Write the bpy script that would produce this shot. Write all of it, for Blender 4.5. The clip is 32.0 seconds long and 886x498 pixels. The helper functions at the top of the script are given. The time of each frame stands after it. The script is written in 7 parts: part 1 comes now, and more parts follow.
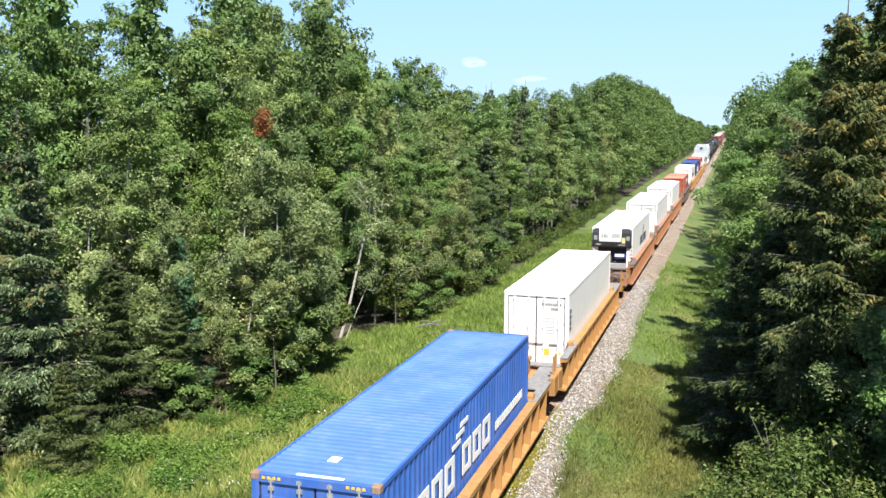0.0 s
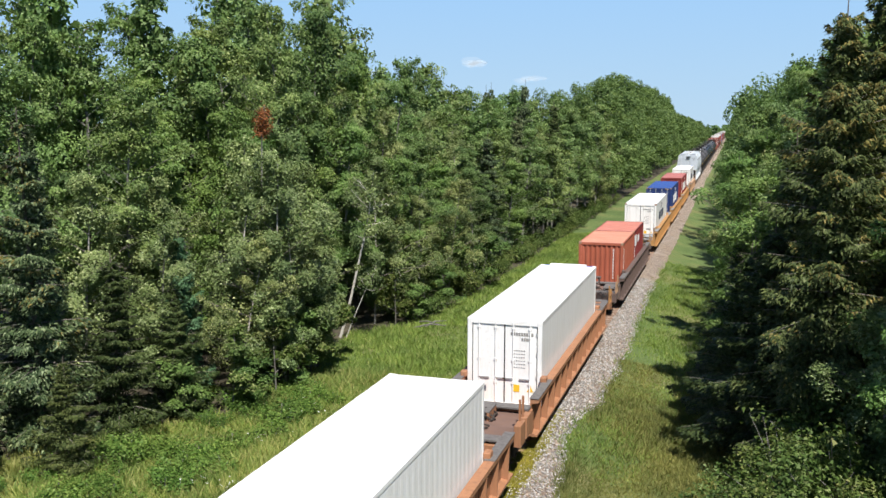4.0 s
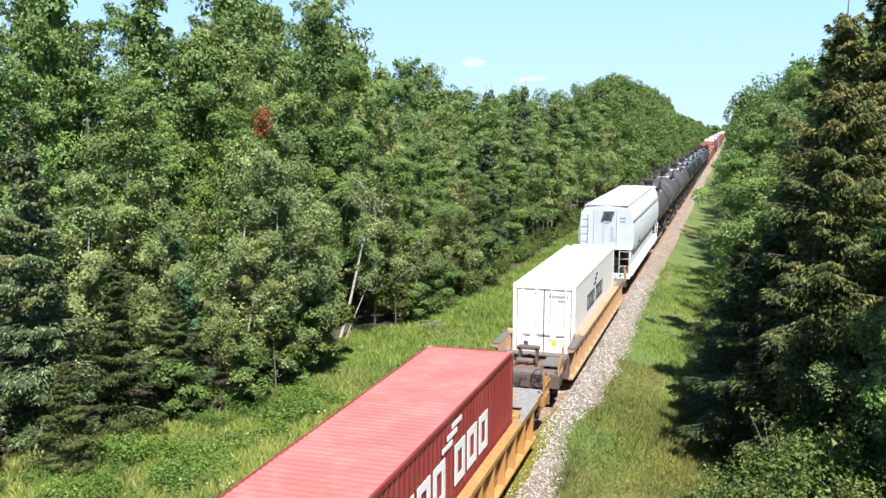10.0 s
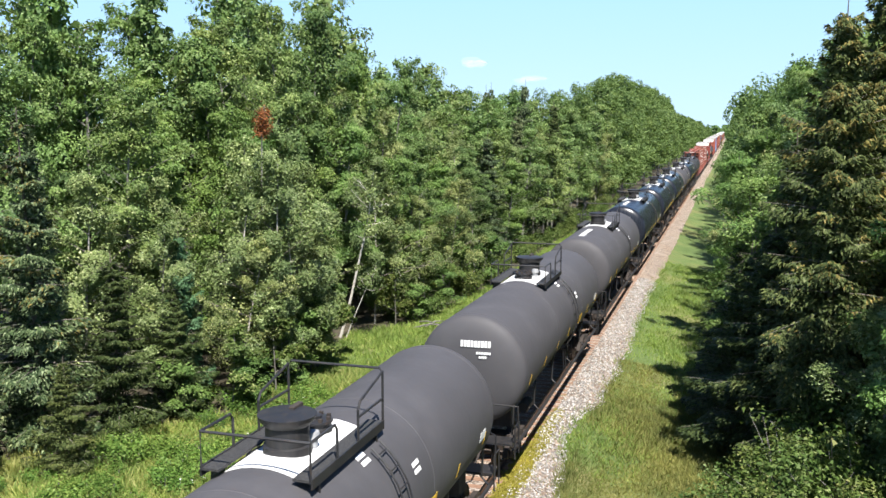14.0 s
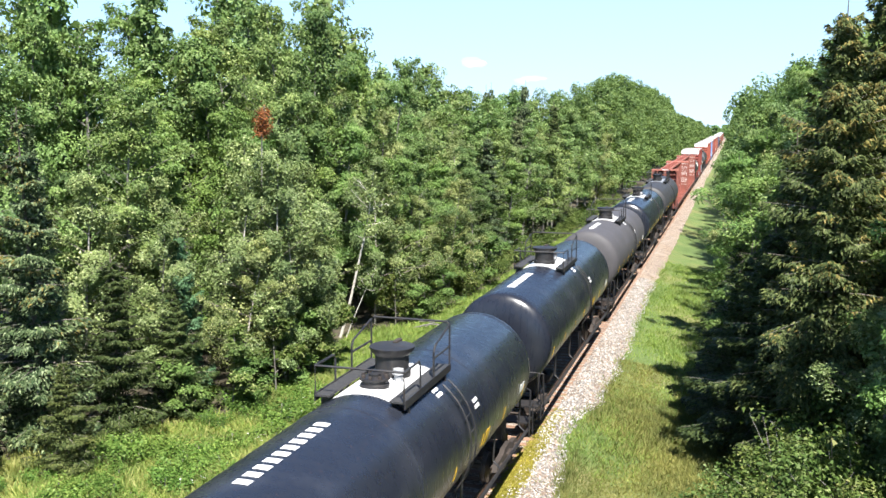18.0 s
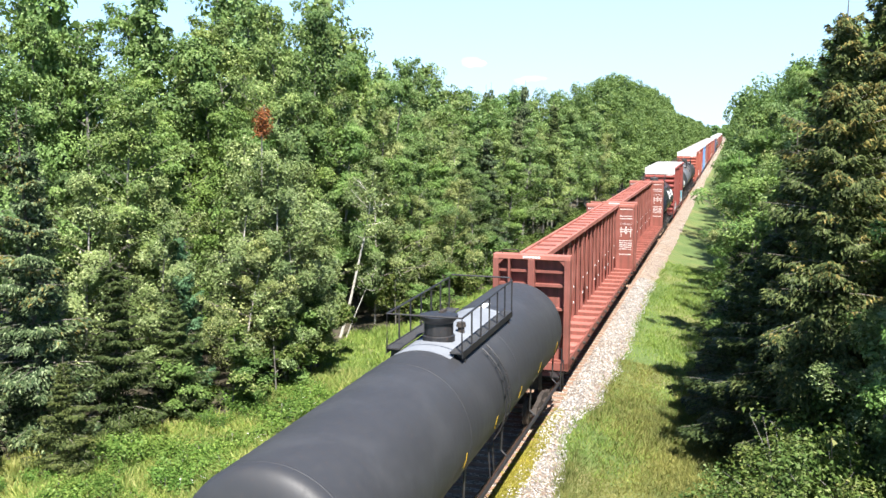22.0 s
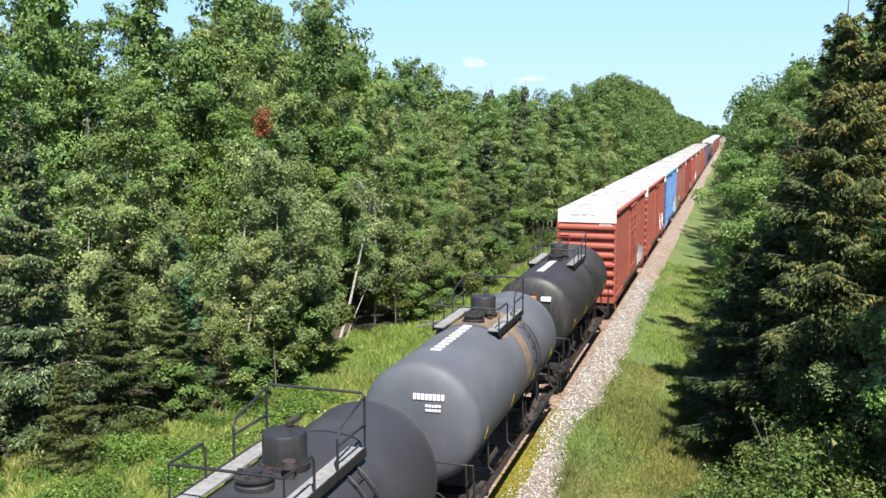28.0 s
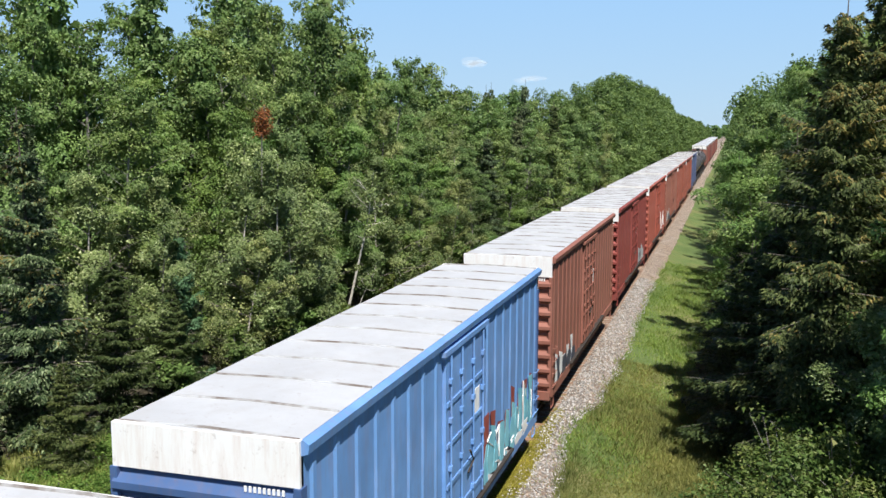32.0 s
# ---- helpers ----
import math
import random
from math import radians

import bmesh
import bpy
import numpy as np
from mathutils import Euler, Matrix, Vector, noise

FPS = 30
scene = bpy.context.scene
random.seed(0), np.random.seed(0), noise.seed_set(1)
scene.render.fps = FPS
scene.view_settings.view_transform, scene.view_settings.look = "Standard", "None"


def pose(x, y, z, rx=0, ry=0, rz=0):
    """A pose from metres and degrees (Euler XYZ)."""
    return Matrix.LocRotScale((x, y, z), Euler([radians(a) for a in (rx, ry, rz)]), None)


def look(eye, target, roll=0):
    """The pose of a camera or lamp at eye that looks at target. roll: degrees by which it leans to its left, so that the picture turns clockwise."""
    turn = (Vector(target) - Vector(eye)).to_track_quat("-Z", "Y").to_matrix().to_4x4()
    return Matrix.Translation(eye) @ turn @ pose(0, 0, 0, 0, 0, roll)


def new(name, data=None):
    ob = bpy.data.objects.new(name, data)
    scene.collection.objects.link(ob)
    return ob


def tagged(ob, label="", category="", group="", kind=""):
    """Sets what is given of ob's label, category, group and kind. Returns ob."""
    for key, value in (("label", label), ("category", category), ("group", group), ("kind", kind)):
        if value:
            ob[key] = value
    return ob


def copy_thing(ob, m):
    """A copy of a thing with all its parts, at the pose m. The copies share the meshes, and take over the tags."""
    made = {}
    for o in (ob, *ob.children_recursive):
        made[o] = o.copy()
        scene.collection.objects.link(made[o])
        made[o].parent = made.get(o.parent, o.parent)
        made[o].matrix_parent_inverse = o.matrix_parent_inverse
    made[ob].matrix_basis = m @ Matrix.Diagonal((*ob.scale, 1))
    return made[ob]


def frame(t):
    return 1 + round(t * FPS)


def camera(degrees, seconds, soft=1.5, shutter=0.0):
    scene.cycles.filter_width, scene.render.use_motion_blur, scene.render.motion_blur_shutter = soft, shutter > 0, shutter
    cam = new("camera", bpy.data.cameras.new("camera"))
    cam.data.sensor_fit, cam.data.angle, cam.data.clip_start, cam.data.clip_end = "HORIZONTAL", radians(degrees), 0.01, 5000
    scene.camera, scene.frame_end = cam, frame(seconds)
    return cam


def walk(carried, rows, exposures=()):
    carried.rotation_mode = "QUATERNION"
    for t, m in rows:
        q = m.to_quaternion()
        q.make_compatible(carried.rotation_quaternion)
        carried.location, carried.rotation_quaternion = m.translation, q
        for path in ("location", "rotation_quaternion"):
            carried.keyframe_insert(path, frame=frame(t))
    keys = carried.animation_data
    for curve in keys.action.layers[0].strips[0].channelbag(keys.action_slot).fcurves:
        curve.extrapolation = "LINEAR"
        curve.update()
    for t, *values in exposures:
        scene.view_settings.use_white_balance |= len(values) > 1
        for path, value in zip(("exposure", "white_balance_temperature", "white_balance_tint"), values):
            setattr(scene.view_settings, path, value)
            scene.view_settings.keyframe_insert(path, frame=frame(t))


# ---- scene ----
# A railway line through boreal forest, seen from a fixed point above and beside the track.
# The track runs along +y, rail tops at z = 0, track centre at x = 0.
cam = camera(50.78, 32.0, soft=1.5)
EYE = (6.67, 0.0, 9.48)
AIM = Vector(EYE) + Matrix.Rotation(radians(17.08), 3, "Z") @ Vector((0, math.cos(radians(7.56)), -math.sin(radians(7.56))))
VIEW = look(EYE, AIM, 0.14)
EXPOSURES = [(0, 1.04), (1, 0.73), (2, 0.55), (3, 0.42), (5.5, 0.85), (7, 0.85), (8, 0.65), (9, 1.05), (10, 1.1), (11, 0.8), (12, 0.5), (13, 0.55), (14, 1.1), (16.5, 1.4), (20, 1.52), (24, 1.52), (25.5, 1.4), (28, 1.07), (29, 1.08), (30, 0.9), (31, 0.7), (32, 0.6)]
walk(cam, [(0, VIEW), (32, VIEW)], EXPOSURES)


def run(t):
    """How far the train has rolled after t seconds: it gathers speed slightly."""
    return 16.6 * t + 0.02 * t * t



# ---- light ----
world = bpy.data.worlds.new("sky")
scene.world = world
world.use_nodes = True
wn = world.node_tree
sky = wn.nodes.new("ShaderNodeTexSky")
sky.sky_type, sky.sun_disc = "NISHITA", False
SUN_TO = Vector((0.33, -0.56, 1.0)).normalized()
sky.sun_elevation = math.asin(SUN_TO.z)
sky.sun_rotation = math.atan2(SUN_TO.x, SUN_TO.y)
sky.air_density, sky.dust_density, sky.ozone_density = 1.0, 0.0, 3.0
# clear summer air: pale towards the horizon, deep blue overhead
place = wn.nodes.new("ShaderNodeTexCoord")
apart = wn.nodes.new("ShaderNodeSeparateXYZ")
wn.links.new(place.outputs["Generated"], apart.inputs[0])
air = wn.nodes.new("ShaderNodeValToRGB")
air.color_ramp.elements.new(0.5)
air.color_ramp.elements.new(0.5)
for stop, (pos, col) in zip(air.color_ramp.elements, ((0.0, (0.55, 0.79, 1.03)), (0.13, (0.44, 0.74, 1.12)), (0.27, (0.15, 0.3, 0.6)), (0.8, (0.055, 0.12, 0.3)))):
    stop.position, stop.color = pos, (*col, 1)
wn.links.new(apart.outputs[2], air.inputs[0])
tint = wn.nodes.new("ShaderNodeMix")
tint.data_type, tint.blend_type = "RGBA", "MIX"
tint.inputs[0].default_value = 0.93
wn.links.new(sky.outputs[0], tint.inputs[6])
scale_up = wn.nodes.new("ShaderNodeMix")
scale_up.data_type, scale_up.blend_type = "RGBA", "MULTIPLY"
scale_up.inputs[0].default_value, scale_up.inputs[7].default_value = 1.0, (9.0, 9.0, 9.0, 1)
wn.links.new(air.outputs[0], scale_up.inputs[6])
wn.links.new(scale_up.outputs[2], tint.inputs[7])
wn.links.new(tint.outputs[2], wn.nodes["Background"].inputs[0])
wn.nodes["Background"].inputs[1].default_value = 0.065
sun = new("sun", bpy.data.lights.new("sun", "SUN"))
sun.data.energy, sun.data.angle, sun.data.color = 5.0, radians(0.53), (1.0, 0.96, 0.9)
sun.matrix_world = look(SUN_TO * 50, (0, 0, 0))


def cloud(x, y, z, w, h, seed):
    """A small fair-weather cloud far off: flattened puffs."""
    r = np.random.default_rng(seed)
    bm = bmesh.new()
    for k in range(9):
        u = r.uniform(-1, 1)
        size = h * r.uniform(0.25, 0.6) * (1.1 - abs(u) * 0.8)
        m = Matrix.Translation((u * w / 2, r.uniform(-0.2, 0.2) * w, size * 0.4 + u * h * 0.25 + r.uniform(0, 0.3) * h)) @ Matrix.Diagonal((size * r.uniform(1.2, 2.2), size, size * 0.6, 1))
        bmesh.ops.create_icosphere(bm, subdivisions=2, radius=1, matrix=m)
    for v in bm.verts:
        v.co += Vector(noise.noise_vector(v.co * (3.0 / h))) * h * 0.12
    me = bpy.data.meshes.new("cloud")
    bm.to_mesh(me)
    bm.free()
    me.polygons.foreach_set("use_smooth", np.ones(len(me.polygons), dtype=bool))
    ob = new("cloud", me)
    ob.location = (x, y, z)
    return tagged(ob, "small white fair-weather cloud low in the sky", "cloud", kind="structure")


CLOUDS = [cloud(-940, 3450, 225, 120, 42, 1), cloud(-730, 3500, 170, 130, 36, 2), cloud(-1300, 3350, 200, 60, 20, 5)]

# ---- materials ----
def nodes_of(name):
    m = bpy.data.materials.new(name)
    m.use_nodes = True
    return m, m.node_tree.nodes, m.node_tree.links, m.node_tree.nodes["Principled BSDF"]


def ramp(nt, lk, source, stops):
    r = nt.new("ShaderNodeValToRGB")
    while len(r.color_ramp.elements) < len(stops):
        r.color_ramp.elements.new(0.5)
    for e, (pos, col) in zip(r.color_ramp.elements, stops):
        e.position, e.color = pos, (*col, 1)
    lk.new(source, r.inputs[0])
    return r.outputs[0]


def noise_of(nt, lk, scale, detail=4.0, rough=0.6, stretch=None, coord="Object"):
    tc = nt.new("ShaderNodeTexCoord")
    n = nt.new("ShaderNodeTexNoise")
    n.inputs["Scale"].default_value, n.inputs["Detail"].default_value, n.inputs["Roughness"].default_value = scale, detail, rough
    if stretch:
        mp = nt.new("ShaderNodeMapping")
        mp.inputs["Scale"].default_value = stretch
        lk.new(tc.outputs[coord], mp.inputs[0])
        lk.new(mp.outputs[0], n.inputs["Vector"])
    else:
        lk.new(tc.outputs[coord], n.inputs["Vector"])
    return n.outputs[0]


def mix(nt, lk, fac, a, b, blend="MIX"):
    x = nt.new("ShaderNodeMix")
    x.data_type, x.blend_type = "RGBA", blend
    for value, slot in ((fac, x.inputs[0]), (a, x.inputs[6]), (b, x.inputs[7])):
        if isinstance(value, (int, float)):
            slot.default_value = value
        elif isinstance(value, tuple):
            slot.default_value = (*value, 1)
        else:
            lk.new(value, slot)
    return x.outputs[2]


def bump(nt, lk, bsdf, height, strength=0.3, distance=0.02):
    b = nt.new("ShaderNodeBump")
    b.inputs["Strength"].default_value, b.inputs["Distance"].default_value = strength, distance
    lk.new(height, b.inputs["Height"])
    lk.new(b.outputs[0], bsdf.inputs["Normal"])


def paint(name, col, rough=0.5, dirt=(0.16, 0.1, 0.06), amount=0.35, metal=0.0, fade=0.12, streak=True):
    """Weathered vehicle paint: faded patches, vertical dirt streaks and rust specks."""
    m, nt, lk, bs = nodes_of(name)
    big = noise_of(nt, lk, 0.7, 3)
    pale = tuple(min(1, c * (1 + fade) + fade * 0.12) for c in col)
    dark = tuple(c * (1 - fade) for c in col)
    base = ramp(nt, lk, big, [(0.3, dark), (0.5, col), (0.72, pale)])
    st = noise_of(nt, lk, 2.2, 6, 0.7, (3.0, 3.0, 0.35) if streak else None)
    mask = ramp(nt, lk, st, [(0.46, (0, 0, 0)), (0.72, (1, 1, 1))])
    fac = nt.new("ShaderNodeMath")
    fac.operation = "MULTIPLY"
    lk.new(mask, fac.inputs[0])
    fac.inputs[1].default_value = amount
    c1 = mix(nt, lk, fac.outputs[0], base, dirt)
    speck = noise_of(nt, lk, 9.0, 5, 0.75)
    smask = ramp(nt, lk, speck, [(0.6, (0, 0, 0)), (0.68, (1, 1, 1))])
    f2 = nt.new("ShaderNodeMath")
    f2.operation = "MULTIPLY"
    lk.new(smask, f2.inputs[0])
    f2.inputs[1].default_value = amount * 0.9
    lk.new(mix(nt, lk, f2.outputs[0], c1, (0.17, 0.075, 0.035)), bs.inputs["Base Color"])
    rr = nt.new("ShaderNodeMapRange")
    rr.inputs[3].default_value, rr.inputs[4].default_value = max(0.1, rough - 0.12), min(1, rough + 0.18)
    lk.new(st, rr.inputs[0])
    lk.new(rr.outputs[0], bs.inputs["Roughness"])
    bs.inputs["Metallic"].default_value = metal
    bump(nt, lk, bs, big, 0.1, 0.05)
    return m


def leaf_mat(name, stops, trans=0.35):
    """Leaves: the hue drifts from clump to clump and from tree to tree; some light passes through."""
    m, nt, lk, bs = nodes_of(name)
    geo = nt.new("ShaderNodeNewGeometry")
    c = ramp(nt, lk, geo.outputs["Random Per Island"], stops)
    info = nt.new("ShaderNodeObjectInfo")
    tone = ramp(nt, lk, info.outputs["Random"], [(0.0, (0.66, 0.75, 0.7)), (0.3, (0.95, 1.0, 0.95)), (0.55, (1.12, 1.06, 0.96)), (0.75, (0.85, 1.0, 0.9)), (1.0, (1.15, 1.16, 1.15))])
    # Broad noise puts sunlit clumps and shaded gaps into the leaf colour.
    patch = ramp(nt, lk, noise_of(nt, lk, 0.55, 3), [(0.32, (0.68, 0.74, 0.7)), (0.68, (1.28, 1.22, 1.02))])
    col = mix(nt, lk, 1.0, mix(nt, lk, 1.0, c, tone, "MULTIPLY"), patch, "MULTIPLY")
    lk.new(col, bs.inputs["Base Color"])
    bs.inputs["Roughness"].default_value = 0.5
    bs.inputs["Specular IOR Level"].default_value = 0.12
    tr = nt.new("ShaderNodeBsdfTranslucent")
    lk.new(mix(nt, lk, 1.0, col, (1.25, 1.3, 0.6), "MULTIPLY"), tr.inputs[0])
    ms = nt.new("ShaderNodeMixShader")
    ms.inputs[0].default_value = trans
    lk.new(bs.outputs[0], ms.inputs[1])
    lk.new(tr.outputs[0], ms.inputs[2])
    lk.new(ms.outputs[0], nt["Material Output"].inputs[0])
    return m


def plain(name, stops, scale=3.0, rough=0.8, metal=0.0, bumpy=0.25, stretch=None, dist=0.02):
    m, nt, lk, bs = nodes_of(name)
    n = noise_of(nt, lk, scale, 6, 0.65, stretch)
    lk.new(ramp(nt, lk, n, stops), bs.inputs["Base Color"])
    bs.inputs["Roughness"].default_value, bs.inputs["Metallic"].default_value = rough, metal
    if bumpy:
        bump(nt, lk, bs, n, bumpy, dist)
    return m


LEAF_ASPEN = leaf_mat("aspen leaves", [(0, (0.084, 0.134, 0.048)), (0.5, (0.136, 0.2, 0.074)), (0.85, (0.2, 0.27, 0.112)), (1, (0.32, 0.375, 0.215))], 0.16)
LEAF_MAPLE = leaf_mat("maple leaves", [(0, (0.08, 0.135, 0.04)), (0.5, (0.13, 0.202, 0.063)), (0.85, (0.185, 0.268, 0.095)), (1, (0.29, 0.36, 0.175))], 0.18)
LEAF_BIRCH = leaf_mat("birch leaves", [(0, (0.105, 0.145, 0.056)), (0.5, (0.18, 0.224, 0.098)), (0.85, (0.26, 0.3, 0.148)), (1, (0.43, 0.46, 0.29))], 0.14)
LEAF_SPRUCE = leaf_mat("spruce needles", [(0, (0.03, 0.05, 0.028)), (0.45, (0.062, 0.088, 0.044)), (0.75, (0.12, 0.15, 0.083)), (1, (0.27, 0.3, 0.2))], 0.04)
LEAF_OLIVE = leaf_mat("old spruce needles", [(0, (0.028, 0.042, 0.016)), (0.5, (0.055, 0.073, 0.027)), (0.85, (0.09, 0.11, 0.043)), (1, (0.14, 0.155, 0.072))], 0.06)
LEAF_PINE = leaf_mat("soft blue-green pine needles", [(0, (0.05, 0.1, 0.055)), (0.5, (0.075, 0.145, 0.08)), (1, (0.13, 0.21, 0.125))], 0.12)
LEAF_CONE = leaf_mat("browned cones and needles", [(0, (0.085, 0.078, 0.026)), (0.5, (0.145, 0.122, 0.042)), (1, (0.24, 0.185, 0.075))], 0.06)
# A narrow, slightly blue range puts the haze of distance into these leaves.
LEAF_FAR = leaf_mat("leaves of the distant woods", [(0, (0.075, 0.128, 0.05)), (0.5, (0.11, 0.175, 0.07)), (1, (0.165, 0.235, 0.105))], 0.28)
LEAF_RUST = leaf_mat("dead rust leaves", [(0, (0.16, 0.055, 0.025)), (0.5, (0.27, 0.095, 0.045)), (1, (0.36, 0.15, 0.075))], 0.2)
LEAF_SHRUB = leaf_mat("shrub leaves", [(0, (0.05, 0.08, 0.022)), (0.5, (0.085, 0.125, 0.036)), (0.85, (0.14, 0.175, 0.06)), (1, (0.26, 0.28, 0.14))], 0.18)
GRASS = leaf_mat("grass blades", [(0, (0.13, 0.195, 0.05)), (0.5, (0.185, 0.26, 0.075)), (0.85, (0.245, 0.3, 0.1)), (1, (0.36, 0.36, 0.17))], 0.25)
GRASS_DRY = leaf_mat("dry grass blades", [(0, (0.165, 0.175, 0.056)), (0.5, (0.225, 0.215, 0.08)), (1, (0.31, 0.275, 0.12))], 0.2)
GRASS_PALE = leaf_mat("pale seeding grass", [(0, (0.19, 0.235, 0.075)), (0.5, (0.26, 0.3, 0.11)), (1, (0.38, 0.37, 0.18))], 0.25)
WEED_YELLOW = leaf_mat("yellow stonecrop", [(0, (0.2, 0.155, 0.03)), (0.5, (0.3, 0.235, 0.05)), (1, (0.4, 0.32, 0.085))], 0.15)
LEAF_HERB = leaf_mat("lush herb leaves", [(0, (0.06, 0.12, 0.025)), (0.5, (0.145, 0.225, 0.055)), (1, (0.25, 0.33, 0.1))], 0.25)
FLOWER = plain("pale flowers", [(0.3, (0.7, 0.68, 0.6)), (0.7, (0.85, 0.84, 0.8))], 20, 0.7, 0, 0)
BARK = plain("grey bark", [(0.3, (0.08, 0.072, 0.062)), (0.55, (0.2, 0.19, 0.17)), (0.8, (0.4, 0.39, 0.36))], 4, 0.9, 0, 0.6, (1, 1, 0.3))
BARK_PALE = plain("pale young birch bark", [(0.3, (0.16, 0.14, 0.12)), (0.5, (0.36, 0.33, 0.29)), (0.8, (0.55, 0.52, 0.47))], 5, 0.8, 0, 0.3, (1, 1, 2.0))
BARK_BIRCH = plain("birch bark", [(0.28, (0.05, 0.045, 0.04)), (0.4, (0.5, 0.47, 0.42)), (0.8, (0.75, 0.72, 0.67))], 5, 0.7, 0, 0.3, (1, 1, 2.0))
BARK_TWIG = plain("dead grey twigs", [(0.3, (0.12, 0.1, 0.085)), (0.8, (0.28, 0.25, 0.22))], 6, 0.95, 0, 0)
BARK_SPRUCE = plain("spruce bark", [(0.3, (0.06, 0.05, 0.04)), (0.8, (0.17, 0.14, 0.11))], 6, 0.95, 0, 0.6)


def ground_mat():
    m, nt, lk, bs = nodes_of("meadow soil and grass")
    big = noise_of(nt, lk, 0.22, 4, 0.6)
    fine = noise_of(nt, lk, 6.0, 8, 0.75)
    a = ramp(nt, lk, big, [(0.32, (0.07, 0.115, 0.032)), (0.5, (0.1, 0.15, 0.045)), (0.68, (0.17, 0.17, 0.07))])
    b = ramp(nt, lk, fine, [(0.3, (0.45, 0.5, 0.4)), (0.7, (1.5, 1.4, 1.2))])
    lk.new(mix(nt, lk, 1.0, a, b, "MULTIPLY"), bs.inputs["Base Color"])
    bs.inputs["Roughness"].default_value = 0.95
    bump(nt, lk, bs, fine, 0.8, 0.08)
    return m


def ballast_mat():
    m, nt, lk, bs = nodes_of("crushed grey stone")
    tc = nt.new("ShaderNodeTexCoord")
    v = nt.new("ShaderNodeTexVoronoi")
    v.inputs["Scale"].default_value = 17.0
    lk.new(tc.outputs["Object"], v.inputs["Vector"])
    sep = nt.new("ShaderNodeSeparateColor")
    lk.new(v.outputs["Color"], sep.inputs[0])
    c = ramp(nt, lk, sep.outputs[0], [(0, (0.105, 0.086, 0.07)), (0.45, (0.25, 0.212, 0.182)), (0.8, (0.38, 0.338, 0.3)), (1, (0.57, 0.53, 0.49))])
    big = ramp(nt, lk, noise_of(nt, lk, 0.6, 4), [(0.35, (0.9, 0.76, 0.64)), (0.65, (1.08, 1.02, 0.97))])
    lk.new(mix(nt, lk, 1.0, c, big, "MULTIPLY"), bs.inputs["Base Color"])
    bs.inputs["Roughness"].default_value = 0.9
    bump(nt, lk, bs, v.outputs["Distance"], 1.0, 0.06)
    return m


LITTER = plain("brown leaf litter", [(0.3, (0.03, 0.024, 0.016)), (0.55, (0.07, 0.058, 0.035)), (0.8, (0.13, 0.105, 0.065))], 5, 0.95, 0, 0.6, None, 0.05)
GROUND = ground_mat()
BALLAST = ballast_mat()
STONE, sn, sl, sb = nodes_of("loose pale stones")
sl.new(ramp(sn, sl, sn.new("ShaderNodeNewGeometry").outputs["Random Per Island"], [(0, (0.12, 0.11, 0.1)), (0.4, (0.28, 0.265, 0.245)), (0.8, (0.46, 0.44, 0.42)), (1, (0.66, 0.64, 0.62))]), sb.inputs["Base Color"])
sb.inputs["Roughness"].default_value = 0.9
TIE = plain("weathered timber ties", [(0.3, (0.13, 0.07, 0.045)), (0.6, (0.3, 0.18, 0.12)), (0.85, (0.42, 0.28, 0.2))], 3, 0.9, 0, 0.5, (0.5, 4, 4))
RAIL = plain("rusty rail steel", [(0.3, (0.1, 0.055, 0.035)), (0.8, (0.22, 0.13, 0.09))], 5, 0.7, 0.3, 0.1)
RAIL_TOP = plain("polished rail head", [(0.3, (0.5, 0.49, 0.47)), (0.8, (0.65, 0.64, 0.62))], 3, 0.25, 1.0, 0)
CLOUD = plain("white cloud", [(0.3, (0.85, 0.86, 0.88)), (0.7, (0.95, 0.95, 0.95))], 0.02, 1.0, 0, 0)
cloud_nodes = CLOUD.node_tree
mixer, clear = cloud_nodes.nodes.new("ShaderNodeMixShader"), cloud_nodes.nodes.new("ShaderNodeBsdfTransparent")
mixer.inputs[0].default_value = 0.13
cloud_nodes.links.new(clear.outputs[0], mixer.inputs[1])
# Clouds glow evenly of themselves instead of taking sun and shade.
glow = cloud_nodes.nodes.new("ShaderNodeEmission")
glow.inputs[0].default_value, glow.inputs[1].default_value = (0.62, 0.72, 0.82, 1), 0.85
cloud_nodes.links.new(glow.outputs[0], mixer.inputs[2])
cloud_nodes.links.new(mixer.outputs[0], cloud_nodes.nodes["Material Output"].inputs[0])
for ob in CLOUDS:
    ob.data.materials.append(CLOUD)

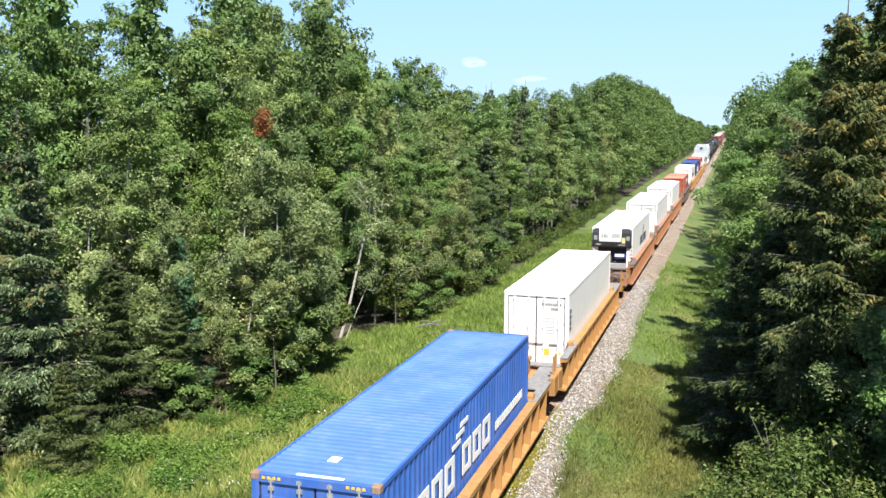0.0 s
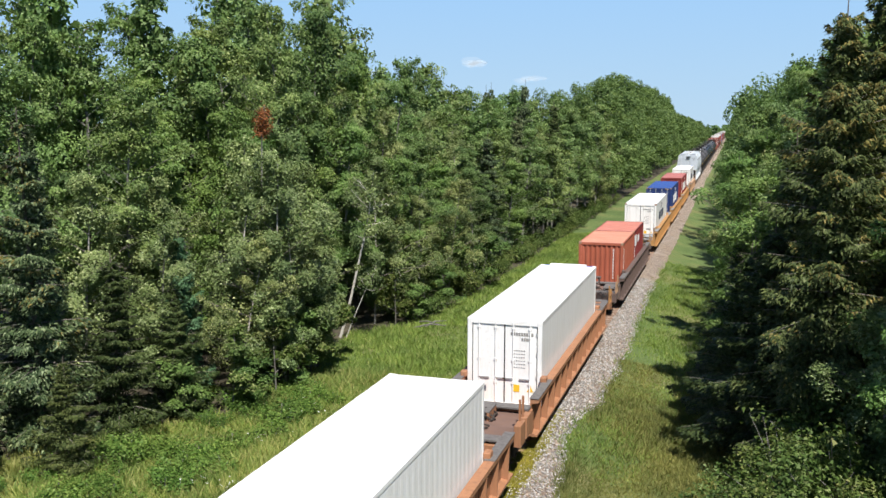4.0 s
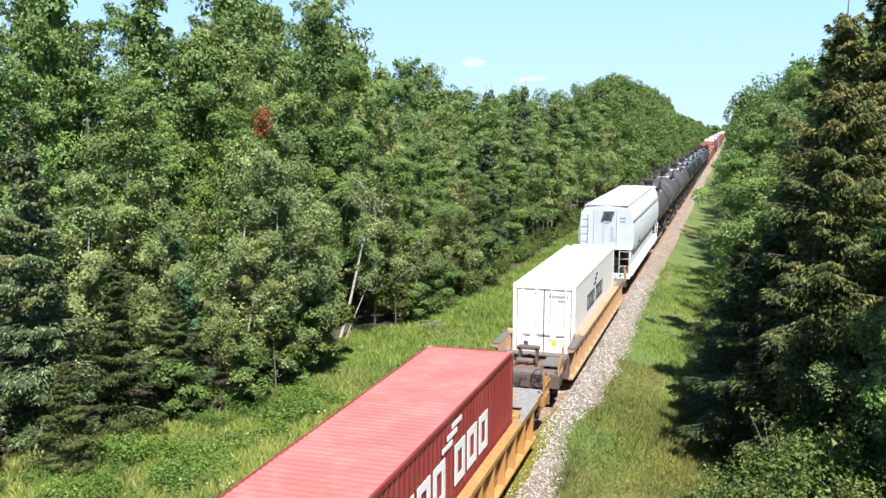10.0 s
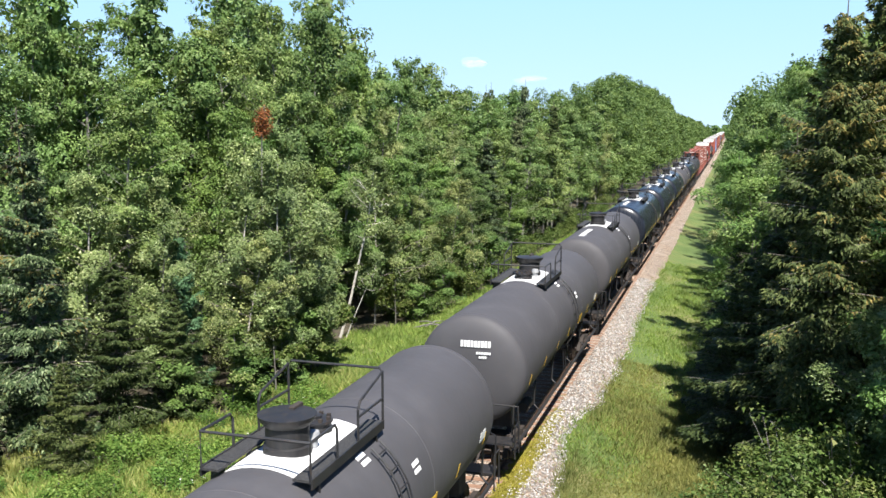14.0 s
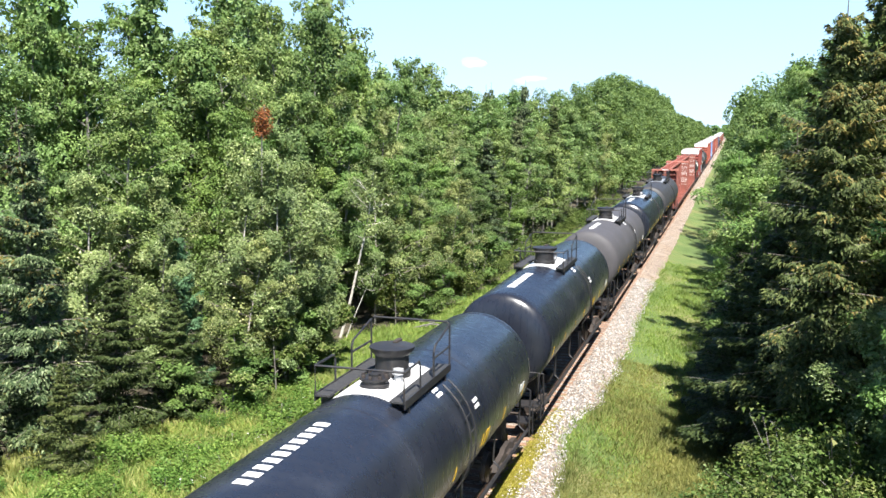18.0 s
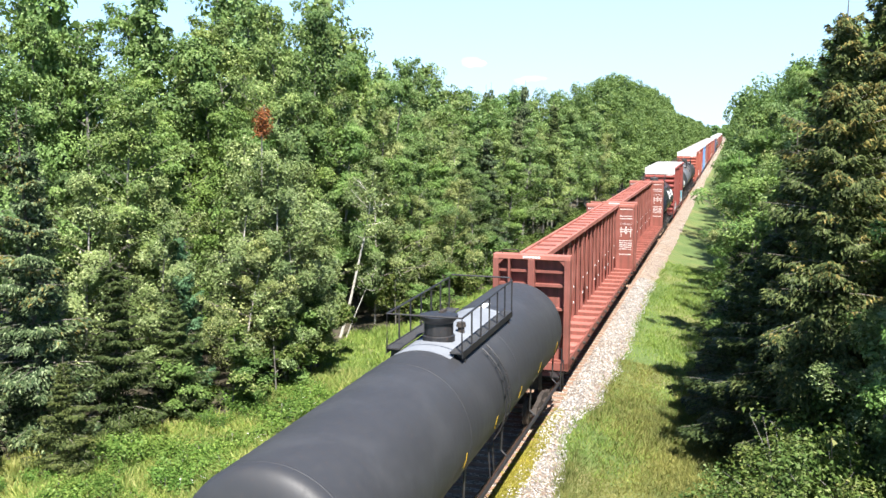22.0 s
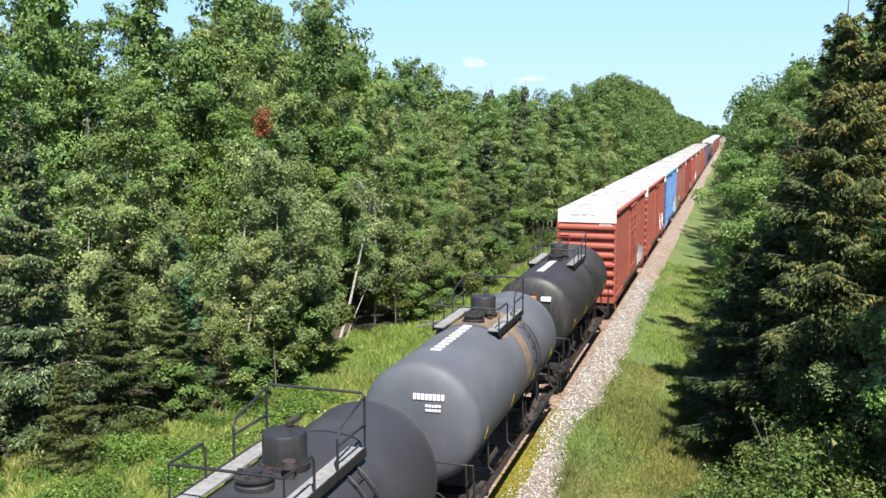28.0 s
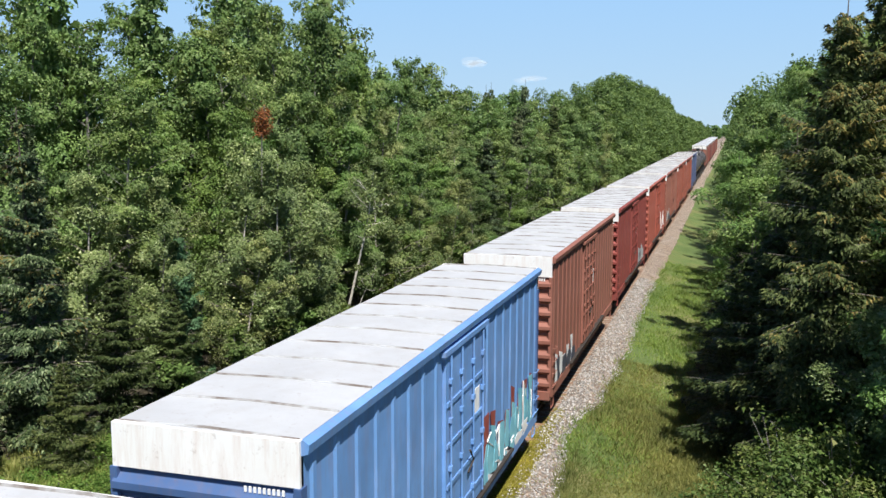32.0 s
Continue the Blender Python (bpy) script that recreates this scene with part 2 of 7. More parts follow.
# ---- mesh tools ----
class G:
    """Gathers faces for one mesh."""

    def __init__(self):
        self.v, self.f = [], []

    def add(self, verts, faces):
        o = len(self.v)
        self.v += [tuple(p) for p in verts]
        self.f += [tuple(i + o for i in q) for q in faces]
        return self

    def box(self, x0, x1, y0, y1, z0, z1, c=0.0):
        """A box whose upright edges are cut by c."""
        if c <= 0:
            p = [(x, y, z) for z in (z0, z1) for x, y in ((x0, y0), (x1, y0), (x1, y1), (x0, y1))]
            return self.add(p, [(3, 2, 1, 0), (4, 5, 6, 7)] + [(i, (i + 1) % 4, (i + 1) % 4 + 4, i + 4) for i in range(4)])
        q = [(x0 + c, y0), (x1 - c, y0), (x1, y0 + c), (x1, y1 - c), (x1 - c, y1), (x0 + c, y1), (x0, y1 - c), (x0, y0 + c)]
        inner = [(min(max(x, x0 + c), x1 - c), min(max(y, y0 + c), y1 - c)) for x, y in q]
        rings = [[(x, y, z0) for x, y in q], [(x, y, z1 - c) for x, y in q], [(x * .5 + a * .5, y * .5 + b * .5, z1) for (x, y), (a, b) in zip(q, inner)]]
        return self.loft(rings, True)

    def loft(self, rings, cap=True, close=True):
        o, n = len(self.v), len(rings[0])
        for r in rings:
            self.v += [tuple(p) for p in r]
        for k in range(len(rings) - 1):
            for i in range(n if close else n - 1):
                j = (i + 1) % n
                self.f.append((o + k * n + i, o + k * n + j, o + (k + 1) * n + j, o + (k + 1) * n + i))
        if cap:
            self.f.append(tuple(o + i for i in reversed(range(n))))
            self.f.append(tuple(o + (len(rings) - 1) * n + i for i in range(n)))
        return self

    def tube(self, pts, r, n=6, r1=None):
        """A round bar along pts, tapering from r to r1."""
        pts = [Vector(p) for p in pts]
        rings = []
        for i, p in enumerate(pts):
            d = (pts[min(i + 1, len(pts) - 1)] - pts[max(i - 1, 0)]).normalized()
            a = d.orthogonal().normalized() if abs(d.z) > 0.9 else d.cross(Vector((0, 0, 1))).normalized()
            b = d.cross(a)
            rad = r if r1 is None else r + (r1 - r) * i / (len(pts) - 1)
            rings.append([p + (a * math.cos(t) + b * math.sin(t)) * rad for t in (2 * math.pi * k / n for k in range(n))])
        return self.loft(rings)

    def lathe(self, prof, axis="z", at=(0, 0, 0), n=24, cap=True):
        """prof: pairs of radius and height along the axis."""
        rings = []
        for r, h in prof:
            ring = []
            for k in range(n):
                t = 2 * math.pi * k / n
                a, b = r * math.cos(t), r * math.sin(t)
                p = {"z": (a, b, h), "y": (a, h, b), "x": (h, a, b)}[axis]
                ring.append((p[0] + at[0], p[1] + at[1], p[2] + at[2]))
            rings.append(ring)
        return self.loft(rings, cap)

    def slab(self, prof, y0, y1):
        """A profile in the x-z plane drawn out along y."""
        return self.loft([[(x, y0, z) for x, z in prof], [(x, y1, z) for x, z in prof]])

    def mesh(self, name, mat, smooth=0):
        me = bpy.data.meshes.new(name)
        me.from_pydata(self.v, [], self.f)
        if smooth:
            me.polygons.foreach_set("use_smooth", np.ones(len(me.polygons), dtype=bool))
            me.set_sharp_from_angle(angle=radians(smooth))
        me.materials.append(mat)
        return me


def part(name, shape, mat, parent=None, label="", smooth=0, at=None):
    me = shape.mesh(name, mat, smooth) if isinstance(shape, G) else shape
    ob = new(name, me)
    if parent:
        ob.parent = parent
    if at:
        ob.location = at
    if label:
        ob["label"] = label
    return ob


def soup(name, tris, mat):
    """A mesh of loose triangles from an array of shape (n, 3, 3)."""
    n = len(tris)
    me = bpy.data.meshes.new(name)
    me.vertices.add(n * 3)
    me.vertices.foreach_set("co", tris.reshape(-1).astype(np.float32))
    me.loops.add(n * 3)
    me.loops.foreach_set("vertex_index", np.arange(n * 3, dtype=np.int32))
    me.polygons.add(n)
    me.polygons.foreach_set("loop_start", np.arange(0, n * 3, 3, dtype=np.int32))
    me.update(calc_edges=True)
    me.materials.append(mat)
    return me


def unit(a):
    return a / (np.linalg.norm(a, axis=1)[:, None] + 1e-9)


def leaves(rng, pts, size, face, along=None, ratio=0.8, stray=0.55):
    """Pointed leaf sprays at pts: size in metres, face: the way their upper sides look, along: the way they point."""
    n = len(pts)
    nor = unit(face + rng.normal(size=(n, 3)) * stray)
    d = rng.normal(size=(n, 3)) if along is None else along + rng.normal(size=(n, 3)) * 0.4
    d = unit(d - nor * np.sum(d * nor, axis=1)[:, None])
    side = np.cross(nor, d)
    s = (size * rng.uniform(0.6, 1.45, n))[:, None]
    return np.stack([pts - d * s * 0.45 + side * s * ratio * 0.5, pts - d * s * 0.4 - side * s * ratio * 0.5, pts + d * s * 0.75], axis=1)


# ---- ground, track bed ----
def ground_height(x, y):
    """The cutting's cross-section, with soft unevenness away from the track."""
    a = abs(x)
    if a < 1.75:
        z = -0.2
    elif a < 3.0:
        z = -0.2 - (a - 1.75) * 0.4
    elif a < 5.5:
        z = -0.7 - (a - 3.0) * 0.16
    else:
        z = -1.1 + min(1.0, (a - 5.5) / 12) * 0.35
    rough = min(1.0, max(0.0, (a - 2.6) / 2.5))
    return z + rough * 0.16 * noise.noise(Vector((x * 0.35, y * 0.22, 3.1)))


def strip(name, xs, ys, mat, lift=0.0):
    g = G()
    edge = ballast_edge if lift else (lambda y: 1e9)
    g.v = [(min(x, edge(y)), y, ground_height(min(x, edge(y)), y) + lift) for y in ys for x in xs]
    n = len(xs)
    g.f = [(j * n + i, j * n + i + 1, (j + 1) * n + i + 1, (j + 1) * n + i) for j in range(len(ys) - 1) for i in range(n - 1)]
    return part(name, g, mat, smooth=60)


gx = [-4000, -1500, -500, -200, -90, -50, -35] + [-26 + 0.75 * i for i in range(70)] + [30, 40, 60, 100, 250, 600, 1800, 4000]
gy = [-900, -300, -100, -40] + [-20 + 1.0 * i for i in range(140)] + [125 + 8 * i for i in range(45)] + [520, 700, 1000, 2000, 4500]
ground = tagged(strip("ground", gx, gy, GROUND), "grassy ground of the railway cutting", "ground", kind="structure")
def forest_edge(y):
    """Where the clearing ends and the woods begin on the far side of the track."""
    return float(np.interp(y, [16, 24, 27, 29, 33, 36, 40, 42.5, 45, 50, 60, 100], [-17, -13.6, -11.6, -9.8, -9.7, -10.0, -11.2, -11.2, -9.2, -8.6, -8.2, -8.2])) + 0.4 * noise.noise(Vector((1.0, y * 0.5, 2.0)))


for side in (-1, 1):
    g = G()
    for y in gy[4:190]:
        near = forest_edge(y) if side < 0 else 7.6 + 0.6 * noise.noise(Vector((7.0, y * 0.3, 2.0)))
        xs = [near + (side * 45 - near) * (k / 24) ** 1.6 for k in range(25)][::side]
        g.v += [(x, y, ground_height(x, y) + 0.05) for x in xs]
    g.f = [(j * 25 + i, j * 25 + i + 1, (j + 1) * 25 + i + 1, (j + 1) * 25 + i) for j in range(len(gy[4:190]) - 1) for i in range(24)]
    tagged(part("forest_floor", g, LITTER, smooth=60), "dark leaf litter under the trees", "forest floor", kind="structure")


def ballast_edge(y):
    """Where the stones give way to the grass of the bank."""
    return float(np.interp(y, [0, 23, 26, 28.5, 30.5, 32.5, 41, 56, 80], [2.5, 2.55, 2.4, 1.9, 2.1, 2.45, 2.55, 2.35, 2.45])) + 0.16 * noise.noise(Vector((y * 0.9, 0.5, 0))) + 0.1 * noise.noise(Vector((y * 2.6, 4.5, 0)))


bed = tagged(strip("ballast_bed", [-2.95, -2.5, -2.1, -1.8, -1.75, -1, 0, 1, 1.75, 1.8, 2.1, 2.45, 2.75],
                   [-60, -20] + [0.0 + 0.4 * i for i in range(300)] + [124 + 10 * i for i in range(60)] + [900, 1500], BALLAST, 0.02),
             "grey crushed stone track ballast", "ballast", kind="structure")

track = new("railway_track")
tagged(track, "single railway track with worn timber ties", "railway track", kind="structure")
for side in (-1, 1):
    c = side * 0.753
    prof = [(-0.07, -0.17), (0.07, -0.17), (0.07, -0.155), (0.012, -0.135), (0.012, -0.045), (0.036, -0.035), (0.036, -0.004), (-0.036, -0.004), (-0.036, -0.035), (-0.012, -0.045), (-0.012, -0.135), (-0.07, -0.155)]
    rail = part("rail", G().slab([(c + x, z) for x, z in prof], -60, 900), RAIL, track, "rusty steel rail")
    part("rail_head", G().box(c - 0.033, c + 0.033, -60, 900, -0.004, 0.0), RAIL_TOP, rail, "polished running surface")

# ---- trees ----
rng = np.random.default_rng(11)


def limb_path(rng, start, direction, length, droop, n=4, wob=0.12):
    p, d, out = np.array(start, float), np.array(direction, float), []
    for i in range(n + 1):
        out.append(tuple(p))
        p = p + d * length / n
        d = d + rng.normal(size=3) * wob + np.array([0, 0, -droop / n])
        d /= np.linalg.norm(d)
    return out


def broadleaf(seed, height, spread, base, count, leaf, leafmat, barkmat, name, label, lean=0.06, loose=0.55, stem=0.009, flat=0.62, bare=0.22):
    """An upright broadleaved tree: trunk, limbs with twigs, and leaves in shells round the twig ends, with hollows between.
    loose: the radius of a leafy twig end, flat: its height to its width, bare: the share of limbs that have lost their leaves."""
    r = np.random.default_rng(seed)
    tree = new(name)
    tagged(tree, label, "tree")
    trunk = limb_path(r, (0, 0, -0.3), (r.normal() * lean, r.normal() * lean, 1), height * 0.93, 0.0, 9, 0.035)
    g = G().tube(trunk, height * stem, 7, height * 0.002)
    gl = G()
    pads, sizes, outs = [], [], []
    n = int(height * 2.7)
    az = r.uniform(0, 6.28)
    for i in range(n):
        f = base + (0.98 - base) * (i + r.uniform()) / n
        k = min(int(f * 9), 8)
        a, b = np.array(trunk[k]), np.array(trunk[k + 1])
        s = a + (b - a) * (f * 9 - k)
        u = (f - base) / (1 - base)
        az += 2.4 + r.normal() * 0.5
        lobe = 0.8 + 0.32 * math.sin(az * 2 + f * 9 + seed) + 0.16 * math.sin(f * 31 + seed)
        reach = spread * (0.55 + 0.75 * math.sin(math.pi * min(1, u * 0.85 + 0.12))) * r.uniform(0.7, 1.1) * lobe * (1 - 0.55 * u * u)
        rise = 0.35 + 0.75 * u
        path = limb_path(r, s, np.array([math.cos(az), math.sin(az), rise]) / math.hypot(1, rise), reach * 1.15, 0.25, 4, 0.1)
        ends = r.uniform() < bare
        gl.tube([path[0], path[1], path[2]] if ends else [path[0], path[2], path[4]], height * (0.0018 if ends else 0.003) * (1.1 - u * 0.7), 3, 0.006)
        if ends:
            continue
        for j in (2, 3, 4, 4):
            twig = np.array(path[j]) + unit(r.normal(size=(1, 3)))[0] * np.array([1, 1, 0.7]) * reach * r.uniform(0.08, 0.34)
            if j > 2:
                gl.tube([path[j - 1], tuple(twig)], 0.012, 3, 0.004)
            pads.append(twig)
            sizes.append(loose * r.uniform(0.5, 1.15) * (1.0 - 0.35 * u))
            outs.append((math.cos(az), math.sin(az), 0.15))
    for q in range(4):
        pads.append(np.array(trunk[-1]) + r.normal(size=3) * 0.2 - np.array([0, 0, 0.35 * q]))
        sizes.append(loose * 0.5)
        outs.append((0, 0, 1))
    part("trunk", g, barkmat, tree, smooth=60)
    tagged(part("branchwork", gl, BARK_TWIG if barkmat is BARK_PALE else barkmat, tree), kind="stuff")
    sizes, outs = np.array(sizes), np.array(outs)
    w = sizes ** 2
    pick = r.choice(len(pads), size=count, p=w / w.sum())
    out = outs[pick]
    off = unit(r.normal(size=(count, 3)) + out * 0.55 + np.array([0, 0, 0.5]))
    rad = sizes[pick] * (1.0 - 0.55 * r.uniform(0, 1, count) ** 2.2) * (1 + 0.3 * r.normal(size=len(pads)))[pick].clip(0.6, 1.5)
    pts = np.array(pads)[pick] + off * rad[:, None] * np.array([1, 1, flat]) + r.normal(size=(count, 3)) * 0.05
    tris = leaves(r, pts, leaf, off * 0.6 + out * 0.35 + np.array([0, 0, 0.55]), None, 0.8, 0.5)
    # the thick of the crown: larger sprays close round the stem
    m = count // 10
    core = np.array(pads)[r.choice(len(pads), size=m)]
    axis = np.array(trunk)[np.clip((core[:, 2] / (height * 0.93) * 9).astype(int), 0, 9)]
    core[:, :2] = axis[:, :2] + (core - axis)[:, :2] * r.uniform(0.15, 0.8, (m, 1))
    core[:, 2] -= 0.12
    tris = np.concatenate([tris, leaves(r, core + r.normal(size=(m, 3)) * loose * 0.35, leaf * 1.5, r.normal(size=(m, 3)), None, 0.9, 0.5)])
    part("crown", soup("crown", tris, leafmat), leafmat, tree)
    return tree


def spruce(seed, height, spread, leafmat, count, leaf, name, label, bare=0.06, stem=0.011, power=0.8, sweep=0.0, tips=None):
    """A spruce: whorls of heavy drooping boughs, bare and twiggy inside, thick with needle sprays towards their ends.
    sweep: how far the boughs lift, tips: a material for the browned cone clusters in the upper part."""
    r = np.random.default_rng(seed)
    tree = new(name)
    tagged(tree, label, "tree")
    top = np.array([r.normal() * 0.15, r.normal() * 0.15, height])
    g = G().tube([(0, 0, -0.3), tuple(top * 0.5), tuple(top)], height * stem, 7, 0.015)
    gl = G()
    boughs, weight = [], []
    levels = int(height * 2.3)
    az = 0.0
    for i in range(1, levels):
        f = bare + (0.985 - bare) * (i + r.uniform(-0.5, 0.5)) / levels
        reach = spread * ((1 - f) ** power * 0.95 + 0.05) * r.uniform(0.75, 1.15)
        for k in range(5):
            az += 1.2566 + r.normal() * 0.35
            if r.uniform() < 0.1:
                continue
            length = reach * r.uniform(0.6, 1.12)
            rise = -0.08 + 0.55 * f + sweep
            d = np.array([math.cos(az), math.sin(az), rise])
            path = np.array(limb_path(r, top * f, d / np.linalg.norm(d), length, 0.6 * (1 - f) - 0.15 - sweep, 4, 0.05))
            gl.tube([tuple(p) for p in path[::2]], 0.012 + 0.022 * (1 - f), 3, 0.006)
            for q in range(3):
                p = path[1] + (path[2] - path[1]) * r.uniform()
                gl.tube([tuple(p), tuple(p + r.normal(size=3) * np.array([0.25, 0.25, 0.12]) - np.array([0, 0, 0.12]))], 0.008, 3, 0.004)
            boughs.append((f, az, length, path))
            weight.append(length ** 1.15 + 0.05)
        az += 0.6
    weight = np.array(weight) / sum(weight)
    pts, dirs, ups, brown = [], [], [], []
    for (f, az, length, path), share in zip(boughs, weight):
        m = max(10, int(count * share))
        t = 1.04 - 0.86 * r.uniform(0, 1, m) ** 1.5
        k2 = np.clip((t * 4).astype(int), 0, 3)
        p = path[k2] + (path[k2 + 1] - path[k2]) * (t * 4 - k2)[:, None]
        wide = (0.14 + 0.27 * length) * np.sqrt(np.clip(1.12 - t, 0.05, 1)) * 1.3
        out, sideways = np.array([math.cos(az), math.sin(az), 0.0]), np.array([-math.sin(az), math.cos(az), 0])
        lobes = r.integers(-3, 4, m) / 3.0
        sw = lobes + r.normal(size=m) * 0.12
        hang = np.abs(sw) * wide * 0.4 + r.uniform(0, 1, m) ** 2 * (0.1 + 0.1 * length)
        p = p + sideways * (sw * wide)[:, None] + np.array([0, 0, -1]) * hang[:, None] + out * (-np.abs(sw) * wide * 0.4)[:, None]
        pts.append(p)
        dirs.append(np.tile(out + np.array([0, 0, -0.3]), (m, 1)) + sideways * (sw * 0.9)[:, None])
        ups.append(np.tile(out * 0.45 + np.array([0, 0, 0.8]), (m, 1)) + sideways * (sw * 0.5)[:, None])
        brown.append((r.uniform(0, 1, m) < 0.42 * min(1.0, max(0.0, (f - 0.22) * 2.4)) * (t > 0.6)) & (math.sin(az * 3 + f * 40) > -0.3))
    part("trunk", g, BARK_SPRUCE, tree, smooth=60)
    tagged(part("branchwork", gl, BARK_TWIG, tree, "dead grey inner twigs"), kind="stuff")
    tris = leaves(r, np.concatenate(pts), leaf, np.concatenate(ups), np.concatenate(dirs), 0.5, 0.3)
    brown = np.concatenate(brown)
    m = count // 6
    f = bare + (0.96 - bare) * r.uniform(0, 1, m) ** 1.3
    az, rad = r.uniform(0, 6.283, m), spread * (1 - f) ** power * 0.55 * np.sqrt(r.uniform(0.02, 1, m))
    core = np.stack([np.cos(az) * rad, np.sin(az) * rad, f * height - 0.25], 1)
    tris = np.concatenate([tris, leaves(r, core, leaf * 1.35, r.normal(size=(m, 3)), None, 0.45, 0.5)])
    brown = np.concatenate([brown, np.zeros(m, dtype=bool)])
    if tips:
        part("browned_foliage", soup("browned_foliage", tris[brown], tips), tips, tree, "browned cones and needles on the upper boughs")
        tris = tris[~brown]
    part("crown", soup("crown", tris, leafmat), leafmat, tree)
    return tree


def shrub(seed, height, spread, count, leaf, leafmat, name, label):
    r = np.random.default_rng(seed)
    bush = new(name)
    tagged(bush, label, "shrub")
    g, cl = G(), []
    for k in range(9):
        az = r.uniform(0, 6.28)
        d = np.array([math.cos(az) * 0.6, math.sin(az) * 0.6, 1.0])
        path = limb_path(r, (math.cos(az) * 0.1, math.sin(az) * 0.1, -0.15), d / np.linalg.norm(d), height * r.uniform(0.7, 1.1), 0.3, 4, 0.16)
        g.tube(path, 0.02, 4, 0.006)
        cl += [np.array(p) for p in path[2:]]
    tagged(part("stemwork", g, BARK, bush), kind="stuff")
    c = np.array(cl)[r.integers(0, len(cl), count)]
    off = unit(r.normal(size=(count, 3)) + np.array([0, 0, 0.3]))
    pts = c + off * (spread * 0.3 * r.uniform(0.3, 1, count) ** 0.6)[:, None]
    pts[:, 2] = np.maximum(pts[:, 2], 0.03)
    part("foliage", soup("foliage", leaves(r, pts, leaf, off * 0.7 + np.array([0, 0, 0.6])), leafmat), leafmat, bush)
    return bush


def plant(ob, x, y, turn, size=1.0, tall=1.0, first=False):
    m = Matrix.Translation((x, y, ground_height(x, y))) @ Matrix.Rotation(turn, 4, "Z") @ Matrix.Diagonal((size, size, size * tall, 1))
    if first:
        ob.matrix_basis = m
        return ob
    return copy_thing(ob, m)

# ---- forest ----
# Skyline of the woods: degrees left of the track, and the rise of the tree tops over the eye per metre of distance.
SKY = [(-12, 0.2), (-7.5, 0.19), (-6.3, 0.1), (-4.5, 0.072), (-2.7, 0.067), (-1.2, 0.055), (-0.3, 0.03), (0.3, 0.004), (1.0, 0.0), (2.2, 0.007), (3.3, 0.014), (4.0, 0.044), (5.0, 0.064),
       (6.2, 0.069), (7.2, 0.064), (8.0, 0.046), (9.6, 0.043), (12.3, 0.037), (14.0, 0.036), (16.5, 0.036), (18.9, 0.062), (21.3, 0.074), (23.4, 0.1), (25.2, 0.13), (27.6, 0.15), (30.1, 0.155),
       (32.4, 0.117), (34.3, 0.133), (37.0, 0.107), (39.2, 0.122), (40.9, 0.112), (42.5, 0.118), (60, 0.11)]


def sky_height(x, y):
    dx, d = EYE[0] - x, math.hypot(EYE[0] - x, y)
    az = math.degrees(math.atan2(dx, y))
    return EYE[2] + d * float(np.interp(az, [a for a, _ in SKY], [s for _, s in SKY])) - ground_height(x, y)


ASPENS = [broadleaf(20 + i, 14, 2.3, 0.14, 25000, 0.09, (LEAF_ASPEN, LEAF_MAPLE, LEAF_ASPEN, LEAF_ASPEN)[i], BARK, ("aspen", "maple", "aspen", "aspen")[i],
                    ("tall green aspen with a grey trunk in the forest", "bright green maple in full leaf in the forest")[i == 1], loose=0.68) for i in range(4)]
BIRCHES = [broadleaf(40 + i, 10, 1.75, 0.15, 17500, 0.072, LEAF_BIRCH, BARK_PALE, "birch", "slender birch with fine pale green leaves", loose=0.42, flat=1.05, stem=0.006, bare=0.12) for i in range(4)]
SPRUCES = [spruce(60 + i, 10, 2.3, (LEAF_SPRUCE, LEAF_OLIVE, LEAF_SPRUCE)[i], 23000, 0.115, "spruce", "dark green spruce with drooping boughs at the forest edge") for i in range(3)]
SPRUCE_RUST = spruce(63, 11, 2.1, LEAF_SPRUCE, 26000, 0.11, "spruce", "old spruce with browned upper boughs and grey-green tips", tips=LEAF_CONE)
PINE = spruce(67, 7, 1.6, LEAF_PINE, 16000, 0.1, "pine", "young pine with soft blue-green needles", sweep=0.35)
SPRUCE_BIG = spruce(64, 15, 3.3, LEAF_OLIVE, 52000, 0.125, "spruce", "tall old spruce with olive-brown boughs on the shaded side", power=0.62, tips=LEAF_CONE)
SAPLINGS = [broadleaf(90 + i, 4, 0.95, 0.2, 3000, 0.085, (LEAF_MAPLE, LEAF_SHRUB)[i], BARK, "sapling", "leafy young tree at the edge of the forest", loose=0.4, bare=0.1, stem=0.006) for i in range(2)]
BACK = [broadleaf(80 + i, 14, 2.4, 0.25, 7000, 0.165, LEAF_ASPEN, BARK, "aspen", "tall aspen deep in the forest", loose=0.75) for i in range(3)]
BUSHES = [shrub(100 + i, 1.5, 1.4, 2000, 0.09, LEAF_SHRUB, "shrub", "leafy green shrub at the foot of the forest") for i in range(3)]
HERBS = [shrub(120 + i, 0.6, 0.9, 1500, 0.052, LEAF_HERB, "herbs", "lush green herbs and seedlings in the grass") for i in range(2)]
THICKETS = [shrub(110 + i, 3.0, 1.9, 9000, 0.085, LEAF_SHRUB, "shrub", "tall olive-green shrub on the bank") for i in range(2)]
USED = set()


def grow(kind, base_height, x, y, height, slim=1.0):
    """Plants a tree of that kind so that it stands height metres tall."""
    s = height / base_height
    w = s ** 0.6 * slim
    m = Matrix.Translation((x, y, ground_height(x, y))) @ Matrix.Rotation(rng.uniform(0, 6.28), 4, "Z") @ Matrix.Diagonal((w, w, s, 1))
    if kind.name not in USED:
        USED.add(kind.name)
        kind.matrix_basis = m
        return kind
    return copy_thing(kind, m @ Matrix.Diagonal(kind.scale).inverted().to_4x4())


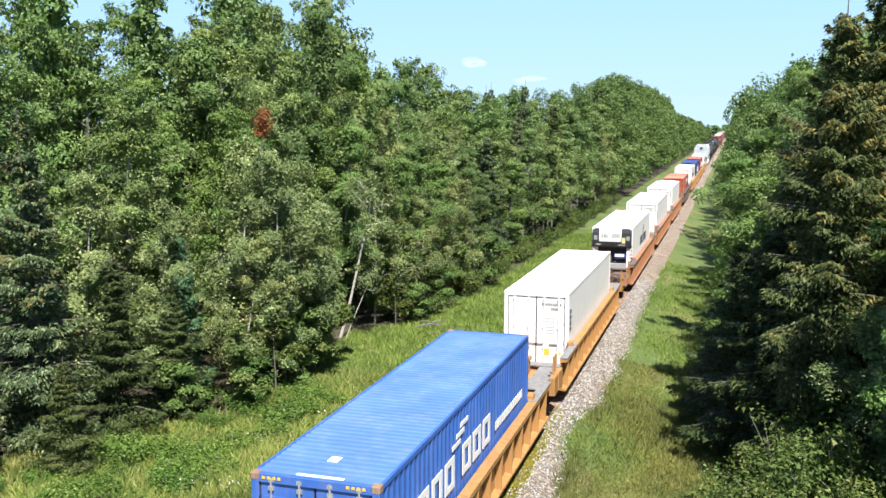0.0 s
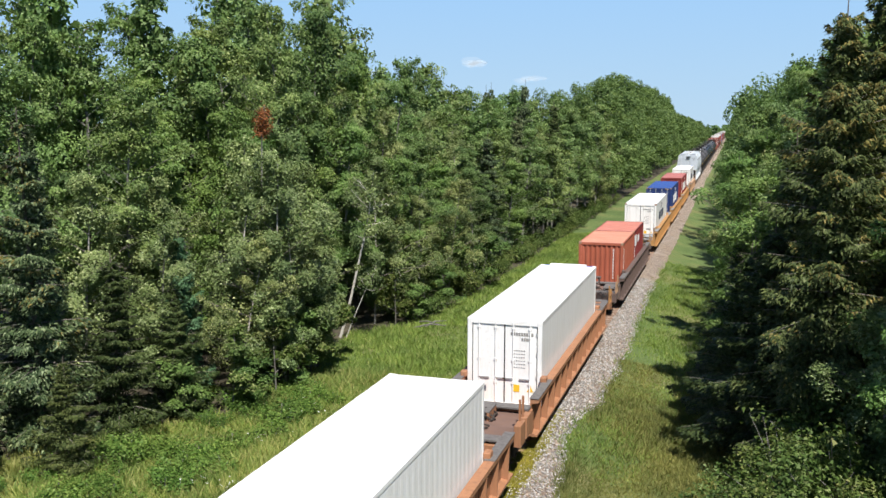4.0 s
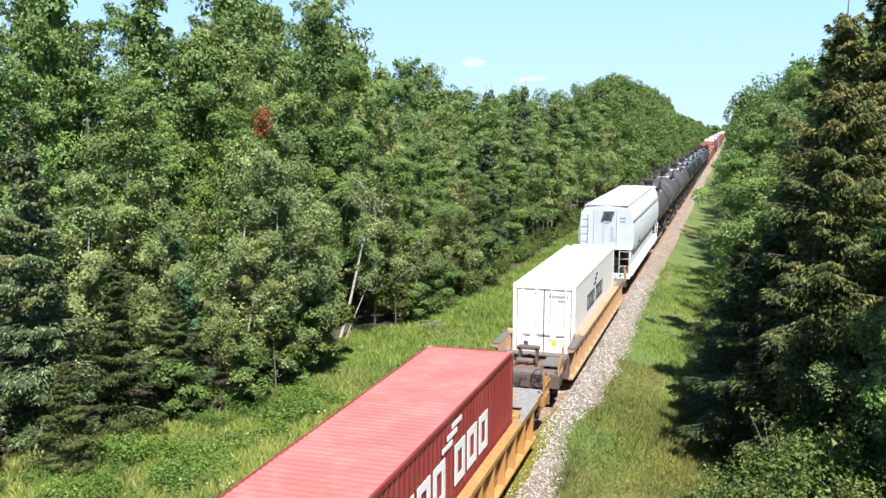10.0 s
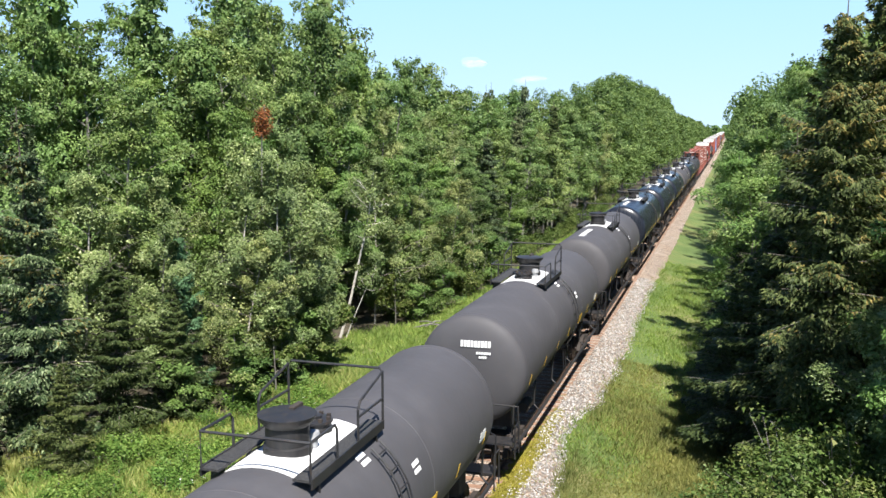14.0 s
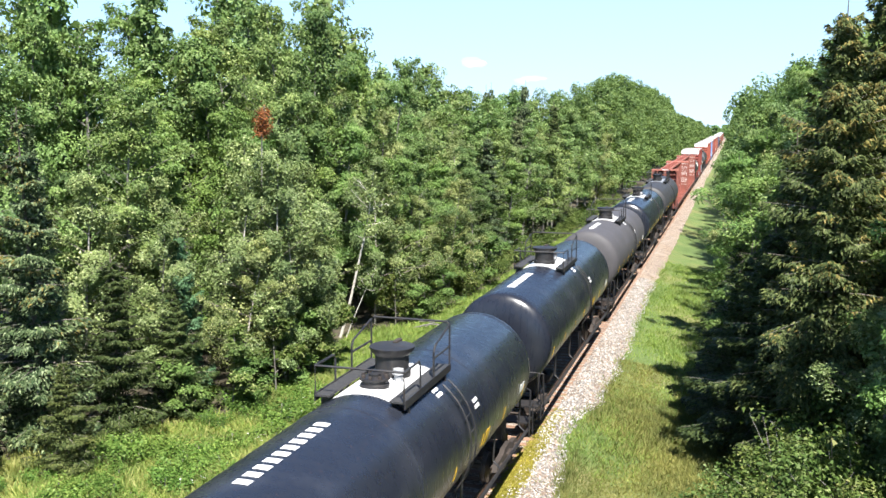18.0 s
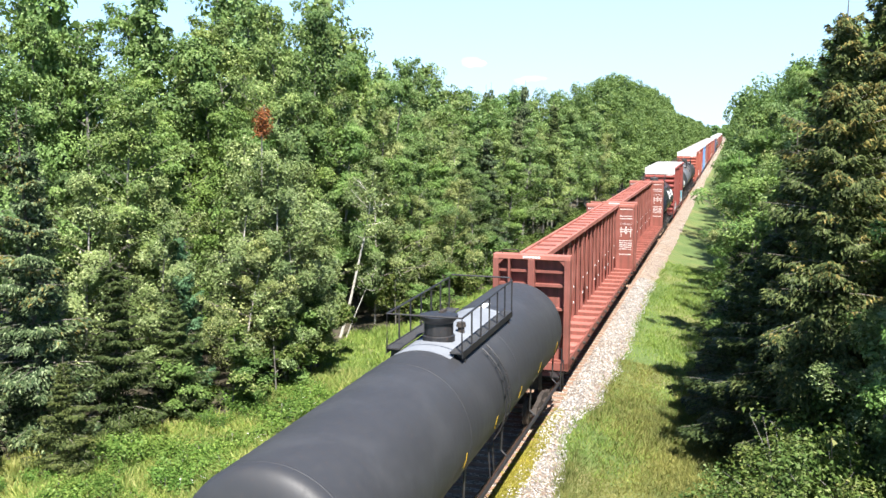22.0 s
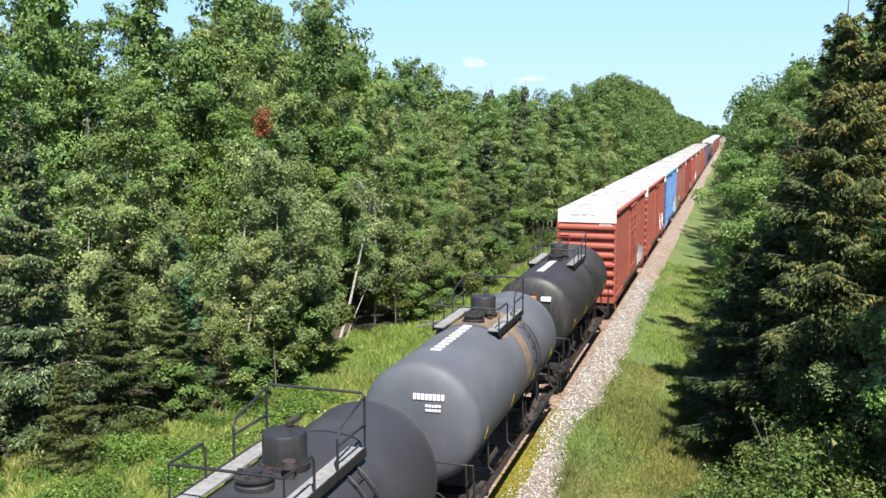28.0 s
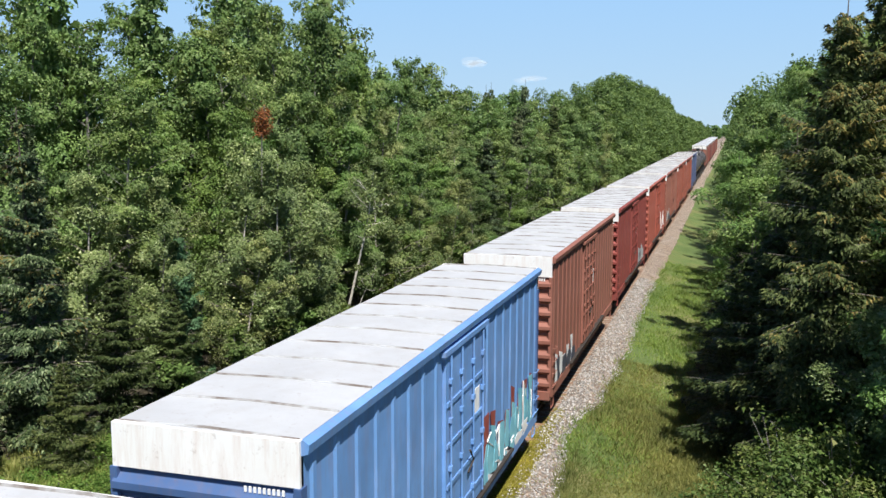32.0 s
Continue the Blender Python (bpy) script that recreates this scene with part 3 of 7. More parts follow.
def in_view(x, y, margin=4):
    return y > 6 and (EYE[0] - x) / y < math.tan(radians(43.5)) + margin / y and (x - EYE[0]) / y < math.tan(radians(8.6)) + margin / y


# Forest edge on the near side of the clearing, one tree at a time: kind, x, y, height.
EDGE = [("r", -14.1, 24.0, 11.3), ("s", -12.7, 26.0, 6.2), ("s", -14.6, 20.8, 6.4), ("s", -16.6, 22.4, 10.4), ("s", -12.0, 22.4, 3.4), ("s", -15.6, 25.4, 8.6), ("b", -15.4, 27.6, 9.0), ("s", -11.9, 28.2, 5.2), ("s", -17.6, 20.4, 9.0),
        ("b", -13.2, 28.9, 7.4), ("p", -12.5, 29.6, 6.4), ("b", -14.6, 31.6, 9.0), ("b", -11.0, 31.0, 7.0), ("b", -11.6, 32.0, 9.6), ("b", -10.6, 33.0, 9.6), ("b", -10.2, 34.2, 9.6), ("b", -11.4, 35.0, 11.2), ("b", -10.0, 33.0, 6.4), ("b", -10.2, 36.0, 6.4), ("b", -10.9, 36.8, 9.2),
        ("b", -12.6, 38.0, 10.6), ("m", -14.0, 39.4, 11.0), ("m", -13.6, 45.6, 11.0), ("b", -10.9, 45.0, 9.8), ("b", -9.9, 47.2, 8.4), ("m", -12.0, 49.0, 9.6), ("b", -10.2, 50.0, 7.4), ("a", -11.6, 53.0, 9.8), ("b", -10.0, 55.4, 8.0), ("a", -10.6, 58.4, 9.0),
        ("b", -9.8, 61.0, 7.2), ("a", -11.0, 64.0, 9.6), ("s", -10.6, 67.0, 9.8), ("a", -10.0, 70.4, 9.0), ("b", -10.4, 74.0, 9.4), ("a", -10.2, 78.0, 10.0), ("s", -11.4, 81.6, 12.2), ("a", -9.8, 85.0, 9.6),
        ("b", -10.0, 89.0, 9.0), ("a", -10.4, 93.0, 10.6), ("s", -11.0, 97.0, 13.4), ("a", -9.6, 101.0, 10.4), ("a", -10.0, 106.0, 11.6), ("a", -9.8, 111.0, 12.0), ("b", -9.4, 116.0, 11.0), ("a", -9.8, 121.0, 13.0), ("a", -10.0, 127.0, 14.0)]
POOL = {"a": (ASPENS, 14), "b": (BIRCHES, 10), "s": (SPRUCES, 10), "r": ([SPRUCE_RUST], 11), "p": ([PINE], 7), "m": ([ASPENS[1]], 14)}
for i, (k, x, y, h) in enumerate(EDGE):
    pool, bh = POOL[k] if k != "a" or y < 75 else (BACK, 14)
    grow(pool[i % len(pool)], bh, x, y, h * rng.uniform(0.95, 1.05), 1.05)
for i, (x, y, h) in enumerate([(-11.4, 28.0, 2.6), (-10.3, 29.2, 3.6), (-10.0, 30.3, 2.4), (-9.8, 31.6, 4.4), (-9.9, 33.6, 3.6), (-10.0, 35.2, 4.6), (-10.4, 36.6, 3.4), (-10.8, 38.2, 4.0), (-11.2, 39.4, 2.6), (-9.6, 44.6, 3.2), (-9.0, 46.4, 2.6), (-9.2, 48.4, 3.8), (-8.8, 51.0, 3.0), (-8.6, 54.0, 3.8), (-8.6, 58.0, 4.0)]):
    grow(SAPLINGS[i % 2], 4, x, y, h, 1.25)
# Rows behind it, taller with depth.
for row, (x0, gap, share) in enumerate([(-15.2, 3.1, 0.76), (-18.4, 3.3, 0.9), (-22.0, 3.3, 1.0), (-26.5, 3.4, 0.84)]):
    y = 14.0
    while y < 132:
        x = x0 + rng.uniform(-1.2, 1.2)
        if in_view(x, y, 5) and y > (31, 26, 14, 14)[row] and not (row == 3 and y > 70):
            h = max(6.0, min(22, sky_height(x, y) * share * 1.1 * rng.uniform(0.86, 1.04)))
            if row == 0:
                k = rng.choice(["a", "a", "b", "m"])
                pool, bh = POOL[k] if k not in "am" or y < 52 else (BACK, 14)
                grow(pool[rng.integers(len(pool))], bh, x, y, h)
            elif y < (48, 48, 34, 0)[row]:
                grow(ASPENS[rng.integers(4)], 14, x, y, h)
            else:
                grow(BACK[rng.integers(3)], 14, x, y, h)
        y += gap * rng.uniform(0.75, 1.25)

# The tall crowns of the skyline, one by one: kind, x, y, height.
SKYLINE = [("a", -19.8, 30.0, 15.4), ("a", -18.4, 31.2, 15.5), ("a", -19.5, 38.5, 17.0), ("a", -14.6, 45.4, 17.4), ("a", -14.8, 42.6, 17.6), ("a", -14.7, 52.5, 15.6), ("a", -16.2, 60.0, 15.8), ("b", -18.0, 70.9, 15.6),
           ("s", -15.6, 102.6, 15.4), ("s", -20.2, 106.7, 15.2), ("s", -21.8, 95.9, 14.4), ("s", -19.0, 100.4, 14.6), ("s", -17.6, 112.0, 14.8)]
for i, (k, x, y, h) in enumerate(SKYLINE):
    grow(POOL[k][0][i % len(POOL[k][0])], POOL[k][1], x, y, h, 0.85)

# The leaning white birch, the tree with the rust-red top, the dark pointed spruce on the skyline.
lean = broadleaf(7, 9.6, 1.0, 0.62, 2600, 0.075, LEAF_BIRCH, BARK_BIRCH, "birch", "leaning white-barked birch with a bare lower trunk", lean=0.0, stem=0.009, loose=0.36, flat=0.95, bare=0.4)
lean.matrix_basis = Matrix.Translation((-11.45, 41.6, -1.1)) @ Matrix.Rotation(radians(17.5), 4, "Y")
fork = broadleaf(8, 4.6, 0.6, 0.7, 500, 0.075, LEAF_BIRCH, BARK_BIRCH, "birch", "thin white birch stem beside the leaning one", lean=0.0, stem=0.009, loose=0.25)
fork.matrix_basis = Matrix.Translation((-11.2, 41.7, -1.1)) @ Matrix.Rotation(radians(25), 4, "Y")
rust = broadleaf(9, 12.5, 0.26, 0.9, 1100, 0.07, LEAF_RUST, BARK, "dying_tree", "young tree with a rust-red dead top", loose=0.22, bare=0.0, lean=0.0, stem=0.004)
rust.matrix_basis = Matrix.Translation((-11.0, 33.6, -1.1))
# bare grey snags standing among the far birches
for x, y, h, k in ((-10.4, 84.0, 9.5, 1), (-11.4, 88.0, 10.5, 2), (-10.2, 96.0, 10.0, 3)):
    snag = broadleaf(140 + k, h, 1.3, 0.3, 160, 0.1, LEAF_BIRCH, BARK, "dead_tree", "bare grey dead tree among the green ones", bare=0.85, loose=0.3)
    snag.matrix_basis = Matrix.Translation((x, y, -1.0))

# Woods further on, on both sides, joined: they stay far off.
def far_woods(name, spots, seed, quads, leaf, label):
    r = np.random.default_rng(seed)
    out = []
    for x, y, h, w in spots:
        n = int(quads * (h / 14) * (1.8 if y < 150 else 1 if y < 260 else 0.5))
        k = max(10, int(h * 1.8))
        f = r.uniform(0.12, 1.0, k)
        wid = w * (0.5 + 0.8 * np.sin(np.pi * np.minimum(1, f * 0.8 + 0.15))) * (1 - 0.5 * f ** 3)
        az = r.uniform(0, 6.283, k)
        rad = wid * r.uniform(0.2, 0.9, k)
        c = np.stack([x + np.cos(az) * rad, y + np.sin(az) * rad, -1 + f * h * 0.97], 1)
        pick = r.integers(0, k, n)
        off = r.normal(size=(n, 3))
        off /= np.linalg.norm(off, axis=1)[:, None]
        pts = c[pick] + off * (w * 0.42 * r.uniform(0.3, 1, n) ** 0.5)[:, None]
        out.append(leaves(r, pts, leaf * (1 + max(0, y - 100) / 260), off * 0.8 + np.array([0, 0, 0.5])))
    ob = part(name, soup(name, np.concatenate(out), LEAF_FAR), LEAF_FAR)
    return tagged(ob, label, "woods", kind="stuff")


spots = []
for x0 in (-9.6, -13.5, -18.5):
    y = 130.0
    while y < 640:
        x = x0 + rng.uniform(-1.0, 1.0)
        spots.append((x, y, max(8.0, min(20, sky_height(x, y) * (0.8 if x0 > -10 else 1.0) * rng.uniform(0.85, 1.02))), rng.uniform(1.9, 2.7)))
        y += (3.6 + (y - 130) / 90) * rng.uniform(0.8, 1.2)
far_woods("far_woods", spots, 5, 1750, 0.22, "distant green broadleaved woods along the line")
spots = []
for x0 in (8.4, 12.5):
    y = 76.0
    while y < 640:
        x = x0 + rng.uniform(-0.8, 0.8)
        spots.append((x, y, rng.uniform(11.5, 14.5) if x0 < 9 else rng.uniform(14, 17), rng.uniform(2.0, 2.6)))
        y += (3.4 + (y - 76) / 80) * rng.uniform(0.8, 1.2)
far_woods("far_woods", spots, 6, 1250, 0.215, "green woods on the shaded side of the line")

spots = [(x, 760 + rng.uniform(-60, 60), rng.uniform(10.5, 12.5), 4.0) for x in range(-60, 40, 4)]
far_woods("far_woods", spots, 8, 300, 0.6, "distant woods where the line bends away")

# Trees on the shaded side close to the eye.
# The last six stand out of view, added only to throw shade on these.
NEAR = [("s", 9.5, 28.0, 13.9, 1.25), ("s", 10.9, 30.6, 15.4, 1.2), ("s", 12.6, 31.0, 17.5, 1.1), ("m", 12.2, 27.4, 9.0, 1.0), ("s", 7.9, 30.2, 7.6, 1.35), ("s", 7.3, 33.2, 6.6, 1.35), ("s", 8.9, 32.4, 10.5, 1.2), ("m", 8.3, 36.4, 9.8, 1.0), ("s", 7.2, 36.4, 6.6, 1.3), ("m", 8.0, 41.0, 9.8, 0.95), ("s", 7.2, 39.4, 5.6, 1.3), ("m", 7.9, 45.5, 10.2, 0.95), ("a", 9.4, 38.6, 12.6, 1.05), ("a", 10.0, 43.0, 12.2, 1.0),
        ("a", 8.0, 50.0, 10.6, 1.05), ("a", 11.0, 47.5, 15.0, 1.0), ("b", 8.2, 54.0, 10.8, 1.3), ("a", 10.6, 52.0, 14.0, 1.0), ("m", 8.4, 58.0, 11.2, 1.0), ("a", 11.0, 57.0, 15.0, 1.0), ("a", 8.7, 63.0, 12.2, 1.0), ("a", 11.5, 62.0, 15.5, 1.0),
        ("a", 8.4, 68.0, 12.6, 1.0), ("a", 8.8, 73.0, 13.0, 1.0), ("a", 12.0, 69.0, 16.0, 1.0), ("a", 12.6, 40.0, 15.5, 1.0), ("a", 12.8, 34.4, 15.0, 1.0), ("a", 14.2, 30.0, 17.0, 1.0), ("b", 10.9, 26.0, 6.6, 1.2), ("a", 12.6, 23.2, 13.0, 1.0), ("a", 13.0, 26.2, 14.5, 1.0), ("a", 14.6, 22.0, 14.0, 1.1),
        ("a", 13.4, 11.0, 9.0, 1.1), ("s", 15.0, 16.0, 10.0, 1.3), ("a", 13.6, 18.5, 8.0, 1.1)]
for i, (k, x, y, h, w) in enumerate(NEAR):
    pool, bh = POOL[k]
    if k == "s" and h > 12:
        grow(SPRUCE_BIG, 15, x, y, h, 0.92)
    else:
        grow(SPRUCES[1] if k == "s" else pool[i % len(pool)], bh, x, y, h, w)
for i, (x, y, h) in enumerate([(7.4, 52.0, 2.0), (7.8, 58.0, 2.4)]):
    grow(BUSHES[i % 3], 1.6, x, y, h, 1.1)
for i, (x, y, h) in enumerate([(7.3, 21.2, 2.0), (8.8, 21.4, 2.6), (10.2, 22.4, 3.4), (7.7, 23.6, 2.3), (9.3, 24.4, 2.9), (6.5, 22.6, 1.5), (10.9, 25.2, 4.0)]):
    grow(THICKETS[i % 2], 3.1, x, y, h, 1.0)
dead = shrub(131, 3.0, 1.3, 420, 0.085, LEAF_SHRUB, "dead_shrub", "half-dead shrub of bare grey branches on the bank")
grow(dead, 3.1, 8.5, 23.8, 3.4, 1.1)
grow(dead, 3.1, 9.9, 24.6, 4.0, 1.1)
y = 17.0
i = 0
while y < 126:
    x = forest_edge(y) - 0.6 + rng.uniform(-0.9, 0.5)
    if in_view(x, y, 3) and y > 46:
        grow(BUSHES[i % 3], 1.6, x, y, rng.uniform(0.8, 1.9), 1.0)
    i += 1
    y += rng.uniform(0.9, 1.9)


for i in range(48):
    x, y = rng.uniform(-17, -11.2), 31 + 60 * rng.uniform() ** 1.4
    if in_view(x, y, 3) and not 39 < y < 45.5 and x < forest_edge(y) - 1.5:
        grow(BUSHES[i % 3], 1.6, x, y, rng.uniform(1.2, 2.8), 1.2)
for i in range(18):
    x, y = rng.uniform(7.5, 9.5), rng.uniform(31, 62)
    grow(BUSHES[i % 3], 1.6, x, y, rng.uniform(1.0, 2.4), 1.2)

# ---- grass ----
def sward(name, seed, n, area, tall, mat, label, keep=None, wide=0.05, lift=-0.03):
    """Tufts of bent blades over an area x0, x1, y0, y1."""
    r = np.random.default_rng(seed)
    x0, x1, y0, y1 = area
    x = r.uniform(x0, x1, n)
    y = y0 + (y1 - y0) * r.uniform(0, 1, n) ** 1.5
    if keep:
        ok = np.array([keep(a, b) for a, b in zip(x, y)])
        x, y = x[ok], y[ok]
    m = 4
    x, y = np.repeat(x, m) + r.normal(size=len(x) * m) * 0.1, np.repeat(y, m) + r.normal(size=len(y) * m) * 0.1
    z = np.array([ground_height(a, b) for a, b in zip(x, y)])
    k = len(x)
    h = tall * r.uniform(0.3, 1.1, k) * (0.5 + 0.8 * (np.sin(x * 0.9 + 1) * np.cos(y * 0.5) * 0.5 + 0.5))
    az = r.uniform(0, 6.283, k)
    w = wide * r.uniform(0.6, 1.3, k)
    lean = h * r.uniform(0.2, 1.0, k)
    la = r.uniform(0, 6.283, k)
    base = np.stack([x, y, z + lift], 1)
    sidev = np.stack([-np.sin(az), np.cos(az), np.zeros(k)], 1) * w[:, None]
    tip = base + np.stack([np.cos(la) * lean, np.sin(la) * lean, h], 1)
    return tagged(part(name, soup(name, np.stack([base - sidev, base + sidev, tip], 1), mat), mat), label, "grass", kind="stuff")


sward("grass", 1, 56000, (-12.5, -2.8, 16, 90), 0.36, GRASS, "tall green meadow grass beside the track", wide=0.026, keep=lambda x, y: x > forest_edge(y))
sward("grass", 2, 15000, (-14.5, -3.4, 16, 36), 0.42, GRASS_PALE, "yellowing tall grass and weeds", wide=0.026, keep=lambda x, y: x > forest_edge(y) - 0.4)
def patchy(sign):
    """Grass and dry grass trade places over the bank."""
    return lambda x, y: sign * (rng.normal() * 0.28 + noise.noise(Vector((x * 0.5, y * 0.16, 9))) + (y - 37) * 0.035 - (x - 4) * 0.05) > -0.12


sward("grass", 3, 23000, (1.7, 7.6, 19, 70), 0.24, GRASS, "short green grass on the bank", wide=0.02, keep=lambda x, y: x > ballast_edge(y) - 0.08 and patchy(1)(x, y))
sward("grass", 4, 31000, (2.3, 7.4, 19, 40), 0.24, GRASS_DRY, "dry yellow-brown grass on the bank", wide=0.02, keep=lambda x, y: x > ballast_edge(y) and patchy(-1)(x, y))
sward("weeds", 6, 420, (1.75, 2.85, 17, 48), 0.1, GRASS, "sparse green weeds in the ballast", wide=0.022)
sward("weeds", 5, 30000, (1.12, 1.66, 15, 33), 0.045, WEED_YELLOW, "low yellow weeds along the tie ends", wide=0.03, lift=0.02,
      keep=lambda x, y: noise.noise(Vector((x * 3, y * 1.1, 0))) + noise.noise(Vector((x * 9, y * 4, 5))) * 0.6 > abs(x - 1.36 - 0.04 * math.sin(y * 0.7)) * 7.0 - 1.5 + max(0, y - 27.5) * 0.35)

# pale flower heads among the weeds
r = np.random.default_rng(77)
tufts = np.stack([r.uniform(-9.0, -4.5, 12), 18.5 + 12 * r.uniform(0, 1, 12)], 1)
fx, fy = (np.repeat(tufts, 9, 0) + r.normal(size=(108, 2)) * 0.3).T
fz = np.array([ground_height(a, b) for a, b in zip(fx, fy)]) + r.uniform(0.2, 0.42, 108)
heads = np.stack([fx, fy, fz], 1)
tagged(part("wild_flowers", soup("wild_flowers", leaves(r, np.repeat(heads, 3, 0) + r.normal(size=(324, 3)) * 0.02, 0.035, np.tile(np.array([0.0, -0.3, 1.0]), (324, 1))), FLOWER), FLOWER), "small pale wild flowers among the weeds", "flowers", kind="stuff")
for i in range(46):
    x, y = rng.uniform(-13.5, -7.6), rng.uniform(18.0, 33)
    if in_view(x, y, 1) and x < -5.8 - (31 - y) * 0.08:
        grow(HERBS[i % 2], 0.65, x, y, rng.uniform(0.45, 0.9), 1.3)
# a few fallen grey branches by the forest edge
for x, y, a in ((-8.6, 44.6, 0.4), (-8.2, 45.2, 1.1), (-8.9, 46.0, -0.5)):
    z = ground_height(x, y) + 0.12
    tagged(part("fallen_branch", G().tube([(x, y, z), (x + math.cos(a) * 0.8, y + math.sin(a) * 0.8, z + 0.18), (x + math.cos(a) * 1.7, y + math.sin(a) * 1.5, z + 0.1)], 0.05, 6, 0.015), BARK), "dry grey fallen branch in the grass", "branch")


# loose pale stones over the ballast shoulders
def stones(n, seed):
    r = np.random.default_rng(seed)
    x = np.where(r.uniform(0, 1, n) < 0.8, r.uniform(1.3, 2.9, n), r.uniform(-2.9, -1.3, n))
    y = 14 + 46 * r.uniform(0, 1, n) ** 1.5
    x = np.where(x > 0, np.minimum(x, [ballast_edge(b) + 0.12 for b in y] - r.uniform(0, 1, n) ** 2 * 0.9), x)
    z = np.array([ground_height(a, b) for a, b in zip(x, y)]) + 0.035
    s = r.uniform(0.02, 0.045, n)
    base = np.array([(1, 0, 0), (0, 1, 0), (-1, 0, 0), (0, -1, 0), (0, 0, 0.8), (0, 0, -0.6)])
    p = (base[None] * r.uniform(0.7, 1.3, (n, 6, 1)) + r.normal(size=(n, 6, 3)) * 0.15) * s[:, None, None]
    a = r.uniform(0, 6.28, n)
    c, d = np.cos(a)[:, None], np.sin(a)[:, None]
    q = np.stack([p[..., 0] * c - p[..., 1] * d, p[..., 0] * d + p[..., 1] * c, p[..., 2]], -1) + np.stack([x, y, z], 1)[:, None]
    me = bpy.data.meshes.new("ballast_stones")
    faces = np.array([(0, 1, 4), (1, 2, 4), (2, 3, 4), (3, 0, 4), (1, 0, 5), (2, 1, 5), (3, 2, 5), (0, 3, 5)])
    f = (faces[None] + (np.arange(n) * 6)[:, None, None]).reshape(-1)
    me.vertices.add(n * 6)
    me.vertices.foreach_set("co", q.reshape(-1).astype(np.float32))
    me.loops.add(len(f))
    me.loops.foreach_set("vertex_index", f.astype(np.int32))
    me.polygons.add(n * 8)
    me.polygons.foreach_set("loop_start", np.arange(0, n * 24, 3, dtype=np.int32))
    me.update(calc_edges=True)
    me.materials.append(STONE)
    return tagged(part("ballast_stones", me, STONE), "loose pale grey ballast stones", "stones", kind="stuff")


stones(14000, 3)

# ---- train ----
MOVING = []
Y_TTX = paint("yellow-orange railcar paint", (0.42, 0.22, 0.075), 0.55, (0.13, 0.075, 0.045), 0.6)
P_BROWN = paint("dark brown railcar paint", (0.11, 0.075, 0.065), 0.65, (0.2, 0.13, 0.1), 0.4)
P_TAN = paint("tan railcar paint", (0.42, 0.26, 0.15), 0.6, (0.16, 0.1, 0.07), 0.45)
P_RUST = paint("rust-orange railcar paint", (0.34, 0.16, 0.08), 0.6, (0.12, 0.07, 0.05), 0.5)
GRIP = plain("grey grip plate", [(0.3, (0.19, 0.185, 0.18)), (0.7, (0.33, 0.32, 0.31))], 8, 0.75, 0.2, 0.3)
GRIP_PALE = plain("pale grip plate", [(0.3, (0.26, 0.265, 0.275)), (0.7, (0.4, 0.405, 0.415))], 8, 0.7, 0.2, 0.3)
GRIP_DARK = plain("dark grip plate", [(0.3, (0.11, 0.1, 0.095)), (0.7, (0.2, 0.185, 0.175))], 8, 0.75, 0.2, 0.3)
P_DECK = paint("rusted brown deck plate", (0.15, 0.09, 0.07), 0.75, (0.2, 0.11, 0.07), 0.5, streak=False)
STEEL = plain("dirty cast steel", [(0.3, (0.022, 0.018, 0.016)), (0.75, (0.065, 0.05, 0.042))], 6, 0.8, 0.1, 0.4)
WHEEL = plain("worn wheel steel", [(0.3, (0.045, 0.034, 0.028)), (0.75, (0.11, 0.085, 0.07))], 5, 0.65, 0.4, 0.2)
BLACK = paint("black equipment paint", (0.018, 0.018, 0.02), 0.45, (0.1, 0.08, 0.06), 0.25)
W_REEF = paint("white container paint", (0.8, 0.8, 0.79), 0.45, (0.42, 0.34, 0.26), 0.22, fade=0.03)
W_ROOF = paint("white painted container roof", (0.82, 0.82, 0.81), 0.5, (0.5, 0.46, 0.4), 0.15, fade=0.03, streak=False)
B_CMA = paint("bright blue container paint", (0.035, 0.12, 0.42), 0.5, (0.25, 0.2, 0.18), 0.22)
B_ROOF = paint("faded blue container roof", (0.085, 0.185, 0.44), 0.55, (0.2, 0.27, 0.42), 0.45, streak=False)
B_NAVY = paint("navy blue container paint", (0.012, 0.034, 0.14), 0.45, (0.15, 0.14, 0.16), 0.15)
B_NROOF = paint("blue container roof", (0.028, 0.075, 0.27), 0.5, (0.2, 0.22, 0.3), 0.15, streak=False)
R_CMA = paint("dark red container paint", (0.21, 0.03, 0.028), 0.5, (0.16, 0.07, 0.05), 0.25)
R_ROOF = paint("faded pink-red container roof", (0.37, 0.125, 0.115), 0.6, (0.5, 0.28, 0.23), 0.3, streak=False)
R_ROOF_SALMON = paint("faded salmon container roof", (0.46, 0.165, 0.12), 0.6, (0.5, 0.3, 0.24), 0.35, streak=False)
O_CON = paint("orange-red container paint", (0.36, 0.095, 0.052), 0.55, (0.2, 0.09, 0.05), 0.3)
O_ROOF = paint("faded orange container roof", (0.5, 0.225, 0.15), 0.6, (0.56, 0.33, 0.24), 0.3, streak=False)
M_WHITE = plain("white lettering", [(0.3, (0.7, 0.7, 0.7)), (0.7, (0.85, 0.85, 0.84))], 6, 0.6, 0, 0)
M_DARK = plain("dark blue-grey lettering", [(0.3, (0.03, 0.035, 0.06)), (0.7, (0.08, 0.09, 0.12))], 6, 0.6, 0, 0)
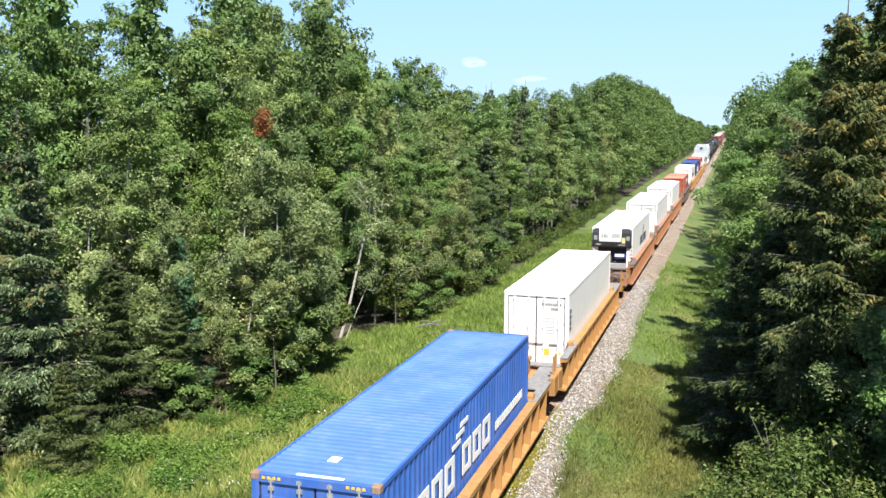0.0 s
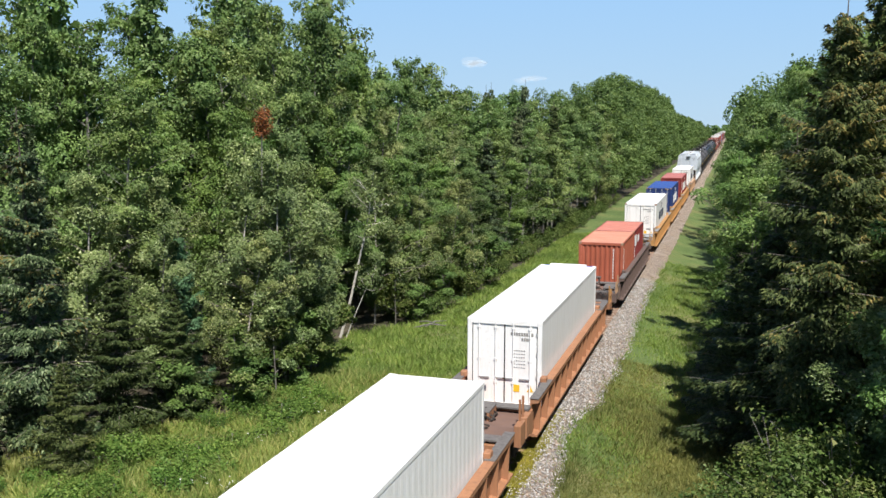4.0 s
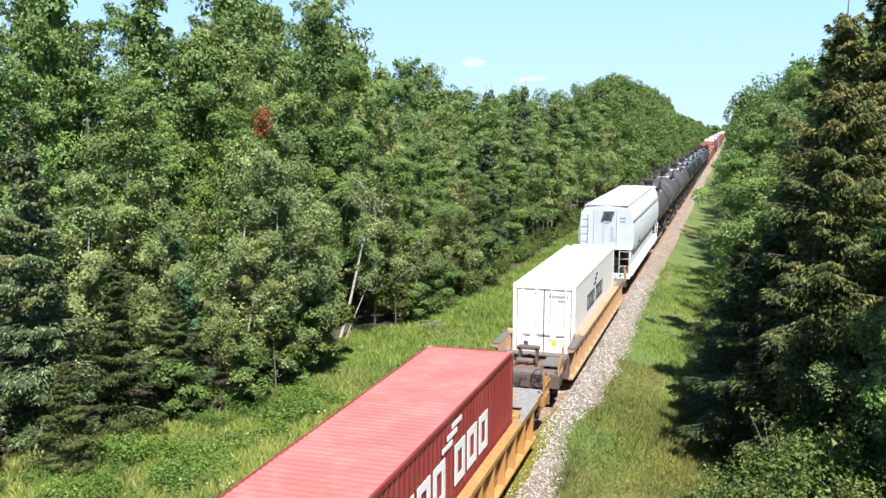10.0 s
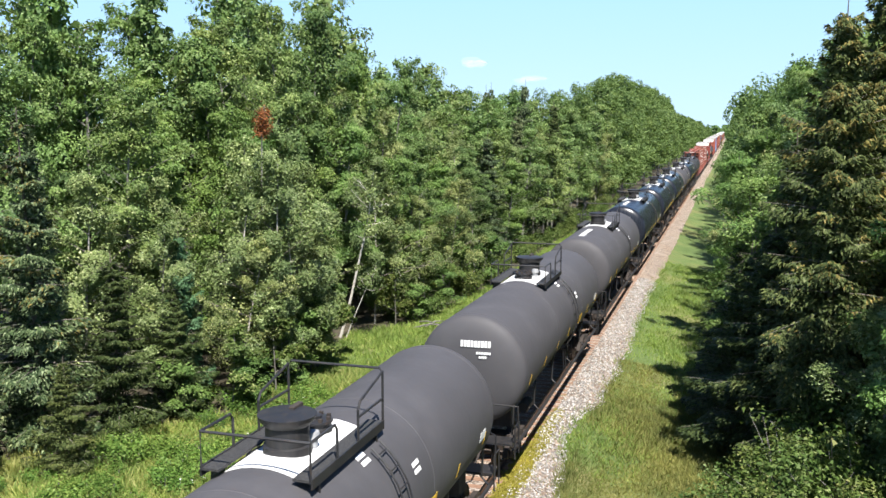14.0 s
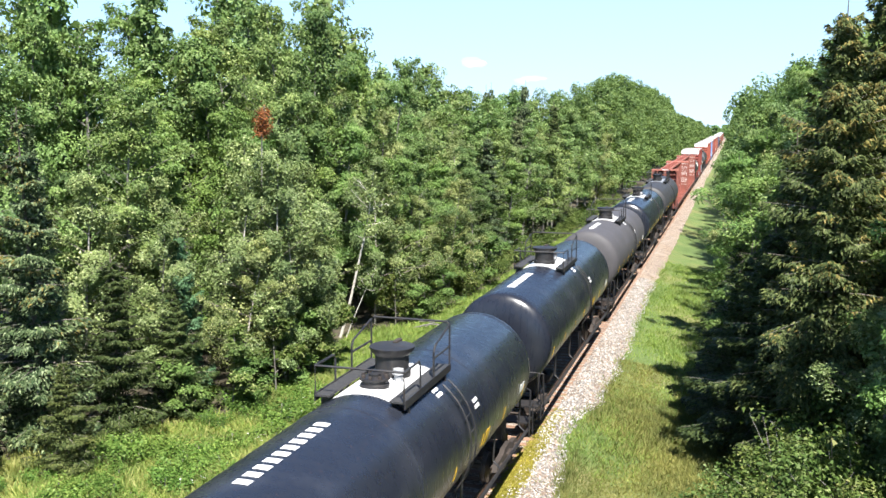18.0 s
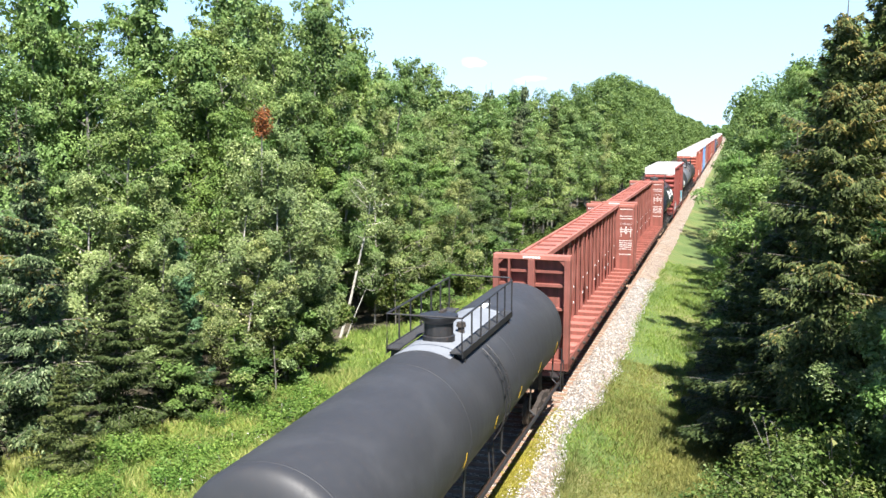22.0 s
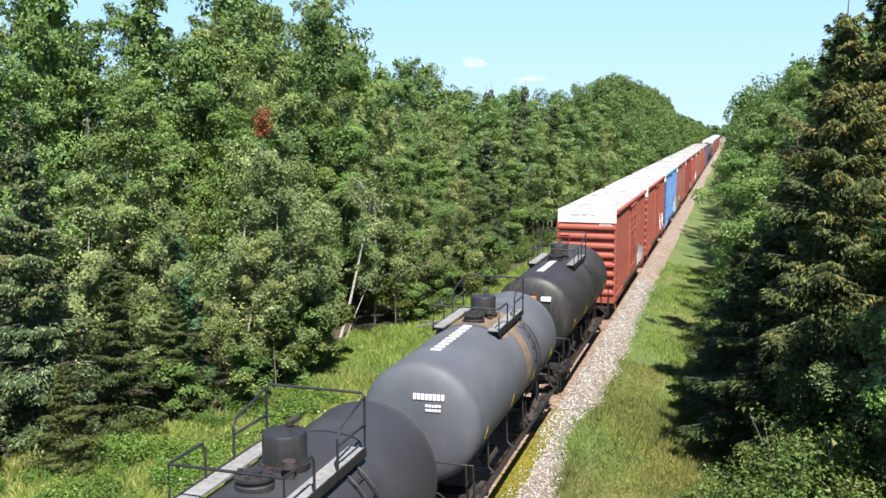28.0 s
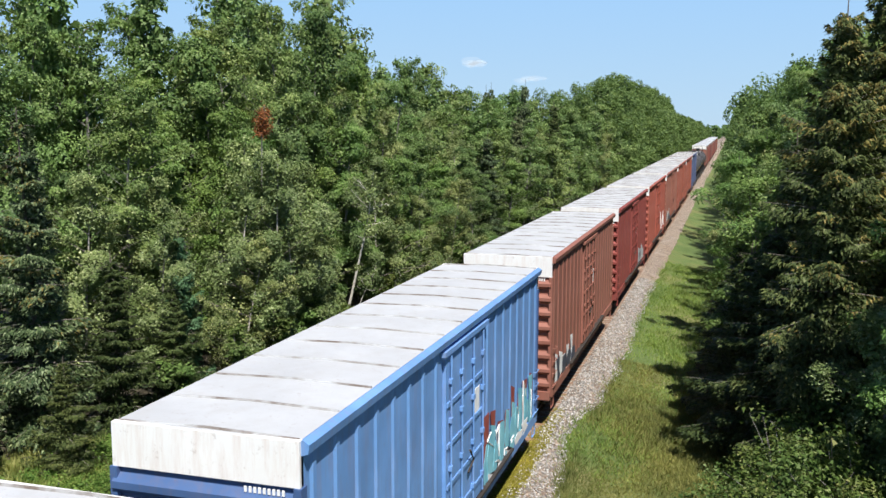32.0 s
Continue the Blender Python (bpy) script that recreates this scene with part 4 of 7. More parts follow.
M_YELLOW = plain("yellow markings", [(0.3, (0.7, 0.42, 0.02)), (0.7, (0.8, 0.52, 0.05))], 6, 0.5, 0, 0)
M_ORANGE = plain("orange placard", [(0.3, (0.75, 0.22, 0.03)), (0.7, (0.85, 0.3, 0.05))], 6, 0.5, 0, 0)
M_BLUE = plain("bright blue trim", [(0.3, (0.02, 0.1, 0.55)), (0.7, (0.03, 0.14, 0.65))], 4, 0.45, 0, 0)
M_CYAN = plain("cyan graffiti paint", [(0.3, (0.12, 0.42, 0.55)), (0.7, (0.3, 0.62, 0.7))], 2, 0.5, 0, 0)
M_MAROON = plain("maroon graffiti paint", [(0.3, (0.22, 0.04, 0.04)), (0.7, (0.36, 0.09, 0.07))], 2, 0.5, 0, 0)
M_GREY = plain("pale grey graffiti paint", [(0.3, (0.35, 0.37, 0.4)), (0.7, (0.62, 0.64, 0.66))], 2, 0.5, 0, 0)
ZINC = plain("galvanised steel bars", [(0.3, (0.4, 0.41, 0.42)), (0.7, (0.6, 0.61, 0.62))], 6, 0.45, 0.6, 0.1)
TAG = plain("pale yellow tag", [(0.3, (0.6, 0.52, 0.2)), (0.7, (0.7, 0.62, 0.3))], 6, 0.6, 0, 0)
M_WORN = plain("worn white stencil paint", [(0.42, (0.3, 0.1, 0.08)), (0.5, (0.62, 0.58, 0.56)), (0.8, (0.8, 0.79, 0.78))], 9, 0.7, 0, 0)
MESHES = {}


def shared(key, make):
    if key not in MESHES:
        MESHES[key] = make()
    return MESHES[key]


def vehicle(name, S, label, category, group):
    e = new(name)
    e.location = (0, S, 0)
    tagged(e, label, category, group)
    MOVING.append((e, S))
    return e


def text_mesh(body, size, mat):
    cu = bpy.data.curves.new("text", "FONT")
    cu.body, cu.size, cu.align_x, cu.extrude = body, size, "CENTER", 0.004
    ob = bpy.data.objects.new("text", cu)
    scene.collection.objects.link(ob)
    me = bpy.data.meshes.new_from_object(ob.evaluated_get(bpy.context.evaluated_depsgraph_get()))
    bpy.data.objects.remove(ob)
    me.materials.clear()
    me.materials.append(mat)
    return me


def lettering(parent, body, size, mat, x, y, z, side="front"):
    ob = part("lettering", text_mesh(body, size, mat), mat, parent, "painted lettering")
    ob.matrix_basis = pose(x, y, z, 90, 0, 0) if side == "front" else pose(x, y, z, 90, 0, 90)
    return ob


def marks(parent, name, mat, plane, at, cells, label=""):
    """Plain painted bars on a flat: plane 'x' (a side), 'y' (an end) or 'z' (a top), at that place; cells: lists of u0, u1, v0, v1."""
    g = G()
    for u0, u1, v0, v1 in cells:
        if plane == "x":
            g.box(at - 0.01, at + 0.006, u0, u1, v0, v1)
        elif plane == "y":
            g.box(u0, u1, at - 0.006, at + 0.01, v0, v1)
        else:
            g.box(u0, u1, v0, v1, at - 0.01, at + 0.006)
    ob = part(name, g, mat, parent, label)
    return tagged(ob, label, kind="stuff") if len(cells) > 1 else ob


def bars(u0, u1, v0, v1, n, gap=0.25):
    w = (u1 - u0) / n
    return [(u0 + i * w, u0 + (i + 1 - gap) * w, v0, v1) for i in range(n)]


def truck_mesh():
    g = G()
    for s in (-1, 1):
        x0, x1 = sorted((s * 0.98, s * 1.12))
        prof = [(-1.25, 0.42), (-1.1, 0.62), (-0.45, 0.68), (-0.3, 0.78), (0.3, 0.78), (0.45, 0.68), (1.1, 0.62), (1.25, 0.42), (1.05, 0.32), (0.75, 0.36), (0.4, 0.2), (-0.4, 0.2), (-0.75, 0.36), (-1.05, 0.32)]
        g.loft([[(x, y, z) for y, z in prof] for x in (x0, x1)])
        for k in (-0.16, 0, 0.16):
            g.lathe([(0.07, 0.3), (0.07, 0.6)], "z", (s * 1.15, k, 0), 8)
        for k in (-0.89, 0.89):
            g.lathe([(0.1, -0.06), (0.13, 0.0), (0.1, 0.06)], "x", (s * 1.16, k, 0.44), 10)
    g.box(-1.05, 1.05, -0.2, 0.2, 0.42, 0.72)
    return g.mesh("truck", STEEL, 40)


def wheel_mesh():
    g = G().lathe([(0.07, -0.98), (0.07, 0.98)], "x", (0, 0, 0), 10)
    for s in (-1, 1):
        g.lathe([(0.2, s * 0.66), (0.45, s * 0.69), (0.45, s * 0.72), (0.42, s * 0.73), (0.415, s * 0.82), (0.3, s * 0.79), (0.12, s * 0.84)], "x", (0, 0, 0), 16)
    return g.mesh("wheelset", WHEEL, 35)


def truck(parent, y):
    t = part("truck", shared("truck", truck_mesh), STEEL, parent, at=(0, y, 0))
    for d in (-0.89, 0.89):
        part("wheelset", shared("wheel", wheel_mesh), WHEEL, t, at=(0, d, 0.42))


def coupler(parent, y, way):
    def make():
        g = G().box(-0.1, 0.1, -0.1, 0.75, 0.72, 0.95, 0.02)
        g.box(-0.18, 0.16, -0.36, -0.05, 0.68, 0.99, 0.05)
        return g.tube([(0.5, 0.3, 0.8), (0.45, -0.1, 0.5), (0.25, -0.4, 0.45)], 0.03, 6).mesh("coupler", STEEL)
    ob = part("coupler", shared("coupler", make), STEEL, parent, at=(0, y, 0))
    if way > 0:
        ob.matrix_basis = pose(0, y, 0, 0, 0, 180)


def brake_wheel(parent, x, y, z, mat=None):
    def make():
        g = G()
        ring = [(math.cos(t) * 0.28, 0, math.sin(t) * 0.28) for t in (2 * math.pi * k / 20 for k in range(21))]
        g.tube(ring, 0.018, 6)
        for k in range(5):
            t = 2 * math.pi * k / 5
            g.tube([(0, 0, 0), (math.cos(t) * 0.28, 0, math.sin(t) * 0.28)], 0.014, 5)
        g.lathe([(0.06, -0.03), (0.05, 0.12)], "y", (0, 0, 0), 10)
        return g.mesh("brake_wheel", BLACK, 50)
    part("brake_wheel", shared("brake", make), BLACK, parent, "black hand brake wheel", at=(x, y, z))


# Well cars: one unit between its two ends, the well open at the top.
def well_unit(C, mat, deck, ends, label, tall=1.46, end_mat=None):
    car = vehicle("well_car", C, label, "railcar", "cars of the train")
    H = 8.1
    for s in (-1, 1):
        prof = [(1.27, 0.3), (1.5, 0.3), (1.5, 0.36), (1.31, 0.4), (1.31, tall - 0.16), (1.53, tall - 0.12), (1.53, tall), (1.27, tall)]
        sill = part("side_sill", G().slab([(s * x, z) for x, z in (prof if s > 0 else prof[::-1])], -H, H), mat, car)
        for k in range(14):
            y = -7.6 + k * 15.2 / 13
            def make(s=s):
                o = [(s * 1.31, 0.36), (s * 1.48, 0.36), (s * 1.52, tall - 0.12), (s * 1.31, tall - 0.12)]
                return G().slab(o if s > 0 else o[::-1], -0.02, 0.02).mesh("stiffener", mat)
            part("stiffener", shared(("stiff", s, mat.name, tall), make), mat, sill, at=(0, y, 0))
        for e in (-1, 1):
            y0, y1 = sorted((e * 5.9, e * 8.12))
            part("grip_strip", G().box(min(s * 1.26, s * 1.54), max(s * 1.26, s * 1.54), y0, y1, tall, tall + 0.02), GRIP if deck is GRIP_PALE else deck, sill, "grey anti-slip strip")
            y0, y1 = sorted((e * 6.0, e * 6.3))
            part("container_guide", G().box(min(s * 1.2, s * 1.4), max(s * 1.2, s * 1.4), y0, y1, tall, tall + 0.16, 0.03), mat, car, "upright container guide")
    part("floor", G().box(-1.27, 1.27, -7.4, 7.4, 0.36, 0.47), mat, car)
    side_mat, mat = mat, end_mat or mat
    for e in (-1, 1):
        g = G()
        y = lambda a: e * a
        for a0, a1, z0, z1, x in ((7.9, 8.25, 0.36, 1.12, 1.34),):
            q = sorted((y(a0), y(a1)))
            g.box(-x, x, q[0], q[1], z0, z1)
        part("end_wall", g, mat, car)
        q = sorted((y(8.25), y(9.7)))
        part("end_deck", G().box(-1.3, 1.3, q[0], q[1], 0.92, 1.06), mat if deck is not GRIP_DARK else P_DECK, car)
        tee = mat is P_RUST
        if tee:
            q3 = sorted((y(8.45), y(9.35)))
            part("grip_plate", G().box(-0.34, 0.34, q3[0], q3[1], 1.3, 1.34), deck, car, "grey centre walkway plate")
            for s in (-1, 1):
                part("plate_leg", G().box(s * 0.3 - 0.03, s * 0.3 + 0.03, q3[0], q3[1], 1.06, 1.3), mat, car)
        for s in (-1, 1) if not tee else ():
            x0, x1 = sorted((s * 0.62, s * 1.32))
            part("grip_plate", G().box(x0, x1, q[0], q[1], 1.16, 1.2), deck, car, "grey grip plate over the deck")
            part("deck_beam", G().box(min(s * 1.2, s * 1.32), max(s * 1.2, s * 1.32), q[0], q[1], 1.06, 1.16), mat, car)
            part("deck_beam", G().box(min(s * 0.62, s * 0.72), max(s * 0.62, s * 0.72), q[0], q[1], 1.06, 1.16), mat, car)
        q = sorted((y(8.0), y(8.45)))
        part("grip_plate", G().box(-1.3, 1.3, q[0], q[1], 1.2, 1.24), deck, car, "grey cross walkway")
        # brake gear standing on the deck
        g = G()
        q = sorted((y(8.7), y(9.0))) if not tee else sorted((y(8.3), y(8.5)))
        g.box(-0.35, -0.27, q[0], q[1], 1.06, 1.6).box(0.27, 0.35, q[0], q[1], 1.06, 1.6).box(-0.4, 0.4, q[0], q[1], 1.52, 1.64, 0.02)
        if not tee:
            part("end_frame", g, mat, car)
            part("brake_cylinder", G().lathe([(0.1, -0.35), (0.12, -0.3), (0.12, 0.2), (0.06, 0.4)], "x", (0, y(9.25), 1.18), 12), mat, car, smooth=40)
        g = G()
        for k in range(7):
            p = [(rng.uniform(-0.5, 0.5), y(rng.uniform(8.5, 9.6)), 1.1) for _ in range(2)]
            g.tube([p[0], ((p[0][0] + p[1][0]) / 2, (p[0][1] + p[1][1]) / 2, rng.uniform(1.15, 1.35)), p[1]], 0.03, 5)
        part("brake_rigging", g, STEEL, car, "rusty brake levers and pipes")
        if ends[(e + 1) // 2]:
            q = sorted((y(9.7), y(10.5)))
            part("end_sill", G().box(-1.42, 1.42, q[0], q[1], 0.78, 1.06), mat, car)
            q2 = sorted((y(9.95), y(10.45)))
            part("end_platform", G().box(-1.3, 1.3, q2[0], q2[1], 1.06, 1.1), deck, car, "grey end platform")
            part("end_plate", G().box(-1.42, 1.42, *sorted((y(10.5), y(10.54))), 0.62, 1.04), mat, car)
            truck(car, y(9.0))
            coupler(car, y(10.9), e)
            for s in (-1, 1):
                for d in (9.75, 10.1, 10.45):
                    part("corner_post", G().box(s * 1.38 - 0.03, s * 1.38 + 0.03, y(d) - 0.03, y(d) + 0.03, 0.9, 1.9 - 0.25 * (d > 10)), Y_TTX if mat is not P_BROWN else P_TAN, car)
                part("grab_iron", G().tube([(s * 1.38, y(9.75), 1.45), (s * 1.46, y(9.9), 1.5), (s * 1.46, y(10.4), 1.5), (s * 1.38, y(10.45), 1.45)], 0.015, 5), mat, car)
            brake_wheel(car, -1.05 if e < 0 else 1.05, y(10.62), 1.25)
            if e < 0:
                brake_wheel(car, 0.75, y(10.6), 0.98)
                lettering(car, "DO NOT HUMP", 0.16, M_DARK, -0.25, y(10.55), 0.84)
        elif e > 0:
            truck(car, y(9.7))
            part("articulation", G().box(-0.3, 0.3, 8.4, 11.0, 0.8, 0.95, 0.05), STEEL, car)
        if not ends[(e + 1) // 2]:
            for s in (-1, 1):
                q = sorted((y(9.0), y(9.62)))
                part("side_step", G().box(min(s * 1.3, s * 1.5), max(s * 1.3, s * 1.5), q[0], q[1], 0.75, 1.35, 0.02), mat, car)
                part("corner_post", G().box(s * 1.36 - 0.03, s * 1.36 + 0.03, y(9.5) - 0.03, y(9.5) + 0.03, 1.2, 1.95), mat, car)
    mat = side_mat
    for k, u in enumerate((-6.6, -3.0, 0.5, 4.0)):
        marks(car, "marking", M_WHITE if mat is not Y_TTX else M_DARK, "x", 1.313, bars(u, u + 0.5, 0.8, 0.95, 3), "small painted markings")
    return car


# Containers.
def corrugated(length, z0, z1, depth, pitch, flip=False):
    """A wall along y in trapezoid corrugations; depth inwards (-x)."""
    n = max(1, int(length / pitch))
    p = length / n
    line = []
    for i in range(n):
        for u, d in ((0.0, 0), (0.3, 0), (0.5, 1), (0.8, 1)):
            line.append(((i + u) * p, -d * depth))
    line.append((length, 0))
    g = G()
    g.v = [(d, y, z) for y, d in line for z in (z0, z1)]
    g.f = [(2 * i, 2 * i + 2, 2 * i + 3, 2 * i + 1) for i in range(len(line) - 1)]
    return g


def turned(g, m):
    g.v = [tuple(m @ Vector(p)) for p in g.v]
    return g


def container(S, height, wall, roof, kind, label, length=12.19, front="doors", trim=None):
    box = vehicle("shipping_container", S, label, "container", "containers on the train")
    z0, z1, L, X = 0.48, 0.48 + height, length, 1.219
    trim = trim or wall
    smooth = kind == "reefer"
    depth, pitch = (0.004, 0.34) if smooth else (0.036, 0.28)
    for s in (-1, 1):
        g = corrugated(L - 0.24, z0 + 0.16, z1 - 0.09, depth, pitch)
        m = pose(X - 0.012, 0.12, 0) if s > 0 else pose(-X + 0.012, L - 0.12, 0, 0, 0, 180)
        part("side_wall", turned(g, m), wall, box)
        part("top_rail", G().box(min(s * (X - 0.06), s * X), max(s * (X - 0.06), s * X), 0.1, L - 0.1, z1 - 0.1, z1 - 0.005, 0.01), wall, box)
        part("bottom_rail", G().box(min(s * (X - 0.07), s * X), max(s * (X - 0.07), s * X), 0.1, L - 0.1, z0, z0 + 0.17), wall, box)
        for y in (0, L):
            a, b = (0.0, 0.14) if y == 0 else (L - 0.14, L)
            part("corner_post", G().box(min(s * (X - 0.15), s * X), max(s * (X - 0.15), s * X), a, b, z0 + 0.1, z1 - 0.1, 0.015), trim, box)
            a, b = (-0.004, 0.176) if y == 0 else (L - 0.176, L + 0.004)
            for z in (z0, z1 - 0.115):
                part("corner_casting", G().box(min(s * (X - 0.16), s * (X + 0.004)), max(s * (X - 0.16), s * (X + 0.004)), a, b, z, z + 0.12, 0.02), trim if z == z0 or (smooth and "rust" not in label) else C_CAST, box, "steel corner casting")
    if smooth:
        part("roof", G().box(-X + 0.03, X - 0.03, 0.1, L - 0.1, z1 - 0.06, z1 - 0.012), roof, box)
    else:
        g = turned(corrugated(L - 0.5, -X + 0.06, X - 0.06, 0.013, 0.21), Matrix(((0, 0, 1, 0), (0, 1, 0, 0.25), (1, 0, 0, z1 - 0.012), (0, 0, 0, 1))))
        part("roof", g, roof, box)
        for a, b in ((0.08, 0.27), (L - 0.27, L - 0.08)):
            part("roof_edge", G().box(-X + 0.02, X - 0.02, a, b, z1 - 0.05, z1 - 0.008), roof, box)
    part("floor", G().box(-X + 0.05, X - 0.05, 0.1, L - 0.1, z0 + 0.02, z0 + 0.16), BLACK, box)
    # rear end
    part("end_wall", G().box(-X + 0.14, X - 0.14, L - 0.09, L - 0.03, z0 + 0.1, z1 - 0.1), wall, box)
    part("end_header", G().box(-X + 0.14, X - 0.14, L - 0.12, L - 0.01, z1 - 0.12, z1 - 0.006), M_BLUE if trim is C_BLUETRIM else wall, box)
    if front == "doors":
        part("door_header", G().box(-X + 0.14, X - 0.14, 0.01, 0.12, z1 - 0.16, z1 - 0.006, 0.01), trim, box)
        part("door_sill", G().box(-X + 0.14, X - 0.14, 0.01, 0.12, z0 + 0.02, z0 + 0.16), trim, box)
        for s in (-1, 1):
            x0, x1 = sorted((s * 0.022, s * (X - 0.18)))
            door = part("door", G().box(x0, x1, 0.05, 0.09, z0 + 0.16, z1 - 0.16), wall, box)
            for k in range(0 if smooth else 4):
                zz = z0 + 0.4 + k * 0.6
                part("door_rib", G().box(x0 + 0.06, x1 - 0.06, 0.035, 0.052, zz, zz + 0.3), wall, door)
            part("gasket", G().box(x0 - 0.026, x1 + 0.026, 0.062, 0.085, z0 + 0.13, z1 - 0.13), BLACK, door)
            for f in (0.27, 0.78):
                x = s * (X - 0.15) * f
                bar = part("locking_bar", G().tube([(x, 0.02, z0 + 0.06), (x, 0.02, z1 - 0.06)], 0.021, 8), ZINC if not smooth else W_REEF, door, "locking bar")
                part("handle", G().box(min(x, x - s * 0.34), max(x, x - s * 0.34), 0.0, 0.022, z0 + 0.95, z0 + 0.985), ZINC, bar)
                for q in (z0 + 0.12, z0 + 0.8, z0 + 1.55, z1 - 0.3, z1 - 0.14):
                    part("bracket", G().box(x - 0.05, x + 0.05, 0.008, 0.05, q, q + 0.07), ZINC if not smooth else W_REEF, bar)
            for q in (0.3, 1.0, 1.75, 2.4):
                xh = s * (X - 0.1)
                part("hinge", G().box(xh - 0.09, xh + 0.05, 0.02, 0.05, z0 + q, z0 + q + 0.1), ZINC if smooth else trim, door)
        mk = GRIP if smooth else M_WHITE
        marks(box, "marking", mk, "y", 0.046, bars(0.2, 0.95, z1 - 0.5, z1 - 0.4, 9) + bars(0.55, 0.85, z1 - 0.66, z1 - 0.57, 4), "small painted code bars")
        marks(box, "marking", mk, "y", 0.046, [b for k in range(6) for b in bars(0.3, 0.7, z1 - 1.0 - k * 0.11, z1 - 0.97 - k * 0.11, 5, 0.4)], "small lines of printing")
        if kind != "reefer":
            marks(box, "marking", M_WHITE, "y", 0.046, bars(-0.9, -0.45, z1 - 0.72, z1 - 0.6, 5), "small white printing")
            marks(box, "label_plate", M_YELLOW, "y", 0.033, [(-0.8, -0.62, z0 + 1.35, z0 + 1.5)], "yellow warning label")
            marks(box, "label_plate", M_WHITE, "y", 0.033, [(-0.45, -0.25, z0 + 1.3, z0 + 1.42), (-0.45, -0.25, z0 + 1.05, z0 + 1.17)], "white label")
            marks(box, "label_plate", G_LABEL, "y", 0.033, [(-0.55, -0.2, z0 + 0.7, z0 + 0.84)], "green label")
            marks(box, "hazard_band", M_YELLOW, "y", 0.006, bars(-1.0, -0.6, z1 - 0.1, z1 - 0.05, 4, 0.4) + bars(0.6, 1.0, z1 - 0.1, z1 - 0.05, 4, 0.4), "yellow hazard stripes")
        else:
            marks(box, "label_plate", M_YELLOW, "y", 0.044, [(0.28, 0.5, z0 + 0.55, z0 + 0.78)], "yellow label")
            marks(box, "label_plate", M_DARK, "y", 0.044, [(-0.78, -0.6, z0 + 0.5, z0 + 0.68)], "dark data plate")
            tri = G().loft([[(0.74, 0.05, z0 + 0.57), (0.96, 0.05, z0 + 0.57), (0.85, 0.05, z0 + 0.76)], [(0.74, 0.043, z0 + 0.57), (0.96, 0.043, z0 + 0.57), (0.85, 0.043, z0 + 0.76)]])
            part("warning_sign", tri, M_YELLOW, box, "yellow warning triangle")
    elif front == "corrugated":
        g = turned(corrugated(2 * X - 0.3, z0 + 0.15, z1 - 0.13, 0.045, 0.25), pose(-X + 0.15, 0.03, 0, 0, 0, -90))
        part("end_wall", g, wall, box)
        part("end_header", G().box(-X + 0.14, X - 0.14, 0.005, 0.12, z1 - 0.14, z1 - 0.006, 0.01), wall, box)
        part("end_sill", G().box(-X + 0.14, X - 0.14, 0.005, 0.12, z0, z0 + 0.16), wall, box)
        marks(box, "marking", M_WHITE, "y", 0.024, [(0.67, 0.72, z1 - 0.45 - 0.17 * k, z1 - 0.34 - 0.17 * k) for k in range(10)], "upright row of white code bars")
        marks(box, "marking", M_WHITE, "x", X - 0.004, [(0.44, 0.52, z1 - 0.45 - 0.17 * k, z1 - 0.34 - 0.17 * k) for k in range(9)], "upright row of white code bars")
    else:
        machinery(box, z0, z1, X)
    return box


